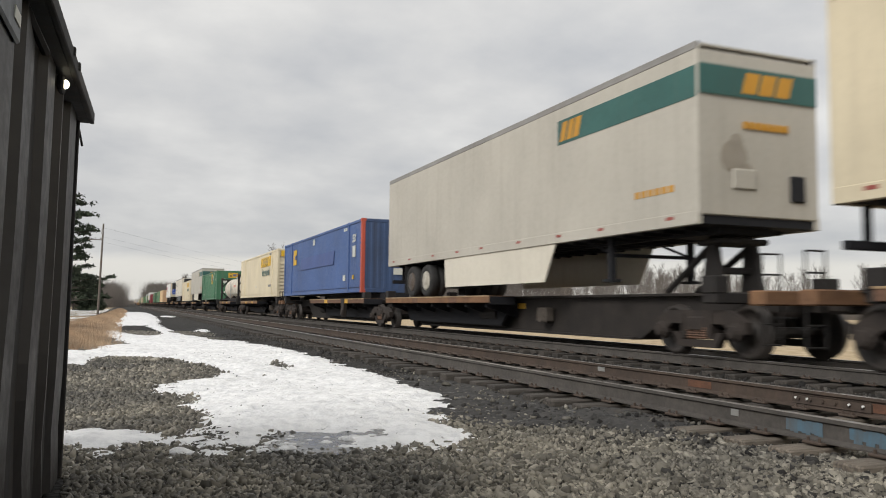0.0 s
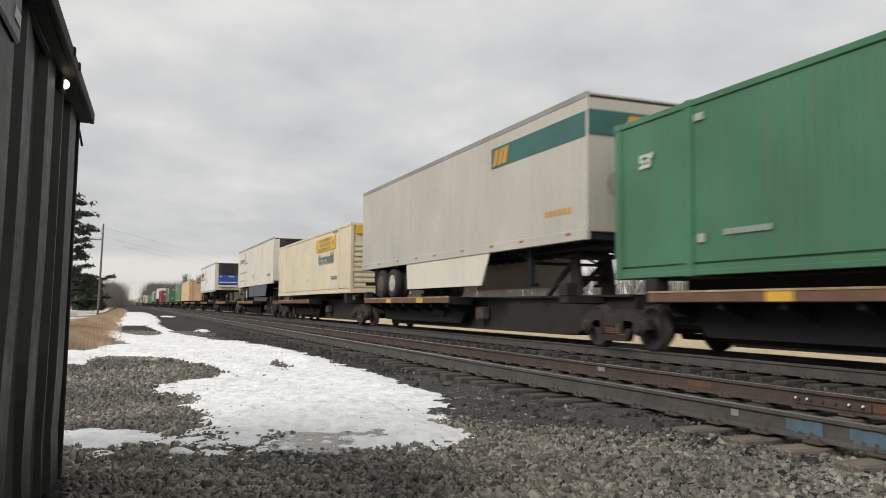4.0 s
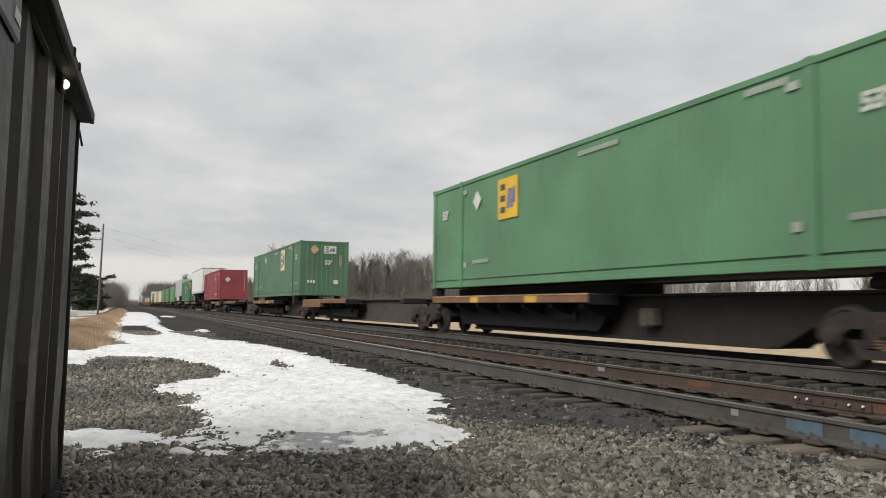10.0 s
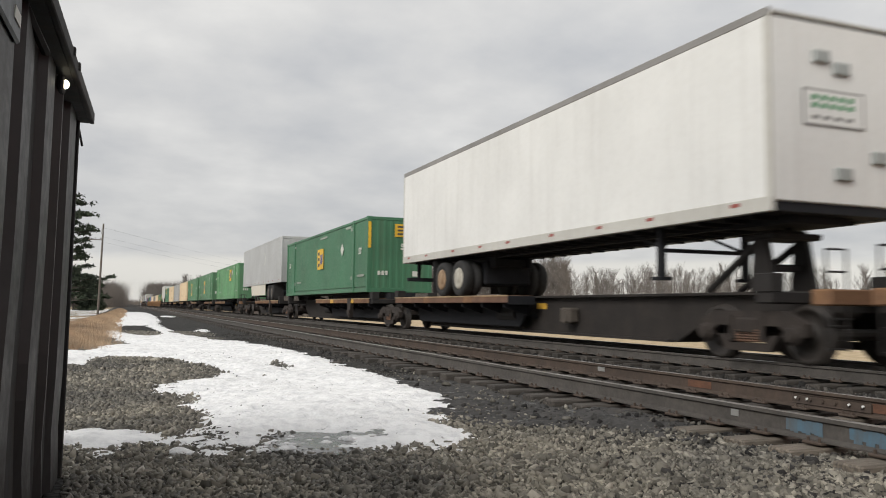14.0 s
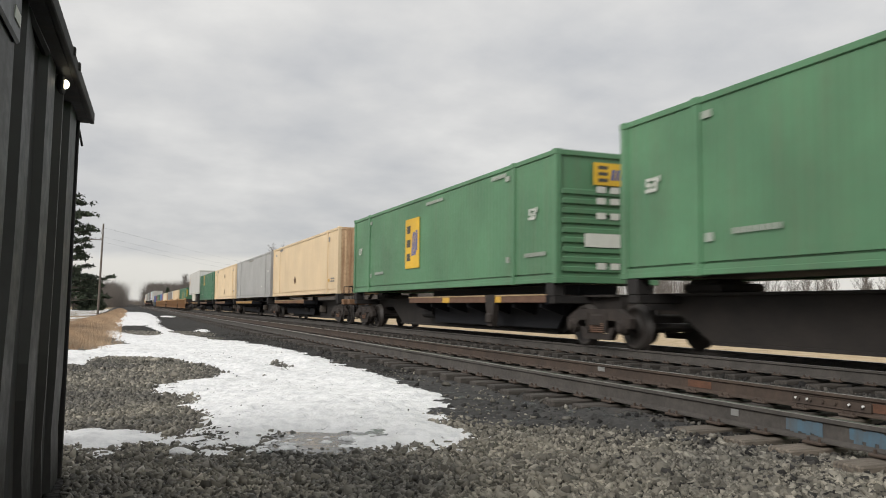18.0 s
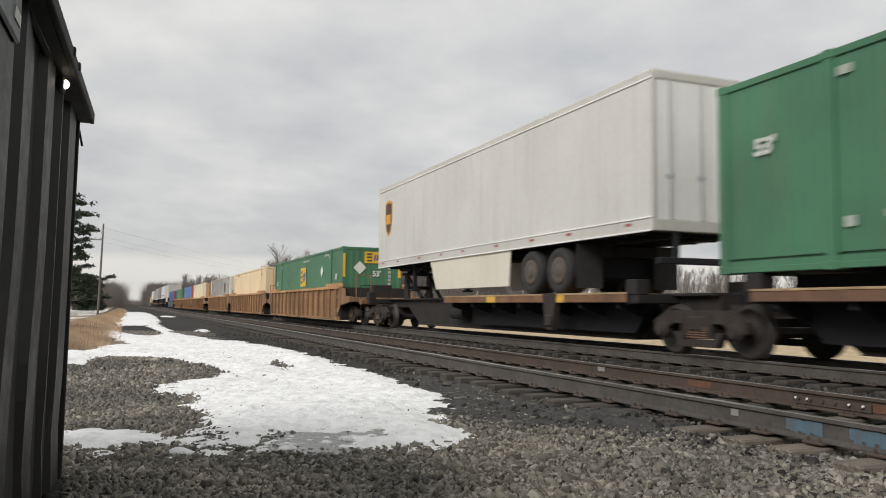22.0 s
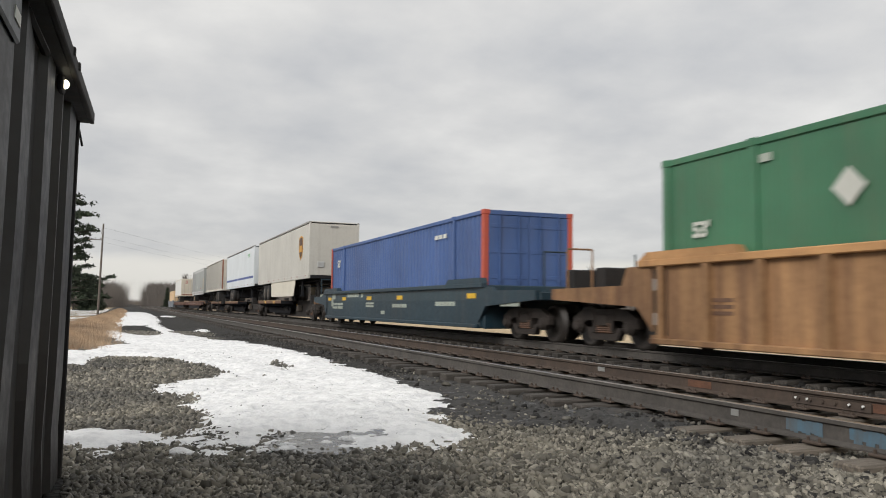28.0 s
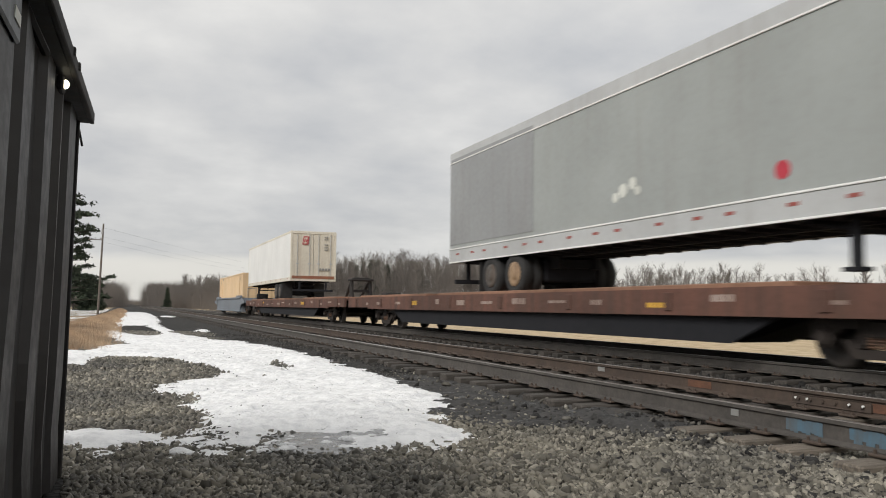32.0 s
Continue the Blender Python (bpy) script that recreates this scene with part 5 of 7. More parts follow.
            part("ladder", lad, M["steel_dark"], c)
        elif s == 1:
            truck(c, y)
    return on_train(c, u0)


def well_unit(u0, u1, load, front, rear, mat="well", top_mat="well_top", label="rusty orange-brown well car with ribbed sides", low=False):
    """One well of a container car, built round its load: ribbed side walls, end decks over the trucks."""
    L = u1 - u0
    c = thing("well_car", label, "freight car", "well cars of the train")
    e0, e1 = load - u0 - 0.17, load - u0 + LEN + 0.17
    zt, zb = (1.5, 0.36) if low else (1.72, 0.3)
    for sx in (-1, 1):
        xa, xb = sorted((sx * 1.46, sx * 1.41))
        wall = part("side_wall", Geo().box(xa, xb, e0, e1, zb + 0.04, zt - 0.08), M[mat], c)
        xa, xb = sorted((sx * 1.56, sx * 1.38))
        part("top_chord", Geo().box(xa, xb, e0 - 0.25, e1 + 0.25, zt - 0.12, zt, 0.015), M[top_mat], c)
        part("bottom_sill", Geo().box(xa, xb, e0 + 0.1, e1 - 0.1, zb, zb + 0.1, 0.015), M[mat], c)
        for y0, y1 in ((e0 - 0.2, e0 + 2.2), (e1 - 2.2, e1 + 0.2)):
            xa, xb = sorted((sx * 1.55, sx * 1.36))
            part("raised_chord", Geo().prism([(y0, zt), (y1, zt), (y1 - 0.2, zt + 0.13), (y0 + 0.1, zt + 0.13)], "x", xa, xb), M[top_mat], c)
        if not low:
            n = 15
            for i in range(n):
                y = e0 + 0.35 + i * (e1 - e0 - 0.7) / (n - 1)
                xa, xb = sorted((sx * 1.55, sx * 1.44))
                part("rib", shared(("well_rib", sx, mat), lambda: Geo().prism([(xa, -0.07), (xb, -0.07), (xb, 0.07), (xa, 0.07)], "z", 0.38, 1.61), mat), None, wall).location = (0, y, 0)
            xo = sx * 1.46
            for y, w, z, h in ((e0 + 1.6, 0.5, 1.0, 0.3), (e1 - 2.0, 0.45, 0.8, 0.3), (e0 + 6.1, 0.6, 1.1, 0.12), (e1 - 6.8, 0.4, 0.95, 0.25)):
                for k in range(3):
                    part("text_bar", Geo().box(min(xo, xo + sx * 0.006), max(xo, xo + sx * 0.006), y, y + w, z + k * h / 3, z + (k + 0.6) * h / 3), M["steel_brown"], wall)
            for y in (e0 - 0.05, e1 - 0.45):
                pan = part("end_panel", Geo().box(min(xo, xo + sx * 0.012), max(xo, xo + sx * 0.012), y, y + 0.5, 0.45, 1.55), M["steel_dark"], wall, "dark panel with pale placards")
                for z in (0.62, 1.2):
                    part("placard", Geo().box(min(xo, xo + sx * 0.02), max(xo, xo + sx * 0.02), y + 0.12, y + 0.4, z, z + 0.2), M["mark_grey"], pan)
    part("well_floor", Geo().box(-1.35, 1.35, e0, e1, zb, zb + 0.1), M["steel_dark"], c)
    for y, kind, s, e in ((0.0, front, 1, e0), (L, rear, -1, L - e1)):
        a, b = sorted((y + s * 0.3, y + s * e))
        part("end_deck", Geo().box(-1.4, 1.4, a, b, 1.05, 1.24, 0.02), M[mat], c)
        part("end_bulkhead", Geo().box(-1.42, 1.42, min(y + s * (e - 0.12), y + s * e), max(y + s * (e - 0.12), y + s * e), 0.35, zt - 0.05, 0.02), M["steel_dark"] if not low else M[mat], c)
        for x0, x1 in ((-1.5, -1.38), (1.38, 1.5)):
            gus = Geo()
            p = [(e + 0.1, zt - 0.1), (e + 0.1, 0.5), (e - 0.35, 0.92), (0.35, 1.06), (0.35, 1.28), (e - 0.8, 1.3), (e - 0.62, zt - 0.1)]
            pts = [(y + s * q, z) for q, z in p]
            gus.prism(pts if s > 0 else pts[::-1], "x", x0, x1)
            part("end_gusset", gus, M[mat], c)
        if kind == "coupled":
            truck(c, y + s * 1.65)
            coupler(c, y, s)
        elif s == 1:
            truck(c, y)
        rail = Geo()
        for x in (-1.2, 1.2):
            rail.cyl((x, y + s * 0.5, 1.2), (x, y + s * 0.5, 2.15), 0.02, n=6)
        rail.cyl((-1.2, y + s * 0.5, 2.13), (-0.6, y + s * 0.5, 2.13), 0.02, n=6).cyl((-0.6, y + s * 0.5, 1.2), (-0.6, y + s * 0.5, 2.13), 0.02, n=6)
        part("grab_rail", rail, M[mat], c)
        part("brake_box", Geo().box(-0.5, 0.3, min(y + s * 0.45, y + s * 0.8), max(y + s * 0.45, y + s * 0.8), 1.24, 1.75, 0.03), M["steel_dark"], c)
    return on_train(c, u0)


def flat_car(u0, u1, plates):
    """Long flat car: dirty side sills with faded stencils, raised wheel plates on the deck, trucks well in from the ends."""
    L = u1 - u0
    c = thing("flat_car", "long dirty red-brown flat car with sandy wheel plates", "freight car", "flat cars of the train")
    part("deck", Geo().box(-1.38, 1.38, 0.3, L - 0.3, 1.12, 1.2, 0.015), M["flat_rust"], c)
    for y0, y1 in plates:
        part("deck_plate", Geo().box(-1.34, 1.34, y0, y1, 1.2, 1.29, 0.015), M["flat_deck"], c, "sandy brown wheel plate")
    rnd = random.Random(int(u0))
    for sx in (-1, 1):
        xa, xb = sorted((sx * 1.44, sx * 1.36))
        n = 10
        for i in range(n):
            a = 0.3 + i * (L - 0.6) / n
            part("side_sill", Geo().prism([(a, 0.84 if i in (0, n - 1) else 0.79), (a + (L - 0.6) / n - 0.01, 0.84 if i in (0, n - 1) else 0.79), (a + (L - 0.6) / n - 0.01, 1.22), (a, 1.22)], "x", xa, xb), M["flat_rust"], c)
        xo = sx * 1.44
        for i in range(15):
            y, w, h = 0.8 + i * (L - 2) / 15 + rnd.uniform(-0.3, 0.3), rnd.uniform(0.3, 0.9), rnd.uniform(0.05, 0.14)
            z = rnd.uniform(0.9, 1.02)
            g = Geo()
            for k in range(int(w / 0.13)):
                g.box(min(xo, xo + sx * 0.006), max(xo, xo + sx * 0.006), y + k * 0.13, y + k * 0.13 + 0.1, z, z + h)
            part("stencil", g, M["yellow" if i in (4, 11) else "mark_faded"], c)
        for i in range(9):
            y = 1.5 + i * (L - 3) / 8
            part("stake_pocket", shared(("stake_pocket", sx), lambda: Geo().box(min(sx * 1.436, sx * 1.47), max(sx * 1.436, sx * 1.47), -0.09, 0.09, 0.86, 1.16, 0.01), "flat_rust"), None, c).location = (0, y, 0)
    part("centre_beam", Geo().prism([(0.4, 0.82), (5.6, 0.82), (7.2, 0.36), (L - 7.2, 0.36), (L - 5.6, 0.82), (L - 0.4, 0.82), (L - 0.4, 1.12), (0.4, 1.12)], "x", -0.5, 0.5), M["steel_dark"], c)
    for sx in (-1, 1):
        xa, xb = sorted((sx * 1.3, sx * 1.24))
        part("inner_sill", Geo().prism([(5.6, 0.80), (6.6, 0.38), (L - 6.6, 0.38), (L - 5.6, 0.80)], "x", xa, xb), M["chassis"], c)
    for y, s in ((0.0, 1), (L, -1)):
        truck(c, y + s * 4.15)
        coupler(c, y, s)
    hitch(c, 3.0, 1, True)
    hitch(c, L - 1.6, -1, False)
    return on_train(c, u0)


# -- the cars, from the head of what is seen to the last car --
SPINE = [(-6.8, 12.0, "rear", "jointed", "coupled", True, False), (12.0, 31.5, "rear", "coupled", "jointed", True, False), (31.5, 50.5, "front", "jointed", "coupled", None, False),
         (50.5, 69.2, "rear", "coupled", "jointed", None, False), (69.2, 84.2, "rear", "jointed", "jointed", None, False), (84.2, 102.4, "rear", "jointed", "jointed", None, False),
         (102.4, 120.1, "rear", "jointed", "jointed", True, False), (120.1, 138.4, "rear", "jointed", "coupled", None, False),
         (138.4, 157.0, "rear", "coupled", "jointed", True, False), (157.0, 173.6, "rear", "jointed", "jointed", None, True), (173.6, 191.1, "rear", "jointed", "jointed", True, False),
         (191.1, 207.6, "rear", "jointed", "jointed", True, True), (207.6, 226.2, "front", "jointed", "coupled", None, False),
         (226.2, 244.7, "rear", "coupled", "jointed", None, False), (244.7, 263.0, "rear", "jointed", "jointed", None, True), (263.0, 280.3, "rear", "jointed", "jointed", None, False),
         (280.3, 298.6, "rear", "jointed", "jointed", True, True), (298.6, 318.2, "front", "jointed", "coupled", None, False),
         (318.2, 337.8, "rear", "coupled", "jointed", True, False), (337.8, 356.9, "front", "jointed", "jointed", None, False), (356.9, 375.5, "front", "jointed", "coupled", True, False),
         (375.5, 395.4, "rear", "coupled", "jointed", None, False), (395.4, 415.0, "front", "jointed", "jointed", None, False), (415.0, 433.6, "front", "jointed", "coupled", None, False),
         (433.6, 451.65, "rear", "coupled", "jointed", "low", False), (451.65, 468.9, "rear", "jointed", "jointed", None, False), (468.9, 486.05, "rear", "jointed", "jointed", None, False),
         (486.05, 503.5, "rear", "jointed", "jointed", None, False), (503.5, 523.3, "front", "jointed", "coupled", True, False),
         (668.7, 687.9, "rear", "coupled", "jointed", True, False), (687.9, 707.0, "rear", "jointed", "jointed", True, False), (707.0, 726.8, "front", "jointed", "coupled", True, False)]
# deeper end platforms, by car
PLATFORMS = {244.7: (257.85, 261.7), 298.6: (300.45, 304.2)}
# wheel decks that differ from the usual
DECKS = {157.0: (163.8, 172.4), 244.7: (253.2, 261.7), 31.5: (32.75, 42.3), 50.5: (59.1, 67.5), 298.6: (300.4, 308.8), 707.0: (708.8, 718.4), 451.65: (459.55, 468.2)}
for row in SPINE:
    u0, u1, deck_at, front, rear, raised, empty = row
    spine_unit(u0, u1, deck_at, front, rear, raised, 0.7 if raised == "low" or u0 == 191.1 else 3.45 if u0 in (503.5, 668.7) else 2.4, empty=empty, deck=DECKS.get(u0))
for u0, u1, load, front, rear in ((523.3, 543.6, 525.65, "coupled", "jointed"), (543.6, 563.0, 545.4, "jointed", "jointed"), (563.0, 583.7, 564.55, "jointed", "coupled"),
                                  (583.7, 605.2, 587.85, "coupled", "jointed"), (605.2, 624.4, 606.45, "jointed", "jointed"), (624.4, 646.2, 626.2, "jointed", "coupled")):
    well_unit(u0, u1, load, front, rear)
teal_car = well_unit(646.2, 668.7, 649.67, "coupled", "coupled", "teal", "teal", "dark teal well car with pale stencils", True)
for y in (1.6, 3.6, 9.4, 12.9, 16.5, 18.9, 21.2):
    part("stencil", Geo().box(-1.478, -1.455, y, y + 0.55, 1.0, 1.13), M["sign_yellow"], teal_car, "yellow reflective patch")
for y, w, z, h in ((1.2, 1.0, 0.8, 0.14), (5.0, 1.5, 0.8, 0.12), (9.0, 1.5, 0.74, 0.12), (11.1, 0.7, 1.25, 0.09), (11.3, 0.4, 0.5, 0.12), (12.6, 1.0, 0.84, 0.07), (12.6, 1.0, 0.74, 0.07), (12.9, 1.1, 1.24, 0.05),
                   (14.0, 0.25, 1.1, 0.22), (14.6, 1.7, 1.12, 0.16), (17.0, 1.7, 0.8, 0.1), (17.0, 1.7, 0.66, 0.1), (18.6, 0.3, 0.75, 0.3), (18.2, 0.6, 1.05, 0.25), (20.2, 0.9, 1.08, 0.2)):
    for i in range(6):
        part("text_bar", Geo().box(-1.472, -1.455, y + i * w / 6, y + (i + 0.8) * w / 6, z, z + h), M["mark_worn"], teal_car)
part("upper_band", Geo().box(-1.466, -1.458, 3.4, 19.9, 0.96, 1.38), M["teal_pale"], teal_car, "duller slate upper band")
flat_car(726.8, 755.3, [(5.3, 18.6), (19.6, 26.8)])
flat_car(755.3, 784.5, [(2.2, 9.0), (14.0, 26.8)])
well_unit(784.5, 806.0, 787.2, "coupled", "coupled", "tail_grey", "tail_grey", "grey-blue well car at the tail of the train", True)


# -- the loads --
def trailer_marks_green_band(c):
    """Dark green band with slanted gold emblems round the nose."""
    decal(c, "side", 0.02, 4.45, 4.24, 4.76, "band_green", "green_band")
    decal(c, "front", -1.25, 1.25, 4.3, 4.8, "band_green", "green_band", proud=0.02)
    for i, w in enumerate((0.22, 0.2, 0.2)):
        decal(c, "side", 3.62 + i * 0.27, 3.62 + i * 0.27 + w, 4.3, 4.7, "gold_sign", "emblem", proud=0.004, slant=0.35)
    for i in range(3):
        decal(c, "front", -0.4 + i * 0.36, -0.1 + i * 0.36, 4.37, 4.73, "gold_sign", "emblem", proud=0.026, slant=0.3)
    for x, z, r in ((-0.55, 3.3, 0.28), (-0.35, 3.0, 0.22), (-0.5, 3.55, 0.14)):
        part("grease_mark", Geo().cyl((x, -0.012, z), (x, 0.01, z), r, n=14), M["rail_drab"], c, "greasy hose mark")
    dashes(c, "side", 0.6, 1.75, 2.74, 0.12, "gold_sign", 6)
    dashes(c, "front", -0.35, 0.65, 3.78, 0.12, "gold_sign", 7, proud=0.02)
    part("coupling_box", Geo().box(0.65, 0.95, -0.05, 0.02, 2.6, 3.05, 0.02), M["chassis"], c)
    part("coupling_box", Geo().box(-0.6, -0.1, -0.04, 0.02, 2.75, 3.1, 0.03), M["warm_grey"], c)


make_trailer(-5.05, "cream", "cream road trailer riding a spine car", True)
t = make_trailer(13.71, "warm_grey", "grey road trailer with a dark green band and gold emblems", True, skirt=(4.6, 11.0, 1.45, "offwhite"), wheels=(12.5, 13.8), rims=("rim_pale", "rim"), top=5.28, top_mat="rail_grey")
trailer_marks_green_band(t)
c = make_container(33.25, "blue", SPINE_Z, "blue freight container with orange corner posts", "plain", post="orange", end_paint="blue_end_shade")
decal(c, "side", 4.6, 11.6, 2.6, 3.2, "blue_panel", "name_panel", slant=0.3)
decal(c, "side", 12.75, 13.55, 2.95, 3.75, "sign_yellow", "emblem")
decal(c, "side", 12.75, 13.1, 3.22, 3.45, "mark_blue", "emblem_shape", proud=0.004)
lettering(c, "side", "53'", 1.12, 3.36, 0.42, "mark_white", bold=0.014)
decal(c, "side", 0.98, 1.38, 2.75, 3.2, "mark_white", "notice")
decal(c, "side", 8.4, 8.75, 3.72, 4.0, "mark_white", "notice")
decal(c, "side", 2.5, 2.85, 1.82, 2.05, "mark_white", "notice")
decal(c, "side", 1.2, 1.4, 1.85, 2.02, "sign_yellow", "notice")
dashes(c, "side", 2.3, 2.9, 3.9, 0.12, "mark_white", 2)
lettering(c, "front", "53'", 0.25, 3.2, 0.42, "mark_white", bold=0.014)
decal(c, "front", 0.0, 0.5, 2.68, 3.0, "mark_white", "notice")
decal(c, "front", 0.0, 0.5, 2.03, 2.28, "mark_white", "notice")

def cream_box(u, label):
    c = make_container(u, "cream", SPINE_Z, label, "slatted", depth=0.008, pitch=0.4)
    decal(c, "side", 2.6, 6.4, 3.3, 3.9, "sign_yellow", "emblem")
    for i in range(6):
        decal(c, "side", 3.45 + i * 0.38, 3.7 + i * 0.38, 3.5, 3.69, "smudge", "emblem_shape", proud=0.004)
    for z in (3.35, 3.39, 3.43, 3.745, 3.785, 3.825):
        decal(c, "side", 3.3, 5.8, z, z + 0.016, "mark_dark", "emblem_shape", proud=0.004)
    for y in (2.75, 5.9):
        for i in range(5):
            a = 0.06 * abs(i - 2)
            decal(c, "side", y + a, y + 0.4 - a * 0.6, 3.47 + i * 0.05, 3.49 + i * 0.05, "mark_dark", "emblem_shape", proud=0.004)
    lettering(c, "side", "Intermodal", 4.35, 2.72, 0.66, "faded_green", bold=0.02)
    dashes(c, "side", 2.3, 3.4, 1.95, 0.14, "mark_grey", 4)
    dashes(c, "side", 2.3, 3.1, 3.98, 0.12, "mark_grey", 4)
    decal(c, "side", 8.2, 8.5, 1.98, 2.12, "mark_white", "notice")
    decal(c, "front", -1.1, 1.1, 3.75, 4.1, "sign_yellow", "emblem")
    return c


cream_box(51.7, "cream freight container with a yellow sign")


def tank_container(u):
    """White tank with an octagonal frame at each end."""
    L, z, h, r = 12.19, 1.34, 2.0, 0.96
    c = thing("tank_container", "grimy white tank container in dark end frames", "tank container")
    cz = z + h / 2 + 0.02
    part("tank_shell", Geo().lathe((0, 0.3, cz), (0, 1, 0), [(0, 0.55), (0.06, 0.8), (0.2, 0.93), (0.45, r), (L - 1.3, r), (L - 1.0, 0.93), (L - 0.8, 0.8), (L - 0.7, 0.5)], 36), M["tank_white"], c, "round stained white steel shell", True)
    for y in (1.5, 3.9, 6.3, 8.6, 10.7):
        part("shell_band", shared("shell_band", lambda: Geo().lathe((0, 0, cz), (0, 1, 0), [(0, r + 0.008), (0.01, r + 0.025), (0.1, r + 0.025), (0.11, r + 0.008)], 36), "warm_grey", True), None, c).location = (0, y, 0)
    for y in (0.0, L - 0.14):
        f = Geo()
        for x in (-1.22, 1.06):
            f.box(x, x + 0.16, y, y + 0.14, z, z + h, 0.012)
        for zz in (z, z + h - 0.12):
            f.box(-1.06, 1.06, y, y + 0.14, zz, zz + 0.12, 0.012)
        for sx in (-1, 1):
            f.cyl((sx * 1.1, y + 0.07, z + h * 0.62), (sx * 0.5, y + 0.07, z + h - 0.08), 0.06, n=6).cyl((sx * 1.1, y + 0.07, z + h * 0.38), (sx * 0.5, y + 0.07, z + 0.08), 0.06, n=6)
        part("end_frame", f, M["steel_dark"], c, "dark steel end frame")
        part("corner_casting", Geo().box(-1.25, -1.03, y - 0.02, y + 0.17, z + h - 0.02, z + h + 0.1, 0.015), M["flat_rust"], c)
    for sx in (-1, 1):
        part("bottom_rail", Geo().box(sx * 1.1 - 0.06, sx * 1.1 + 0.06, 0.14, L - 0.14, z, z + 0.12, 0.012), M["steel_dark"], c)
    part("walkway", Geo().box(-0.35, 0.4, 0.3, L * 0.62, cz + r + 0.02, cz + r + 0.06).box(0.2, 0.75, 0.2, L * 0.5, cz + r - 0.1, cz + r + 0.28, 0.02), M["silver_dull"], c)
    part("manway", Geo().cyl((0, L * 0.5, cz + r - 0.05), (0, L * 0.5, cz + r + 0.2), 0.3, n=16).box(-0.55, 0.4, L * 0.5 - 0.5, L * 0.5 + 0.5, cz + r - 0.06, cz + r + 0.06, 0.03), M["silver_dull"], c)
    for i, y in enumerate((L * 0.5 - 0.35, L * 0.5 + 0.35)):
        part("valve", Geo().cyl((-0.3, y, cz + r - 0.05), (-0.3, y, cz + r + 0.16), 0.07, n=8), M["steel_dark"], c)
    lad = Geo()
    for dy in (-0.16, 0.16):
        lad.cyl((-1.04, L * 0.5 + dy, z + 0.1), (-1.04, L * 0.5 + dy, cz + r * 0.55), 0.018, n=5)
    for k in range(5):
        lad.cyl((-1.04, L * 0.5 - 0.16, z + 0.3 + k * 0.28), (-1.04, L * 0.5 + 0.16, z + 0.3 + k * 0.28), 0.014, n=5)
    part("ladder", lad, M["silver_dull"], c)
    part("hose_tube", Geo().cyl((-1.0, 0.5, cz - 0.45), (-1.0, 5.4, cz - 0.45), 0.03, n=6), M["mark_white"], c)
    for y in (1.2, L / 2, L - 1.2):
        part("saddle", Geo().prism([(z + 0.06, -1.1), (z + 0.06, 1.1), (z + 0.4, 0.75), (z + 0.2, 0.0), (z + 0.4, -0.75)], "y", y - 0.08, y + 0.08), M["steel_dark"], c)
    for k in range(2):
        part("red_mark", Geo().box(-0.975, -0.945, 3.6, 4.8, cz + 0.06 + k * 0.1, cz + 0.12 + k * 0.1), M["orange"], c)
    return on_train(c, u)


tank_container(70.43)
c = make_container(85.77, "green", SPINE_Z, "dark green freight container with a yellow emblem", "plain")
green_marks(c, SPINE_Z, 4.95, 3.46, hazard_y=3.7, end_logo=(0.25, 3.75, 0.9, 0.5))
diamond(c, "front", -0.55, 3.15, 0.26, "mark_white")
t = make_trailer(102.95, "warm_grey", "grey road trailer with a dark green band and gold emblems", True, skirt=(4.6, 11.0, 1.45, "offwhite"), wheels=(12.5, 13.8), rims=("rim_pale", "rim"), top=5.28, top_mat="rail_grey")
trailer_marks_green_band(t)
cream_box(120.85, "cream freight container with a yellow sign")


def swoosh(c, a, z, w, h, mat, proud=0.0):
    """Curved brush stroke in the emblem."""
    g = Geo()
    n = 14
    for i in range(n + 1):
        t = -0.5 + 3.0 * i / n
        k = 0.03 + 0.1 * math.sin(math.pi * i / n)
        for r in (1 - k, 1 + k):
            g.v.append((-1.31 - proud, a - w * 0.5 * r * math.cos(t - 0.9), z + h * 0.5 * r * math.sin(t - 0.9)))
    g.f = [(2 * i, 2 * i + 1, 2 * i + 3, 2 * i + 2) for i in range(n)]
    part("emblem_curve", g, M[mat], c)


t = make_trailer(139.35, "offwhite", "cream refrigerated road trailer with a grey emblem", True, reefer="offwhite", skirt=(2.2, 10.2, 1.5, "skirt_blue"), wheels=(11.4, 12.8), rims=("rim_pale", "rim"), top=5.16, top_mat="rail_grey")
for i in range(7):
    decal(t, "side", 15.2 - i * 0.36 - 0.26, 15.2 - i * 0.36, 3.98 + 0.03 * (i % 2), 4.3, "mark_grey", "emblem_shape", slant=0.12)
swoosh(t, 12.9, 4.28, 1.7, 1.0, "mark_dark")
dashes(t, "side", 11.0, 12.3, 3.86, 0.12, "mark_faint", 5)
dashes(t, "side", 11.2, 15.2, 3.2, 0.1, "mark_faint", 9)
dashes(t, "side", 12.5, 15.2, 2.6, 0.1, "mark_faint", 8)
dashes(t, "side", 0.9, 2.2, 2.64, 0.17, "mark_faint", 9)
for y, z, r in ((8.1, 2.85, 0.16), (7.75, 2.85, 0.13), (8.0, 2.65, 0.12)):
    part("scuff", Geo().cyl((-1.306, y, z), (-1.297, y, z), r, n=9), M["mark_faint"], t, "dull scuff")

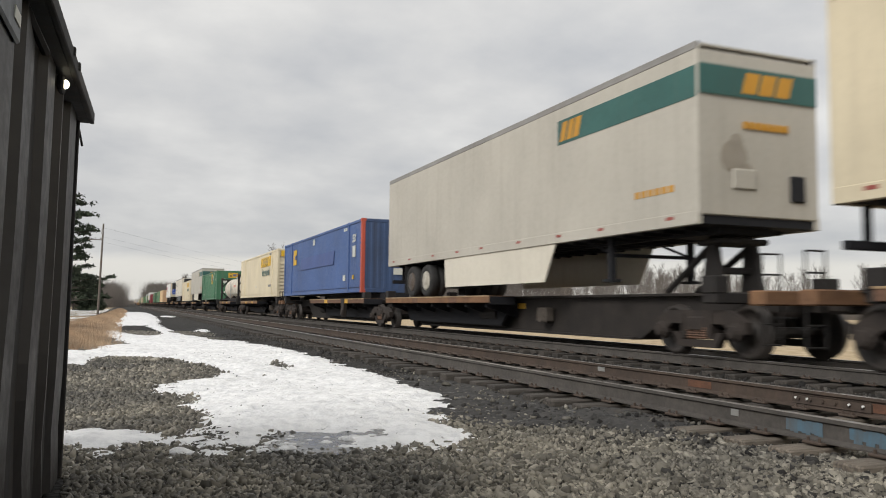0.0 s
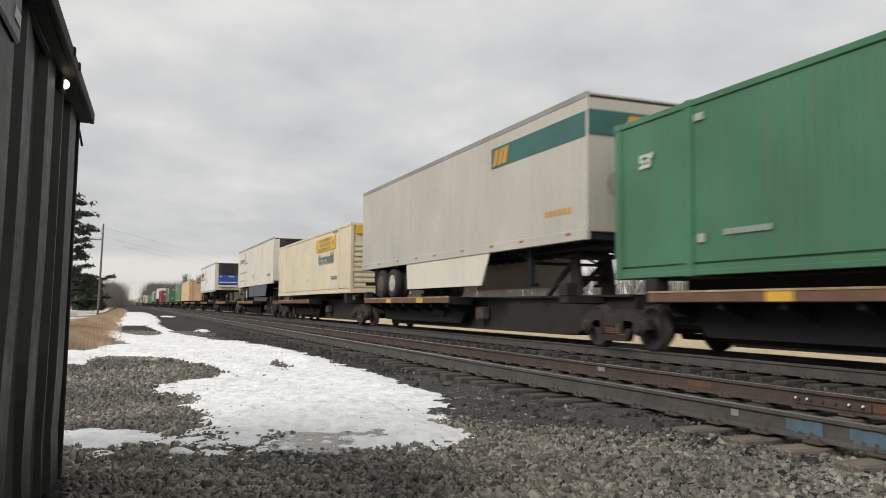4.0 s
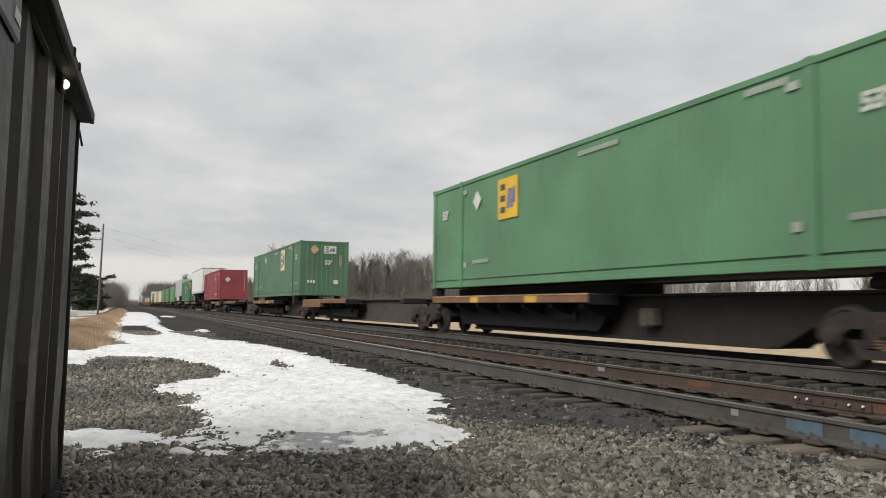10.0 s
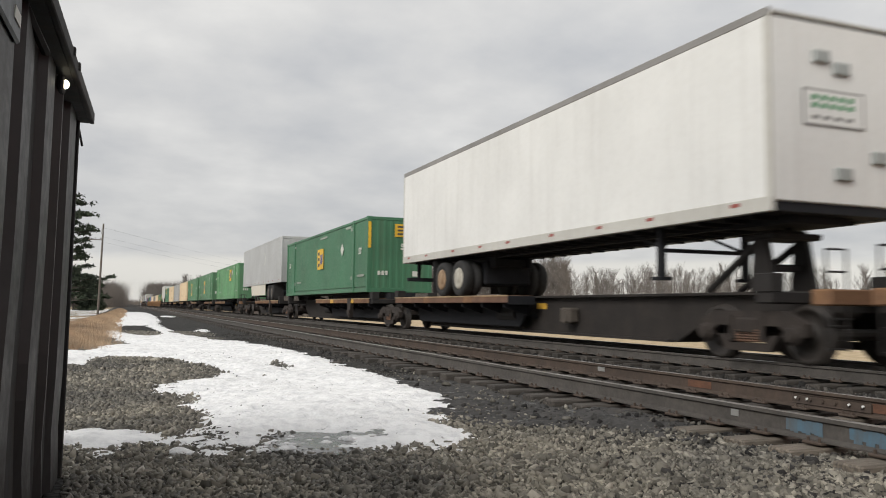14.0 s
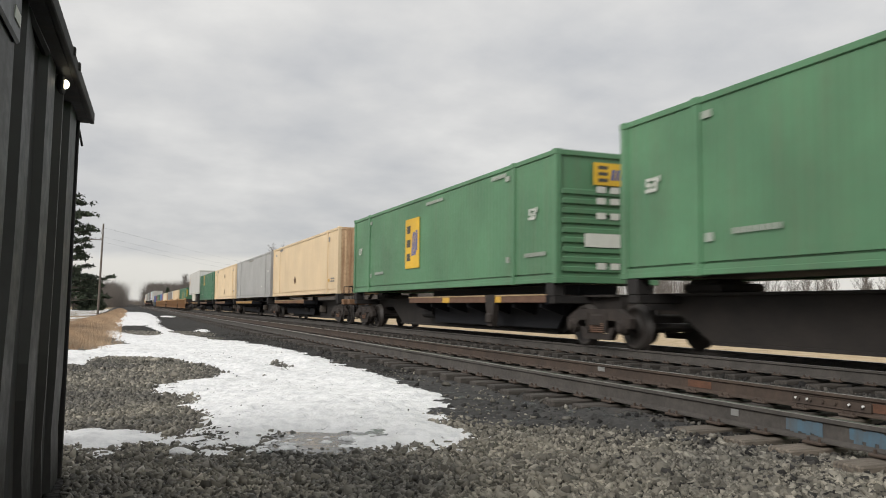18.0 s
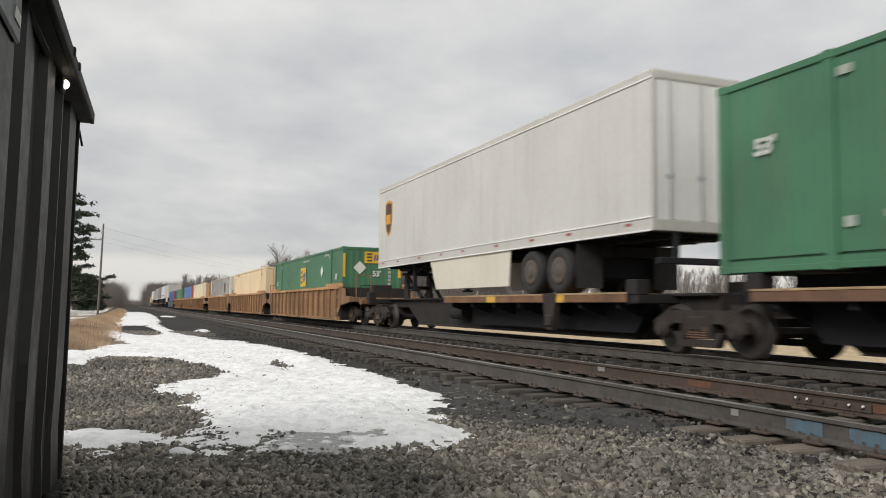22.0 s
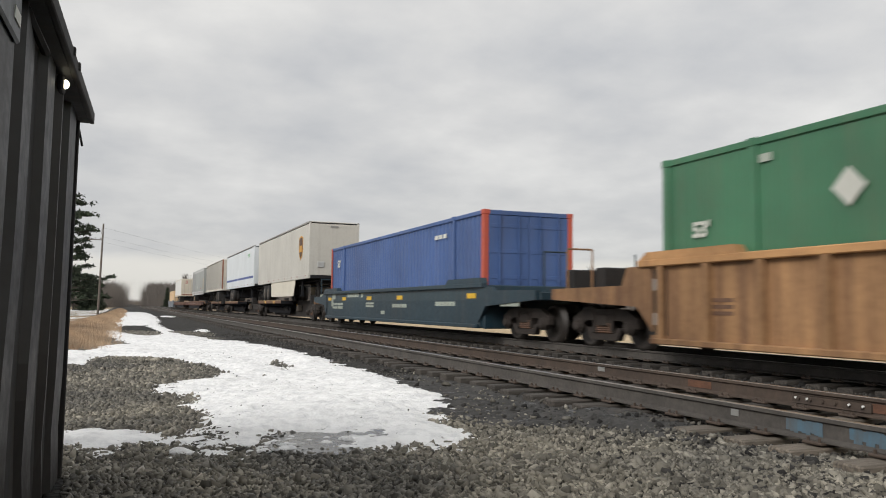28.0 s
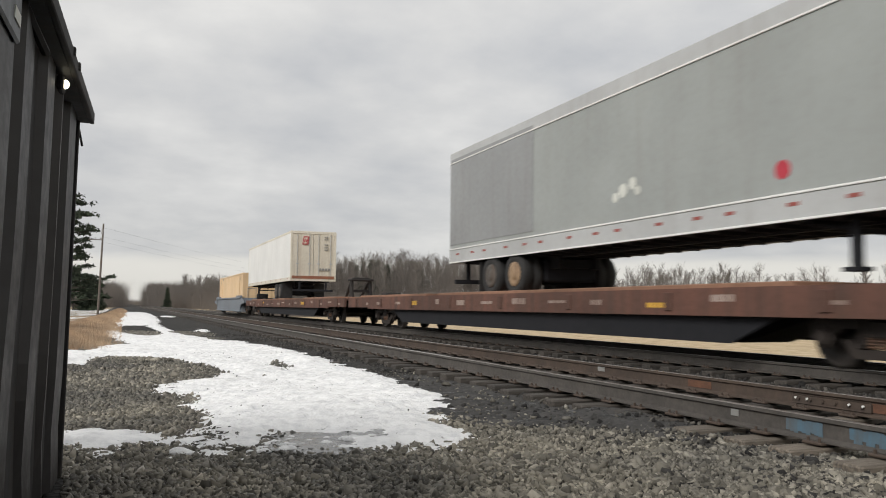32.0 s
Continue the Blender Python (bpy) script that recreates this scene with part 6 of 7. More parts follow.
t = make_trailer(173.85, "white", "white refrigerated road trailer with red lettering shapes", True, nose_paint="cream", rail_mat="pale_grey", lights=13, reefer="reefer_blue", wheels=(12.7, 14.05), rims=("rim_tan", "rim"), top=5.24, top_mat="rail_drab", head_h=0.2)
RED = 15.5
for i in range(7):
    a = RED - i * 0.48
    for k in (0.0, 0.22):
        decal(t, "side", a - k - 0.13, a - k, 3.88 + k * 0.9 * (i % 2), 4.44 - k * 0.5 * (i % 3 == 0), "letter_red", "emblem_shape", slant=0.22)
    decal(t, "side", a - 0.38, a, 4.36 if i % 2 else 3.88, 4.44 if i % 2 else 3.97, "letter_red", "emblem_shape", slant=0.22)
decal(t, "side", 10.3, RED, 3.74, 3.79, "letter_red", "emblem_shape")
decal(t, "side", 12.8, RED, 3.54, 3.68, "letter_red", "emblem_shape")
decal(t, "side", 10.3, 12.8, 3.58, 3.68, "mark_grey", "emblem_shape")
for k, w in enumerate((1.2, 0.9, 0.6, 0.35)):
    swoosh(t, 11.1, 4.2 + k * 0.14, w, 0.5 + 0.2 * k, "letter_red")
dashes(t, "side", 14.2, 15.7, 2.75, 0.09, "mark_grey", 6)
for y, z, r in ((8.6, 3.3, 0.14), (8.35, 3.45, 0.17), (9.0, 3.2, 0.12), (8.0, 3.4, 0.12), (9.4, 3.1, 0.1), (9.9, 3.0, 0.12)):
    part("scuff", Geo().cyl((-1.309, y, z), (-1.297, y, z), r, n=7), M["mark_faint"], t, "grey scuff")
part("fuel_tank", Geo().cyl((-1.2, 5.0, 1.95), (-0.5, 5.0, 1.95), 0.32, n=16), M["rim"], t)
for x in (0.0, 0.14, 0.28, 0.42):
    decal(t, "front", x, x + 0.1, 3.62, 3.74, "mark_white", "emblem_shape", proud=0.34, slant=0.3)
decal(t, "front", -0.8, -0.66, 3.62, 3.74, "mark_white", "emblem_shape", proud=0.34, slant=-0.4)
decal(t, "front", -0.9, 0.9, 3.04, 3.12, "mark_white", "trim_strip", "scuffed white lower edge", proud=0.33)


def tan_box(u, z=SPINE_Z, mat="tan", end="ribbed", end_mat="tan_rusty", label="tan freight container with rust runs on its end", depth=0.009, hazard=True):
    c = make_container(u, mat, z, label, end, depth=depth, pitch=0.17, end_paint=end_mat)
    dashes(c, "side", 13.1, 14.0, z + 2.52, 0.12, "mark_grey", 4)
    dashes(c, "side", 0.7, 1.4, z + 0.42, 0.06, "mark_grey", 2)
    dashes(c, "side", 0.7, 1.4, z + 0.54, 0.06, "mark_grey", 2)
    decal(c, "side", 1.6, 1.8, z + 2.25, z + 2.45, "mark_grey", "notice")
    decal(c, "side", 15.0, 15.25, z + 2.3, z + 2.42, "mark_grey", "notice")
    decal(c, "side", 1.55, 1.75, z + 0.42, z + 0.56, "yellow", "notice")
    if hazard:
        diamond(c, "side", 9.4, z + 0.72, 0.2, "steel_brown")
    decal(c, "front", -0.35, 0.35, z + 2.42, z + 2.52, "mark_dark", "notice")
    decal(c, "front", -0.2, 0.1, z + 2.52, z + 2.66, "mark_dark", "notice")
    return c


tan_box(209.05)
c = make_container(227.13, "green_mid", SPINE_Z, "green freight container with a yellow emblem near its end", "slatted")
green_marks(c, SPINE_Z, 11.2, 3.42, hazard_y=13.0, end_logo=(0.2, 3.75, 1.5, 0.5), end_num=False)
c = make_container(262.79, "green_worn", SPINE_Z, "dark green freight container with a pale emblem", "plain")
logo_panel(c, "side", 5.0, 3.4, 1.2, 1.2, "tan_pale")
green_marks(c, SPINE_Z, None, 0, hazard_y=None, end_logo=(0.3, 3.75, 0.65, 0.4, "mark_white"))
diamond(c, "front", -0.55, 3.75, 0.24, "tan_rusty")
diamond(c, "side", 11.05, 3.7, 0.22, "sand")
dashes(c, "front", 0.8, 1.0, 2.9, 0.6, "mark_grey", 1)

c = make_container(300.9, "red", SPINE_Z, "maroon freight container with white diamond placards", "plain")
diamond(c, "front", -0.55, 3.25, 0.27, "mark_white")
diamond(c, "side", 3.9, 3.45, 0.27, "mark_white")
dashes(c, "side", 3.3, 4.8, 3.78, 0.13, "mark_pink", 6)
dashes(c, "side", 2.6, 4.4, 1.74, 0.13, "mark_white", 8)
decal(c, "side", 1.4, 1.65, 3.75, 3.95, "mark_white", "notice")
decal(c, "side", 14.6, 14.75, 3.7, 4.0, "mark_white", "notice")
dashes(c, "side", 14.2, 15.2, 1.72, 0.12, "mark_white", 3)
for i in range(7):
    decal(c, "front", 1.0, 1.08, 2.2 + i * 0.28, 2.36 + i * 0.28, "mark_pink", "text_bar", proud=0.006)

t = make_trailer(319.5, "white", "clean white road trailer with grey marks on its nose", True, wheels=(11.5, 12.75), rims=("rim_pale", "rim_tan"), top=5.3, bottom=2.3, rail_mat="pale_grey", top_mat="rail_grey")
decal(t, "front", -0.66, 0.56, 3.5, 4.06, "mark_grey", "sign_frame")
decal(t, "front", -0.63, 0.53, 3.53, 4.03, "white", "sign_plate", proud=0.003)
for z in (3.77, 3.89):
    dashes(t, "front", -0.5, 0.4, z, 0.08, "mark_green", 5, proud=0.006)
dashes(t, "front", -0.5, 0.4, 3.6, 0.06, "mark_grey", 4, proud=0.006)
for z, x in ((4.45, -0.3), (4.3, 0.1), (3.0, 0.85), (2.7, 0.1)):
    part("nose_fitting", Geo().box(x - 0.16, x + 0.16, -0.06, 0.01, z, z + 0.2, 0.02), M["silver_dull"], t)
c = make_container(339.8, "green", SPINE_Z, "green freight container with yellow corner stripes", "plain")
green_marks(c, SPINE_Z, 7.9, 2.95, 0.95, 1.2, hazard_y=3.85, hazard_up=1.72, num_up=1.4, end_logo=(0.2, 3.7, 0.85, 0.5))
for f, a0, a1 in (("side", 0.02, 0.15), ("front", -1.29, -1.18), ("front", 1.17, 1.29)):
    decal(c, f, a0, a1, 3.0, 4.0, "sign_yellow", "corner_stripe", proud=0.004)
for i in range(9):
    decal(c, "front", 0.72, 0.84, 2.3 + i * 0.17, 2.42 + i * 0.17, "mark_worn", "text_bar", proud=0.004)
t = make_trailer(357.8, "silver", "dull silver road trailer with smooth sides, doors leading", False, wheels=(11.6, 12.85), skirt=(4.0, 10.4, 1.55, "offwhite"), top=5.0)
swoosh(t, 6.5, 3.8, 1.4, 0.8, "mark_white")
c = make_container(377.0, "green_light", SPINE_Z, "faded light green freight container with a yellow emblem", "plain", end_paint="green_mid")
green_marks(c, SPINE_Z, 5.3, 3.35, 1.0, 1.25, hazard_y=3.95, end_logo=(0.25, 3.75, 0.8, 0.5))
diamond(c, "front", -0.5, 3.3, 0.26, "tan_pale")
c = make_container(397.65, "green_mid", SPINE_Z, "worn green freight container with a tall yellow emblem", "slatted")
green_marks(c, SPINE_Z, 8.9, 2.75, 1.45, 1.2, hazard_y=3.6, end_logo=(-0.1, 3.86, 1.2, 0.5), end_num=False, num_up=1.4)
diamond(c, "front", -0.7, 3.45, 0.27, "mark_white")
for x in (-1.0, -0.35, 0.15, 0.8):
    decal(c, "front", x, x + 0.4, 1.95, 2.2, "mark_white", "notice")
c = make_container(416.2, "green_mid", SPINE_Z, "worn green freight container with a tall yellow emblem", "slatted")
green_marks(c, SPINE_Z, 9.2, 2.8, 1.6, 1.3, end_logo=(0.1, 3.72, 0.95, 0.5), end_num=False, num_up=1.35)
for z in (3.3, 3.05, 2.72, 1.62):
    dashes(c, "front", -0.3, 0.75, z, 0.14, "mark_white", 3)
decal(c, "front", -0.6, 0.3, 2.1, 2.4, "mark_white", "notice")
tan_box(434.95, mat="tan_pale")
c = make_container(452.16, "grey", SPINE_Z, "plain grey freight container", "doors", depth=0.008, pitch=0.5)
decal(c, "side", 2.08, 2.42, 2.0, 2.2, "mark_grey", "notice")
decal(c, "side", 2.12, 2.38, 2.04, 2.16, "grey", "notice_plate", proud=0.003)
decal(c, "side", 3.2, 3.5, 1.98, 2.06, "mark_white", "notice")
dashes(c, "side", 7.6, 9.6, 3.95, 0.07, "mark_faint", 11)
dashes(c, "side", 0.7, 1.5, 2.9, 0.12, "mark_white", 3)
c = tan_box(469.42, mat="tan_pale", end="plain", end_mat="tan_pale", label="pale tan freight container with brown smudges", hazard=False)
for y, z, r in ((7.9, 3.4, 0.2), (7.5, 3.42, 0.16), (7.72, 1.97, 0.22), (7.95, 1.86, 0.14), (7.6, 1.84, 0.12)):
    part("smudge", Geo().cyl((-1.306, y, z), (-1.29, y, z), r, n=9), M["smudge"], c, "brown smudge")
c = make_container(486.5, "green", SPINE_Z, "dark green freight container with a pale yellow emblem", "slatted")
green_marks(c, SPINE_Z, 11.2, 3.55, 1.1, 1.1, hazard_y=5.6, hazard_mat="mark_grey", end_logo=(0.1, 3.55, 1.2, 0.5, "tan_pale"), end_num=False, num_up=1.6)


def shield(t, a, z, w, h):
    """Brown and gold shield emblem."""
    def outline(k, dz=0.0):
        return [(a - w / 2 * k, z + h * 0.42 * k + dz), (a - w / 2 * k, z - h * 0.1 * k), (a - w * 0.3 * k, z - h * 0.36 * k), (a, z - h * 0.5 * k), (a + w * 0.3 * k, z - h * 0.36 * k), (a + w / 2 * k, z - h * 0.1 * k), (a + w / 2 * k, z + h * 0.42 * k + dz), (a, z + h * 0.5 * k + dz)]
    part("emblem", Geo().prism(outline(1.0)[::-1], "x", -1.31, -1.292), M["gold_sign"], t)
    part("emblem_shape", Geo().prism(outline(0.86)[::-1], "x", -1.314, -1.3), M["brown_sign"], t)
    part("emblem_shape", Geo().box(-1.319, -1.31, a - w * 0.36, a + w * 0.36, z - h * 0.16, z + h * 0.1), M["gold_sign"], t)


t = make_trailer(504.36, "chalk", "chalk-white road trailer with a brown and gold shield", False, skirt=(5.2, 10.6, 1.4, "offwhite"), top=5.14, rail_mat="pale_grey", door_paint="white", strips=True)
shield(t, 15.0, 3.85, 0.75, 1.3)
for z, u0, l_y, lbl in ((0.51, 525.65, 7.95, 0), (0.51, 626.2, 8.3, 1)):
    c = make_container(u0, "green", z, "green freight container sunk in a well car", "plain")
    green_marks(c, z, l_y, z + 1.72, 0.95, 1.25, hazard_y=3.8 if not lbl else 12.4, hazard_up=1.85, end_logo=(0.1, z + 2.35, 0.9, 0.5), num_up=1.42)
    diamond(c, "front", -0.55, z + 1.9, 0.28, "mark_white")
    for f, a0, a1 in (("side", 0.02, 0.15), ("front", -1.29, -1.18), ("front", 1.17, 1.29)):
        if not lbl and f == "front" and a0 > 0:
            for i in range(8):
                decal(c, "front", 0.72, 0.84, z + 1.0 + i * 0.17, z + 1.12 + i * 0.17, "mark_worn", "text_bar", proud=0.004)
        if not lbl:
            decal(c, f, a0, a1, z + 1.5, z + 2.5, "sign_yellow", "corner_stripe", proud=0.004)
tan_box(545.4, z=0.51, mat="tan_pale", end="doors", end_mat="tan_pale", label="pale tan freight container in a well car", hazard=False)


def ribbed_white(u):
    c = make_container(u, "ribbed_white", 0.51, "white freight container with tall outside ribs in a well car", "doors", depth=0.01, pitch=0.62, rail_mat="rail_drab", end_paint="offwhite", mid=False)
    for i in range(26):
        part("wall_post", shared("white_box_post", lambda: Geo().box(-1.306, -1.266, -0.06, 0.06, 0.74, 3.3, 0.01), "rail_grey"), None, c).location = (0, 0.45 + i * 0.61, RIDE)
    decal(c, "side", 3.34, 4.34, 2.0, 2.75, "brown_sign", "emblem", proud=0.01)
    for y in (7.3, 9.7, 13.9):
        decal(c, "side", y, y + 0.5, 2.72, 2.78, "mark_dark", "text_bar")
        decal(c, "side", y, y + 0.5, 1.95, 1.98, "mark_dark", "text_bar")
    return c


ribbed_white(564.55)
tan_box(587.85, z=0.51, mat="sand", end="doors", end_mat="tan_rusty", label="pale tan freight container with grimy doors in a well car", hazard=False)
c = make_container(606.45, "blue_pale", 0.51, "faded blue freight container with orange posts in a well car", "plain", post="orange", end_paint="blue")
decal(c, "side", 4.5, 11.0, 1.6, 2.0, "blue_panel", "name_panel")
decal(c, "side", 13.0, 13.6, 1.6, 2.3, "sign_yellow", "emblem")
c = make_container(649.67, "blue", 0.51, "blue ribbed freight container with red post in teal well car", "doors", post="orange", depth=0.045, pitch=0.28)
decal(c, "side", 15.99, 16.15, 0.69, 3.29, "orange", "post_paint", "red-painted corner post", proud=0.02)
lettering(c, "side", "53'", 14.85, 2.42, 0.42, "mark_white", bold=0.014)
dashes(c, "side", 2.6, 3.6, 2.75, 0.12, "mark_white", 3)

t = make_trailer(670.72, "pale_grey", "warm grey road trailer with a brown and gold shield", True, skirt=(3.4, 11.0, 1.4, "offwhite"), wheels=(12.2, 13.5), top=5.16, top_mat="rail_grey", head_h=0.1)
shield(t, 1.95, 3.78, 1.0, 1.3)
decal(t, "front", -0.2, 0.2, 4.75, 4.83, "mark_grey", "text_bar", proud=0.02)
part("coupling_box", Geo().box(0.45, 0.85, -0.05, 0.02, 2.6, 3.05, 0.02), M["chassis"], t)
part("coupling_box", Geo().box(-0.85, -0.5, -0.04, 0.02, 2.7, 3.0, 0.02), M["silver"], t)
t = make_trailer(689.15, "white_cool", "cool white road trailer with a blue stripe", True, wheels=(11.6, 12.85), top=5.2, top_mat="rail_grey", head_h=0.08)
decal(t, "side", 0.3, 8.3, 2.74, 2.9, "mark_blue", "stripe")
decal(t, "side", 8.7, 16.0, 2.74, 2.9, "mark_blue", "stripe")
decal(t, "side", 2.0, 3.1, 4.45, 4.58, "mark_green_pale", "emblem", slant=0.3)
decal(t, "side", 2.0, 3.1, 4.34, 4.4, "mark_green_pale", "emblem", slant=0.3)
dashes(t, "front", -0.35, 0.45, 4.62, 0.13, "mark_green_pale", 2)
dashes(t, "front", -0.35, 0.45, 4.32, 0.08, "mark_grey", 5)
part("nose_fitting", Geo().box(0.5, 0.95, -0.06, 0.02, 2.7, 3.5, 0.03), M["silver_dull"], t)
# posts coloured grey to draw the shadow lines beside them
t = make_trailer(708.95, "dirty_white", "grimy white road trailer with outside posts, scuffed doors leading", False, posts=22, post_shade_mat="rail_grey", door_paint="dirty_white", top=5.2, top_mat="rail_drab", head_h=0.08)
part("corner_rust", Geo().box(-1.312, -1.2, -0.016, 0.08, 2.3, 5.08, 0.01), M["rust_post"], t, "rusty red corner post")
diamond(t, "side", 10.9, 3.0, 0.2, "mark_grey")
t = make_trailer(728.45, "silver_dull", "silver road trailer with bright rails and red reflectors", True, rail_mat="silver", rims=("rim_tan", "rim"), wheels=(12.2, 13.5), top=5.24, bottom=2.12, rail_h=0.36, head_h=0.3, strips=True, lights=16)
decal(t, "side", 11.2, 16.1, 2.5, 4.93, "silver_patch", "side_panel", "duller replaced side panel")
decal(t, "side", 0.25, 0.55, 2.6, 3.8, "sign_yellow", "corner_stripe")
part("sticker", Geo().cyl((-1.308, 3.85, 2.74), (-1.296, 3.85, 2.74), 0.14, n=12), M["letter_red"], t)
for y, z, r in ((7.7, 2.95, 0.14), (7.95, 2.85, 0.1), (7.4, 3.05, 0.12), (7.25, 2.9, 0.09)):
    part("scuff", Geo().cyl((-1.306, y, z), (-1.297, y, z), r, n=7), M["mark_white"], t, "pale scuff")
t = make_trailer(768.1, "white", "warm white box trailer with rust-stained panelled doors on a flat car", False, door_paint="stained_white", wheels=(11.6, 12.85), rail_mat="offwhite")
decal(t, "front", -0.66, -0.34, 4.2, 4.66, "letter_red", "emblem", proud=0.03, slant=0.18)
decal(t, "front", -0.61, -0.39, 4.26, 4.60, "offwhite", "emblem_shape", proud=0.036, slant=0.18)
for x in (-0.57, -0.46):
    decal(t, "front", x, x + 0.06, 4.32, 4.54, "letter_red", "emblem_shape", proud=0.04, slant=0.18)
dashes(t, "front", 0.35, 1.0, 2.75, 0.13, "mark_grey", 4, proud=0.03)
for z in (3.9, 4.05, 4.2, 4.5, 4.62):
    dashes(t, "front", 0.62, 0.85, z, 0.05, "mark_grey", 2, proud=0.03)
decal(t, "front", -1.2, 1.2, 2.28, 2.44, "rust_post", "rust_stain", "rust-stained door sill", proud=0.02)
tan_box(787.2, z=0.51, end="doors", end_mat="tan", label="tan freight container in the last well car", hazard=False)


# ---- woods, pine, pole, grass ----
def bare_tree_geo(seed, height, levels=4):
    r = random.Random(seed)
    trunk, crown = Geo(), Geo()

    def grow(g, a, d, length, rad, lev):
        n = 3 if lev == 0 else 2
        p, dd = a, d
        for i in range(n):
            dd = (dd + Vector((r.uniform(-1, 1), r.uniform(-1, 1), r.uniform(-0.3, 0.6))) * (0.06 if lev == 0 else 0.16)).normalized()
            q = p + dd * length / n
            r0, r1 = rad * (1 - i / n * 0.5), rad * (1 - (i + 1) / n * 0.5)
            g.cyl(p, q, r0, r1, n=6 if lev == 0 else 3, caps=False)
            if lev < levels:
                for _ in range((9 if lev == 0 else 3) if i or lev else 0):
                    t = r.uniform(0.2, 1.0)
                    az = r.uniform(0, 6.28)
                    side = Vector((math.cos(az), math.sin(az), 0))
                    nd = (dd * 0.7 + side * r.uniform(0.35, 0.85) + Vector((0, 0, 0.2))).normalized()
                    grow(crown, p + (q - p) * t, nd, length * (r.uniform(0.2, 0.34) * (1.2 - 0.6 * (i + t) / n) if lev == 0 else r.uniform(0.35, 0.6)), max(0.008, rad * 0.36), lev + 1)
            p = q
        return p

    grow(trunk, Vector((0, 0, -0.1)), Vector((0, 0, 1)), height * 0.84, height * 0.0065 + 0.012, 0)
    return trunk, crown


TREE_KINDS = []
for k in range(6):
    tg, cg = bare_tree_geo(100 + k, 11.0, levels=3)
    TREE_KINDS.append((tg.mesh("trunk", M["bark"]), cg.mesh("crown", M["twig"])))


def bare_tree(x, y, h, kind, turn):
    t = thing("bare_tree", "leafless grey-brown tree at the edge of the woods", "tree", "bare trees")
    t.matrix_basis = pose(x, y, float(ground_z(x, y)), 0, 0, turn) @ Matrix.Diagonal((h / 11, h / 11, h / 11, 1))
    part("trunk", TREE_KINDS[kind][0], None, t)
    part("crown", TREE_KINDS[kind][1], None, t)
    return t


rnd = random.Random(5)


def bearing(px, dist):
    """Place in the plan at a direction across the view and a distance."""
    th = radians(21.8) + math.atan((px - 784) / 1405)
    return dist * math.sin(th), dist * math.cos(th)


def tree_height(px, dist):
    """The wood's even top: higher towards its middle, lower where it runs off beside the line."""
    rise = 0.080 if px < 700 else 0.086 if px < 1000 else 0.066
    return rise * dist / 1.3 * rnd.triangular(0.55, 1.12, 0.86)


def open_wood(px):
    """How thickly the trees stand: a close wood, thinning to single trees over low scrub."""
    return 1.0 if px < 1010 else 0.42 if px < 1330 else 0.10


# the wood behind the far field
for i in range(300):
    px = rnd.uniform(470, 1590)
    if rnd.random() > open_wood(px):
        continue
    d = rnd.uniform(128, 180) if px < 1010 else rnd.uniform(180, 250)
    x, y = bearing(px, d)
    bare_tree(x, y, tree_height(px, d) * (1.3 if px < 1010 else rnd.uniform(0.95, 1.35)), rnd.randrange(6), rnd.uniform(0, 360))
for px in (1268, 1346, 1420, 1458, 1524, 1534):
    x, y = bearing(px, 205)
    bare_tree(x, y, 205 * rnd.uniform(0.055, 0.07), rnd.randrange(6), rnd.uniform(0, 360))
# the wood along the line
for i in range(120):
    s = 165 * (2.6 ** rnd.random())
    bare_tree(rnd.uniform(26, 52), s, 0.042 * s * rnd.uniform(0.72, 1.05), rnd.randrange(6), rnd.uniform(0, 360))


def far_woods(name, places, seed, label):
    """Distant leafless trees, joined."""
    r = np.random.RandomState(seed)
    shapes = []
    for tm, cm in TREE_KINDS:
        vs, fs, n = [], [], 0
        for me in (tm, cm):
            co = np.empty(len(me.vertices) * 3, "f")
            me.vertices.foreach_get("co", co)
            ix = np.empty(len(me.loops), "i")
            me.loops.foreach_get("vertex_index", ix)
            vs.append(co.reshape(-1, 3)), fs.append(ix.reshape(-1, 4) + n)
            n += len(me.vertices)
        shapes.append((np.concatenate(vs), np.concatenate(fs)))
    V, F, n = [], [], 0
    for x, y, h in places:
        v, f = shapes[r.randint(len(shapes))]
        t, k = r.uniform(0, 6.28), h / 11
        c, s = math.cos(t), math.sin(t)
        V.append(np.stack([(v[:, 0] * c - v[:, 1] * s) * k * 0.8 + x, (v[:, 0] * s + v[:, 1] * c) * k * 0.8 + y, v[:, 2] * k + float(ground_z(x, y))], -1))
        F.append(f + n)
        n += len(v)
    tagged(new(name, big_mesh(name, np.concatenate(V), np.concatenate(F), M["twig"])), label, "woods", kind="stuff")


places = []
for i in range(150):
    d = rnd.uniform(330, 520)
    places.append((rnd.uniform(12, 26), d, 0.029 * d * rnd.uniform(0.75, 1.05)))
for i in range(120):
    d = rnd.uniform(300, 480)
    places.append((rnd.uniform(-0.055, -0.006) * d, d, 0.029 * d * rnd.uniform(0.75, 1.05)))
for i in range(60):
    places.append((rnd.uniform(24, 60), rnd.uniform(300, 900), rnd.uniform(9, 11)))
for i in range(800):
    px = rnd.uniform(470, 1600)
    if rnd.random() > open_wood(px) * 0.9:
        continue
    d = rnd.uniform(140, 200) if px < 1010 else rnd.uniform(200, 270)
    places.append((*bearing(px, d), tree_height(px, d) * 1.2))
for i in range(330):
    d = 150 * 2.9 ** rnd.random()
    places.append((rnd.uniform(27, 60), d, 0.042 * d * rnd.uniform(0.7, 1.0)))
far_woods("far_woods", places, 6, "grey leafless woods in the distance")


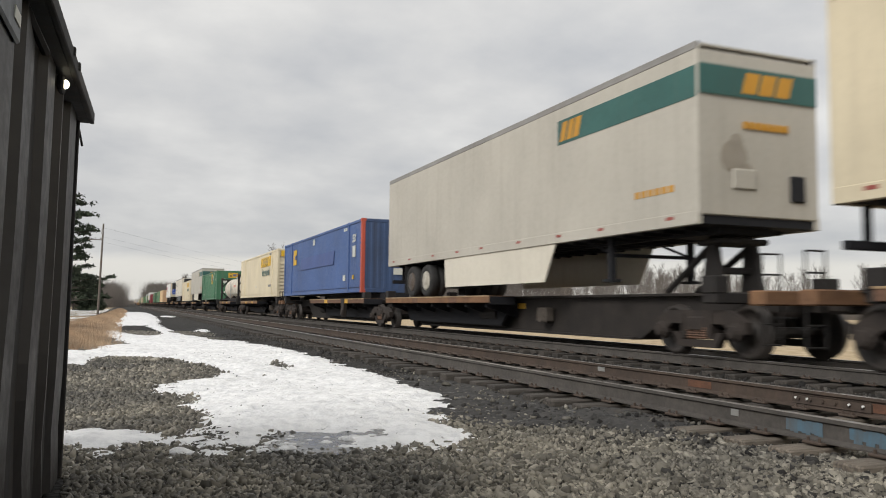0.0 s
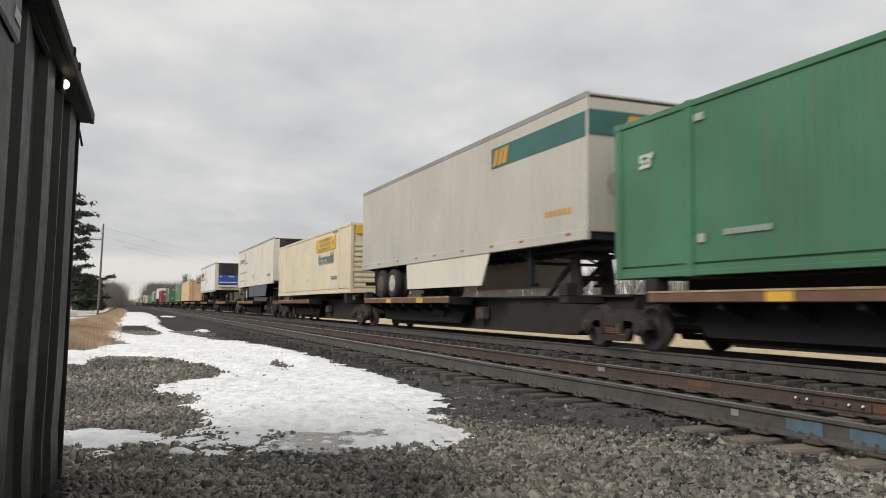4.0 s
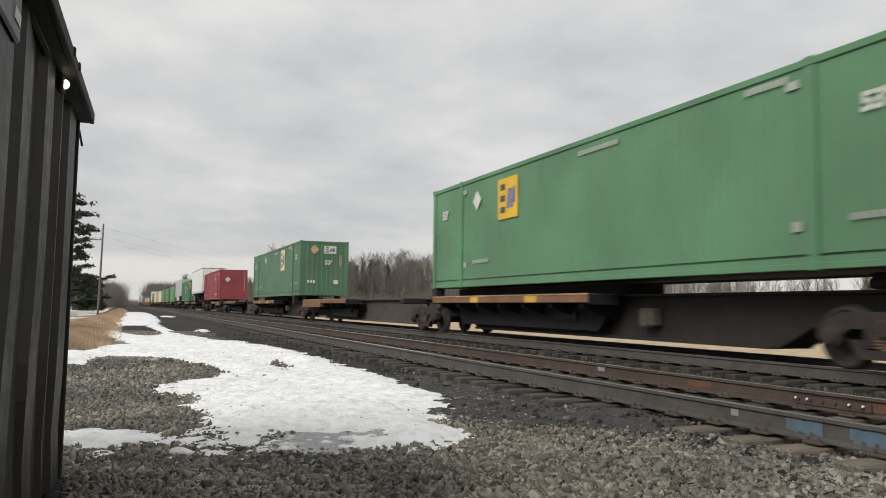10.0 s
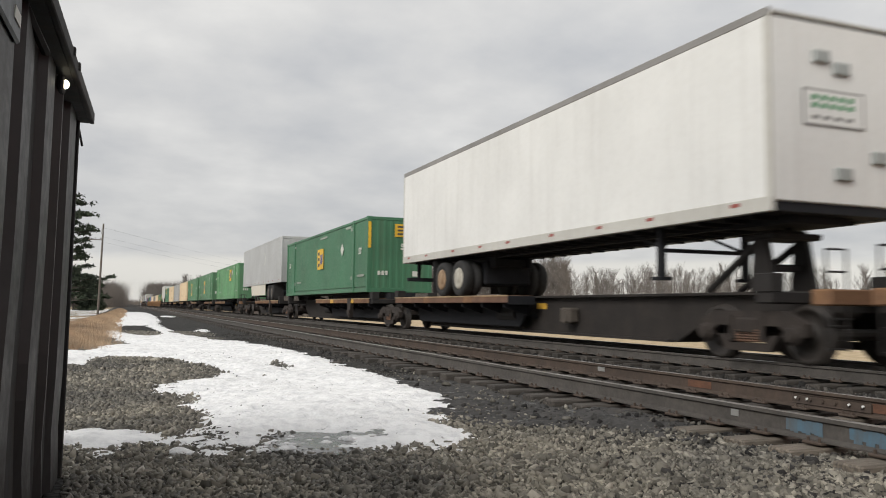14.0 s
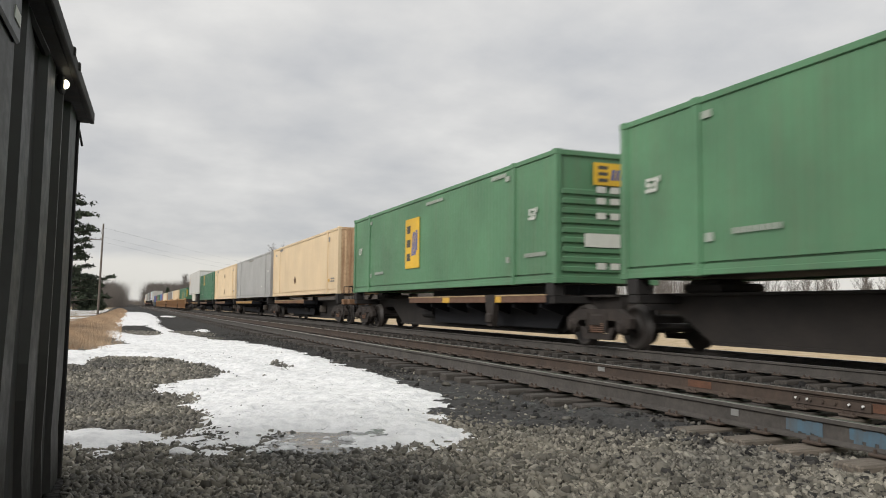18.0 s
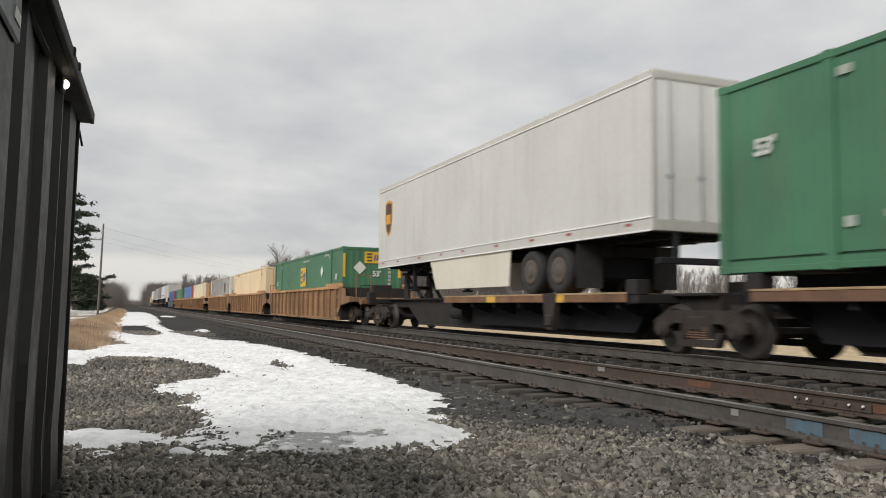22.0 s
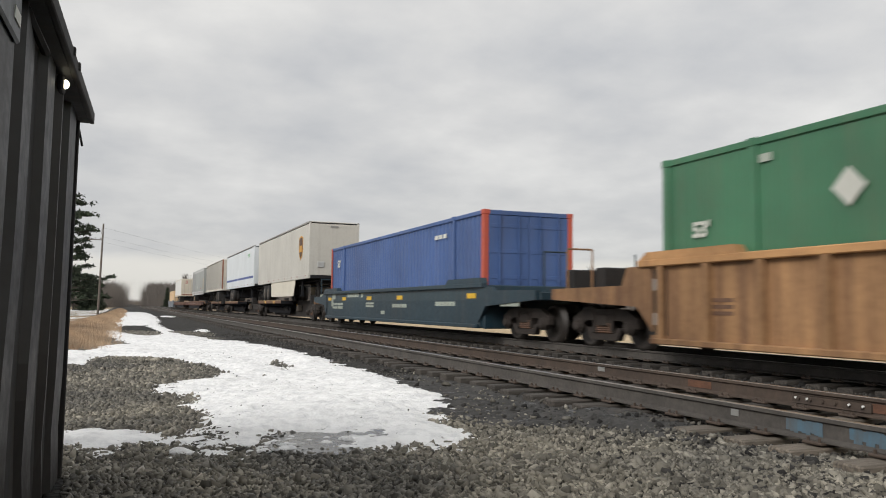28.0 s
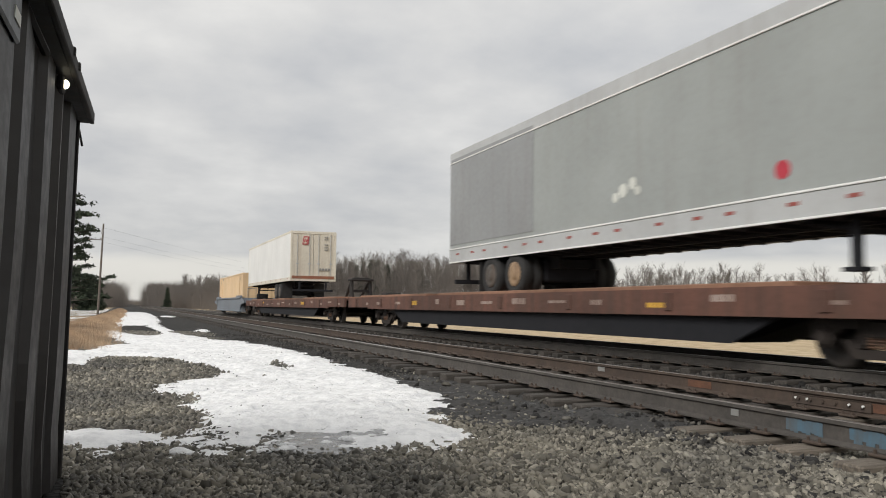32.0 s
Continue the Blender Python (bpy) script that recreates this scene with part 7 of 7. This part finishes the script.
def brush(name, spots, seed, label):
    """Thicket of thin upright shoots, joined."""
    r = np.random.RandomState(seed)
    V, F = [], []
    n = 0
    for x, y, w, h, count in spots:
        count = int(count * 1.7)
        bx, by = x + r.normal(0, w, count), y + r.normal(0, w, count)
        hh = h * r.uniform(0.4, 1.0, count)
        lx, ly = r.normal(0, 0.24, count) * hh, r.normal(0, 0.24, count) * hh
        wd = r.uniform(0.008, 0.022, count) * (1 + h / 6)
        z = ground_z(bx, by)
        a = np.stack([bx - wd, by, z], -1)
        b = np.stack([bx + wd, by, z], -1)
        c = np.stack([bx + lx, by + ly, z + hh], -1)
        V.append(np.stack([a, b, c], 1).reshape(-1, 3))
        F.append(np.arange(count * 3).reshape(-1, 3) + n)
        n += count * 3
    return tagged(new(name, big_mesh(name, np.concatenate(V), np.concatenate(F), M["twig"])), label, "brush", kind="stuff")


spots = []
for i in range(620):
    px = rnd.uniform(460, 1600)
    d = rnd.uniform(118, 185) if px < 1010 else rnd.uniform(175, 240)
    spots.append((*bearing(px, d), 2.2, tree_height(px, d) * (rnd.uniform(0.35, 0.8) if px < 1000 else rnd.uniform(0.15, 0.48) if px < 1330 else rnd.uniform(0.12, 0.36)), 110))
for i in range(320):
    s = 150 * (4 ** rnd.random())
    spots.append((rnd.uniform(26, 52), s, 2.0, 0.034 * s * rnd.uniform(0.6, 1.1), 120))
for i in range(200):
    d = rnd.uniform(320, 520)
    spots.append((rnd.uniform(12, 26), d, 1.6, 0.030 * d * rnd.uniform(0.5, 1.15), 110))
for i in range(200):
    d = rnd.uniform(280, 480)
    spots.append((rnd.uniform(-0.055, -0.006) * d, d, 1.4, 0.030 * d * rnd.uniform(0.5, 1.15), 110))
for i in range(160):
    spots.append((rnd.uniform(-60, 90), rnd.uniform(1500, 1800), 6, rnd.uniform(10, 15), 60))
brush("undergrowth", spots, 8, "grey leafless undergrowth below the trees")


def conifer(x, y, h, seed, pine=False):
    """Evergreen: tapered trunk, tiers of limbs, clumps of needles."""
    r = random.Random(seed)
    t = thing("pine_tree" if pine else "spruce_tree", "tall dark pine with open layered limbs" if pine else "small dark evergreen in the leafless wood", "tree", "evergreens")
    t.matrix_basis = pose(x, y, float(ground_z(x, y)))
    part("trunk", Geo().cyl((0, 0, -0.1), (0, 0, h * 0.6), h * 0.016, h * 0.010, 8).cyl((0, 0, h * 0.6), (0.1, 0, h * 0.97), h * 0.010, 0.02, 8), M["bark_dark"], t)
    limbs, nee = Geo(), Geo()
    tiers = 12 if pine else 20
    for i in range(tiers):
        f = i / (tiers - 1)
        z = h * ((0.13 + 0.84 * f + r.uniform(-0.02, 0.02)) if pine else (0.06 + 0.9 * f))
        reach = h * ((0.25 * (1 - f) ** 0.6 + 0.05) * r.uniform(0.55, 1.3) if pine else (0.22 * (1 - f) + 0.03) * r.uniform(0.75, 1.15))
        for k in range(r.randint(4, 6) if pine else 7):
            az = r.uniform(0, 6.28)
            d = Vector((math.cos(az), math.sin(az), r.uniform(-0.05, 0.3) if pine else -0.2))
            ln = reach * r.uniform(0.6, 1.15)
            a, b = Vector((0, 0, z)), Vector((0, 0, z)) + d * ln
            limbs.cyl(a, b, 0.05 * (1.2 - f), 0.012, 4, False)
            pads = [a + (b - a) * r.uniform(0.4, 1.05) + Vector((r.gauss(0, 0.25), r.gauss(0, 0.25), r.uniform(0, 0.2))) for _ in range(4)]
            for q in range(int((64 if pine else 26) * max(0.4, ln / (h * 0.15)))):
                if pine:
                    p = r.choice(pads) + Vector((r.gauss(0, 0.24), r.gauss(0, 0.24), abs(r.gauss(0, 0.13))))
                else:
                    p = a + (b - a) * r.uniform(0.15, 1.05) + Vector((r.gauss(0, 0.22), r.gauss(0, 0.22), r.gauss(0.05, 0.15)))
                s = r.uniform(0.16, 0.34)
                for _ in range(3):
                    e1 = Vector((r.uniform(-1, 1), r.uniform(-1, 1), r.uniform(-0.6, 0.9))).normalized() * s
                    e2 = e1.orthogonal().normalized() * s * 0.32
                    n = len(nee.v)
                    nee.v += [tuple(p - e2), tuple(p + e1), tuple(p + e2)]
                    nee.f.append((n, n + 1, n + 2))
    part("limbs", limbs, M["bark_dark"], t)
    part("crown", nee, M["needle"], t)
    return t


conifer(-5.5, 92, 12.9, 1, True)
conifer(-8.2, 150, 7.0, 9, True)
for i, (x, y, h) in enumerate(((-5.6, 150, 6.2), (-4.6, 160, 5.6), (-6.6, 155, 6.6))):
    conifer(x, y, h, 40 + i)
for i, (px, d, h) in enumerate(((628, 152, 9.4), (642, 156, 10.4), (656, 150, 10.6), (668, 158, 10.8), (684, 155, 9.8), (742, 152, 8.8), (297, 300, 7.6), (520, 150, 6.0))):
    x, y = bearing(px, d)
    conifer(x, y, h, 20 + i)


def utility_pole():
    p = thing("utility_pole", "weathered wooden utility pole beside the line", "utility pole", at=pose(-2.36, 83, -0.25))
    part("shaft", Geo().cyl((0, 0, 0), (0.18, 0, 8.9), 0.115, 0.075, 10), M["pole"], p)
    part("crossarm", Geo().box(-1.1, 0.15, -0.04, 0.04, 7.3, 7.38, 0.01), M["pole"], p)
    for x in (-1.0, -0.5, 0.0):
        part("insulator", shared("insulator", lambda: Geo().lathe((0, 0, 7.42), (0, 0, 1), [(0, 0.03), (0.05, 0.06), (0.1, 0.05), (0.14, 0.02)], 8), "mark_grey"), None, p).location = (x, 0, 0)
    part("bracket", Geo().cyl((0.12, 0, 7.9), (0.14, 0, 8.4), 0.10, n=8), M["mark_grey"], p)


utility_pole()


def cable(z0, end, sag):
    g = Geo()
    a, b = Vector((-2.26, 83, z0)), Vector(end)
    pts = [a.lerp(b, i / 12) - Vector((0, 0, sag * 4 * (i / 12) * (1 - i / 12))) for i in range(13)]
    for p, q in zip(pts, pts[1:]):
        g.cyl(p, q, 0.006, n=4, caps=False)
    tagged(new("overhead_cable", g.mesh("overhead_cable", M["chassis"])), "thin dark overhead cable strung from the pole", "cable", "overhead cables")


for z0, end in ((7.4, (40, 200, 8.6)), (6.9, (40, 200, 7.8)), (8.3, (40, 200, 9.6))):
    cable(z0, end, 0.5)
far_pole = thing("utility_pole", "weathered wooden utility pole in the wood", "utility pole", at=pose(40, 200, -0.8))
part("shaft", Geo().cyl((0, 0, 0), (0, 0, 10.6), 0.13, 0.09, 10), M["pole"], far_pole)


def dead_grass(name, count, spots, seed, tall):
    """Dry grass blades in tufts, joined."""
    r = np.random.RandomState(seed)
    i = r.randint(0, len(spots), count)
    S = np.array(spots)[i]
    x, y = S[:, 0] + np.clip(r.normal(0, 0.5, count), -1.3, 1.3) * S[:, 2], S[:, 1] + r.uniform(-1, 1, count) * S[:, 3]
    h = tall * r.uniform(0.25, 1.0, count) * (0.8 + 0.35 * waves(x, y * 0.5, 1.6, 61)) * np.clip(1.25 - np.abs(x - S[:, 0]) / S[:, 2] * 0.7, 0.3, 1)
    w = r.uniform(0.0015, 0.003, count) * (1 + y / 30)
    z = ground_z(x, y) - 0.01
    az = r.uniform(0, 6.28, count)
    lean = r.uniform(0.1, 0.7, count) * h
    dx, dy = np.cos(az), np.sin(az)
    a = np.stack([x - w, y, z], -1)
    b = np.stack([x + w, y, z], -1)
    d = np.stack([x + dx * lean, y + dy * lean, z + h], -1)
    V = np.stack([a, b, d], 1).reshape(-1, 3)
    F = np.arange(count * 3).reshape(-1, 3)
    tagged(new(name, big_mesh(name, V, F, M["straw"])), "dry straw-coloured grass beside the gravel", "grass", kind="stuff")


dead_grass("dead_grass", 200000, [(-1.9, 23.5, 1.2, 3), (-1.9, 28, 1.4, 6), (-1.8, 36, 1.3, 8), (-1.5, 46, 1.05, 12), (-1.15, 62, 0.85, 14), (-0.85, 85, 0.8, 20), (-0.7, 120, 0.8, 25)], 3, 0.5)
dead_grass("field_grass", 26000, [(17, 40, 3, 30), (16.5, 75, 3, 25), (20, 30, 4, 20)], 4, 0.14)


def field_snow():
    """Thin snow streaks on the far field by the pole."""
    xs, ys = np.arange(-30, -2.4, 0.25), np.arange(40, 190, 0.6)
    X, Y = np.meshgrid(xs, ys, indexing="ij")
    D = 0.5 * waves(X * 0.35, Y, 0.35, 41) + 0.25 * waves(X, Y, 1.2, 42) + 0.02
    V = np.stack([X, Y, ground_z(X, Y) + 0.02 + 0.06 * np.clip(D, 0, 1)], -1).reshape(-1, 3)
    i, j = np.meshgrid(np.arange(len(xs) - 1), np.arange(len(ys) - 1), indexing="ij")
    a = (i * len(ys) + j).ravel()
    F = np.stack([a, a + len(ys), a + len(ys) + 1, a + 1], -1)
    F = F[D.ravel()[F].min(1) > 0]
    tagged(new("field_snow", big_mesh("field_snow", V, F, M["snow"], True)), "thin streaks of old snow on the field", "snow", kind="stuff")


field_snow()


# ---- what moves ----
def motions():
    """The train runs by, slowly gaining speed."""
    for ob, u in TRAIN:
        walk(ob, [(t, pose(MAIN_TRACK, u - travelled(t), RAIL)) for t in range(0, 33, 2)])


motions()
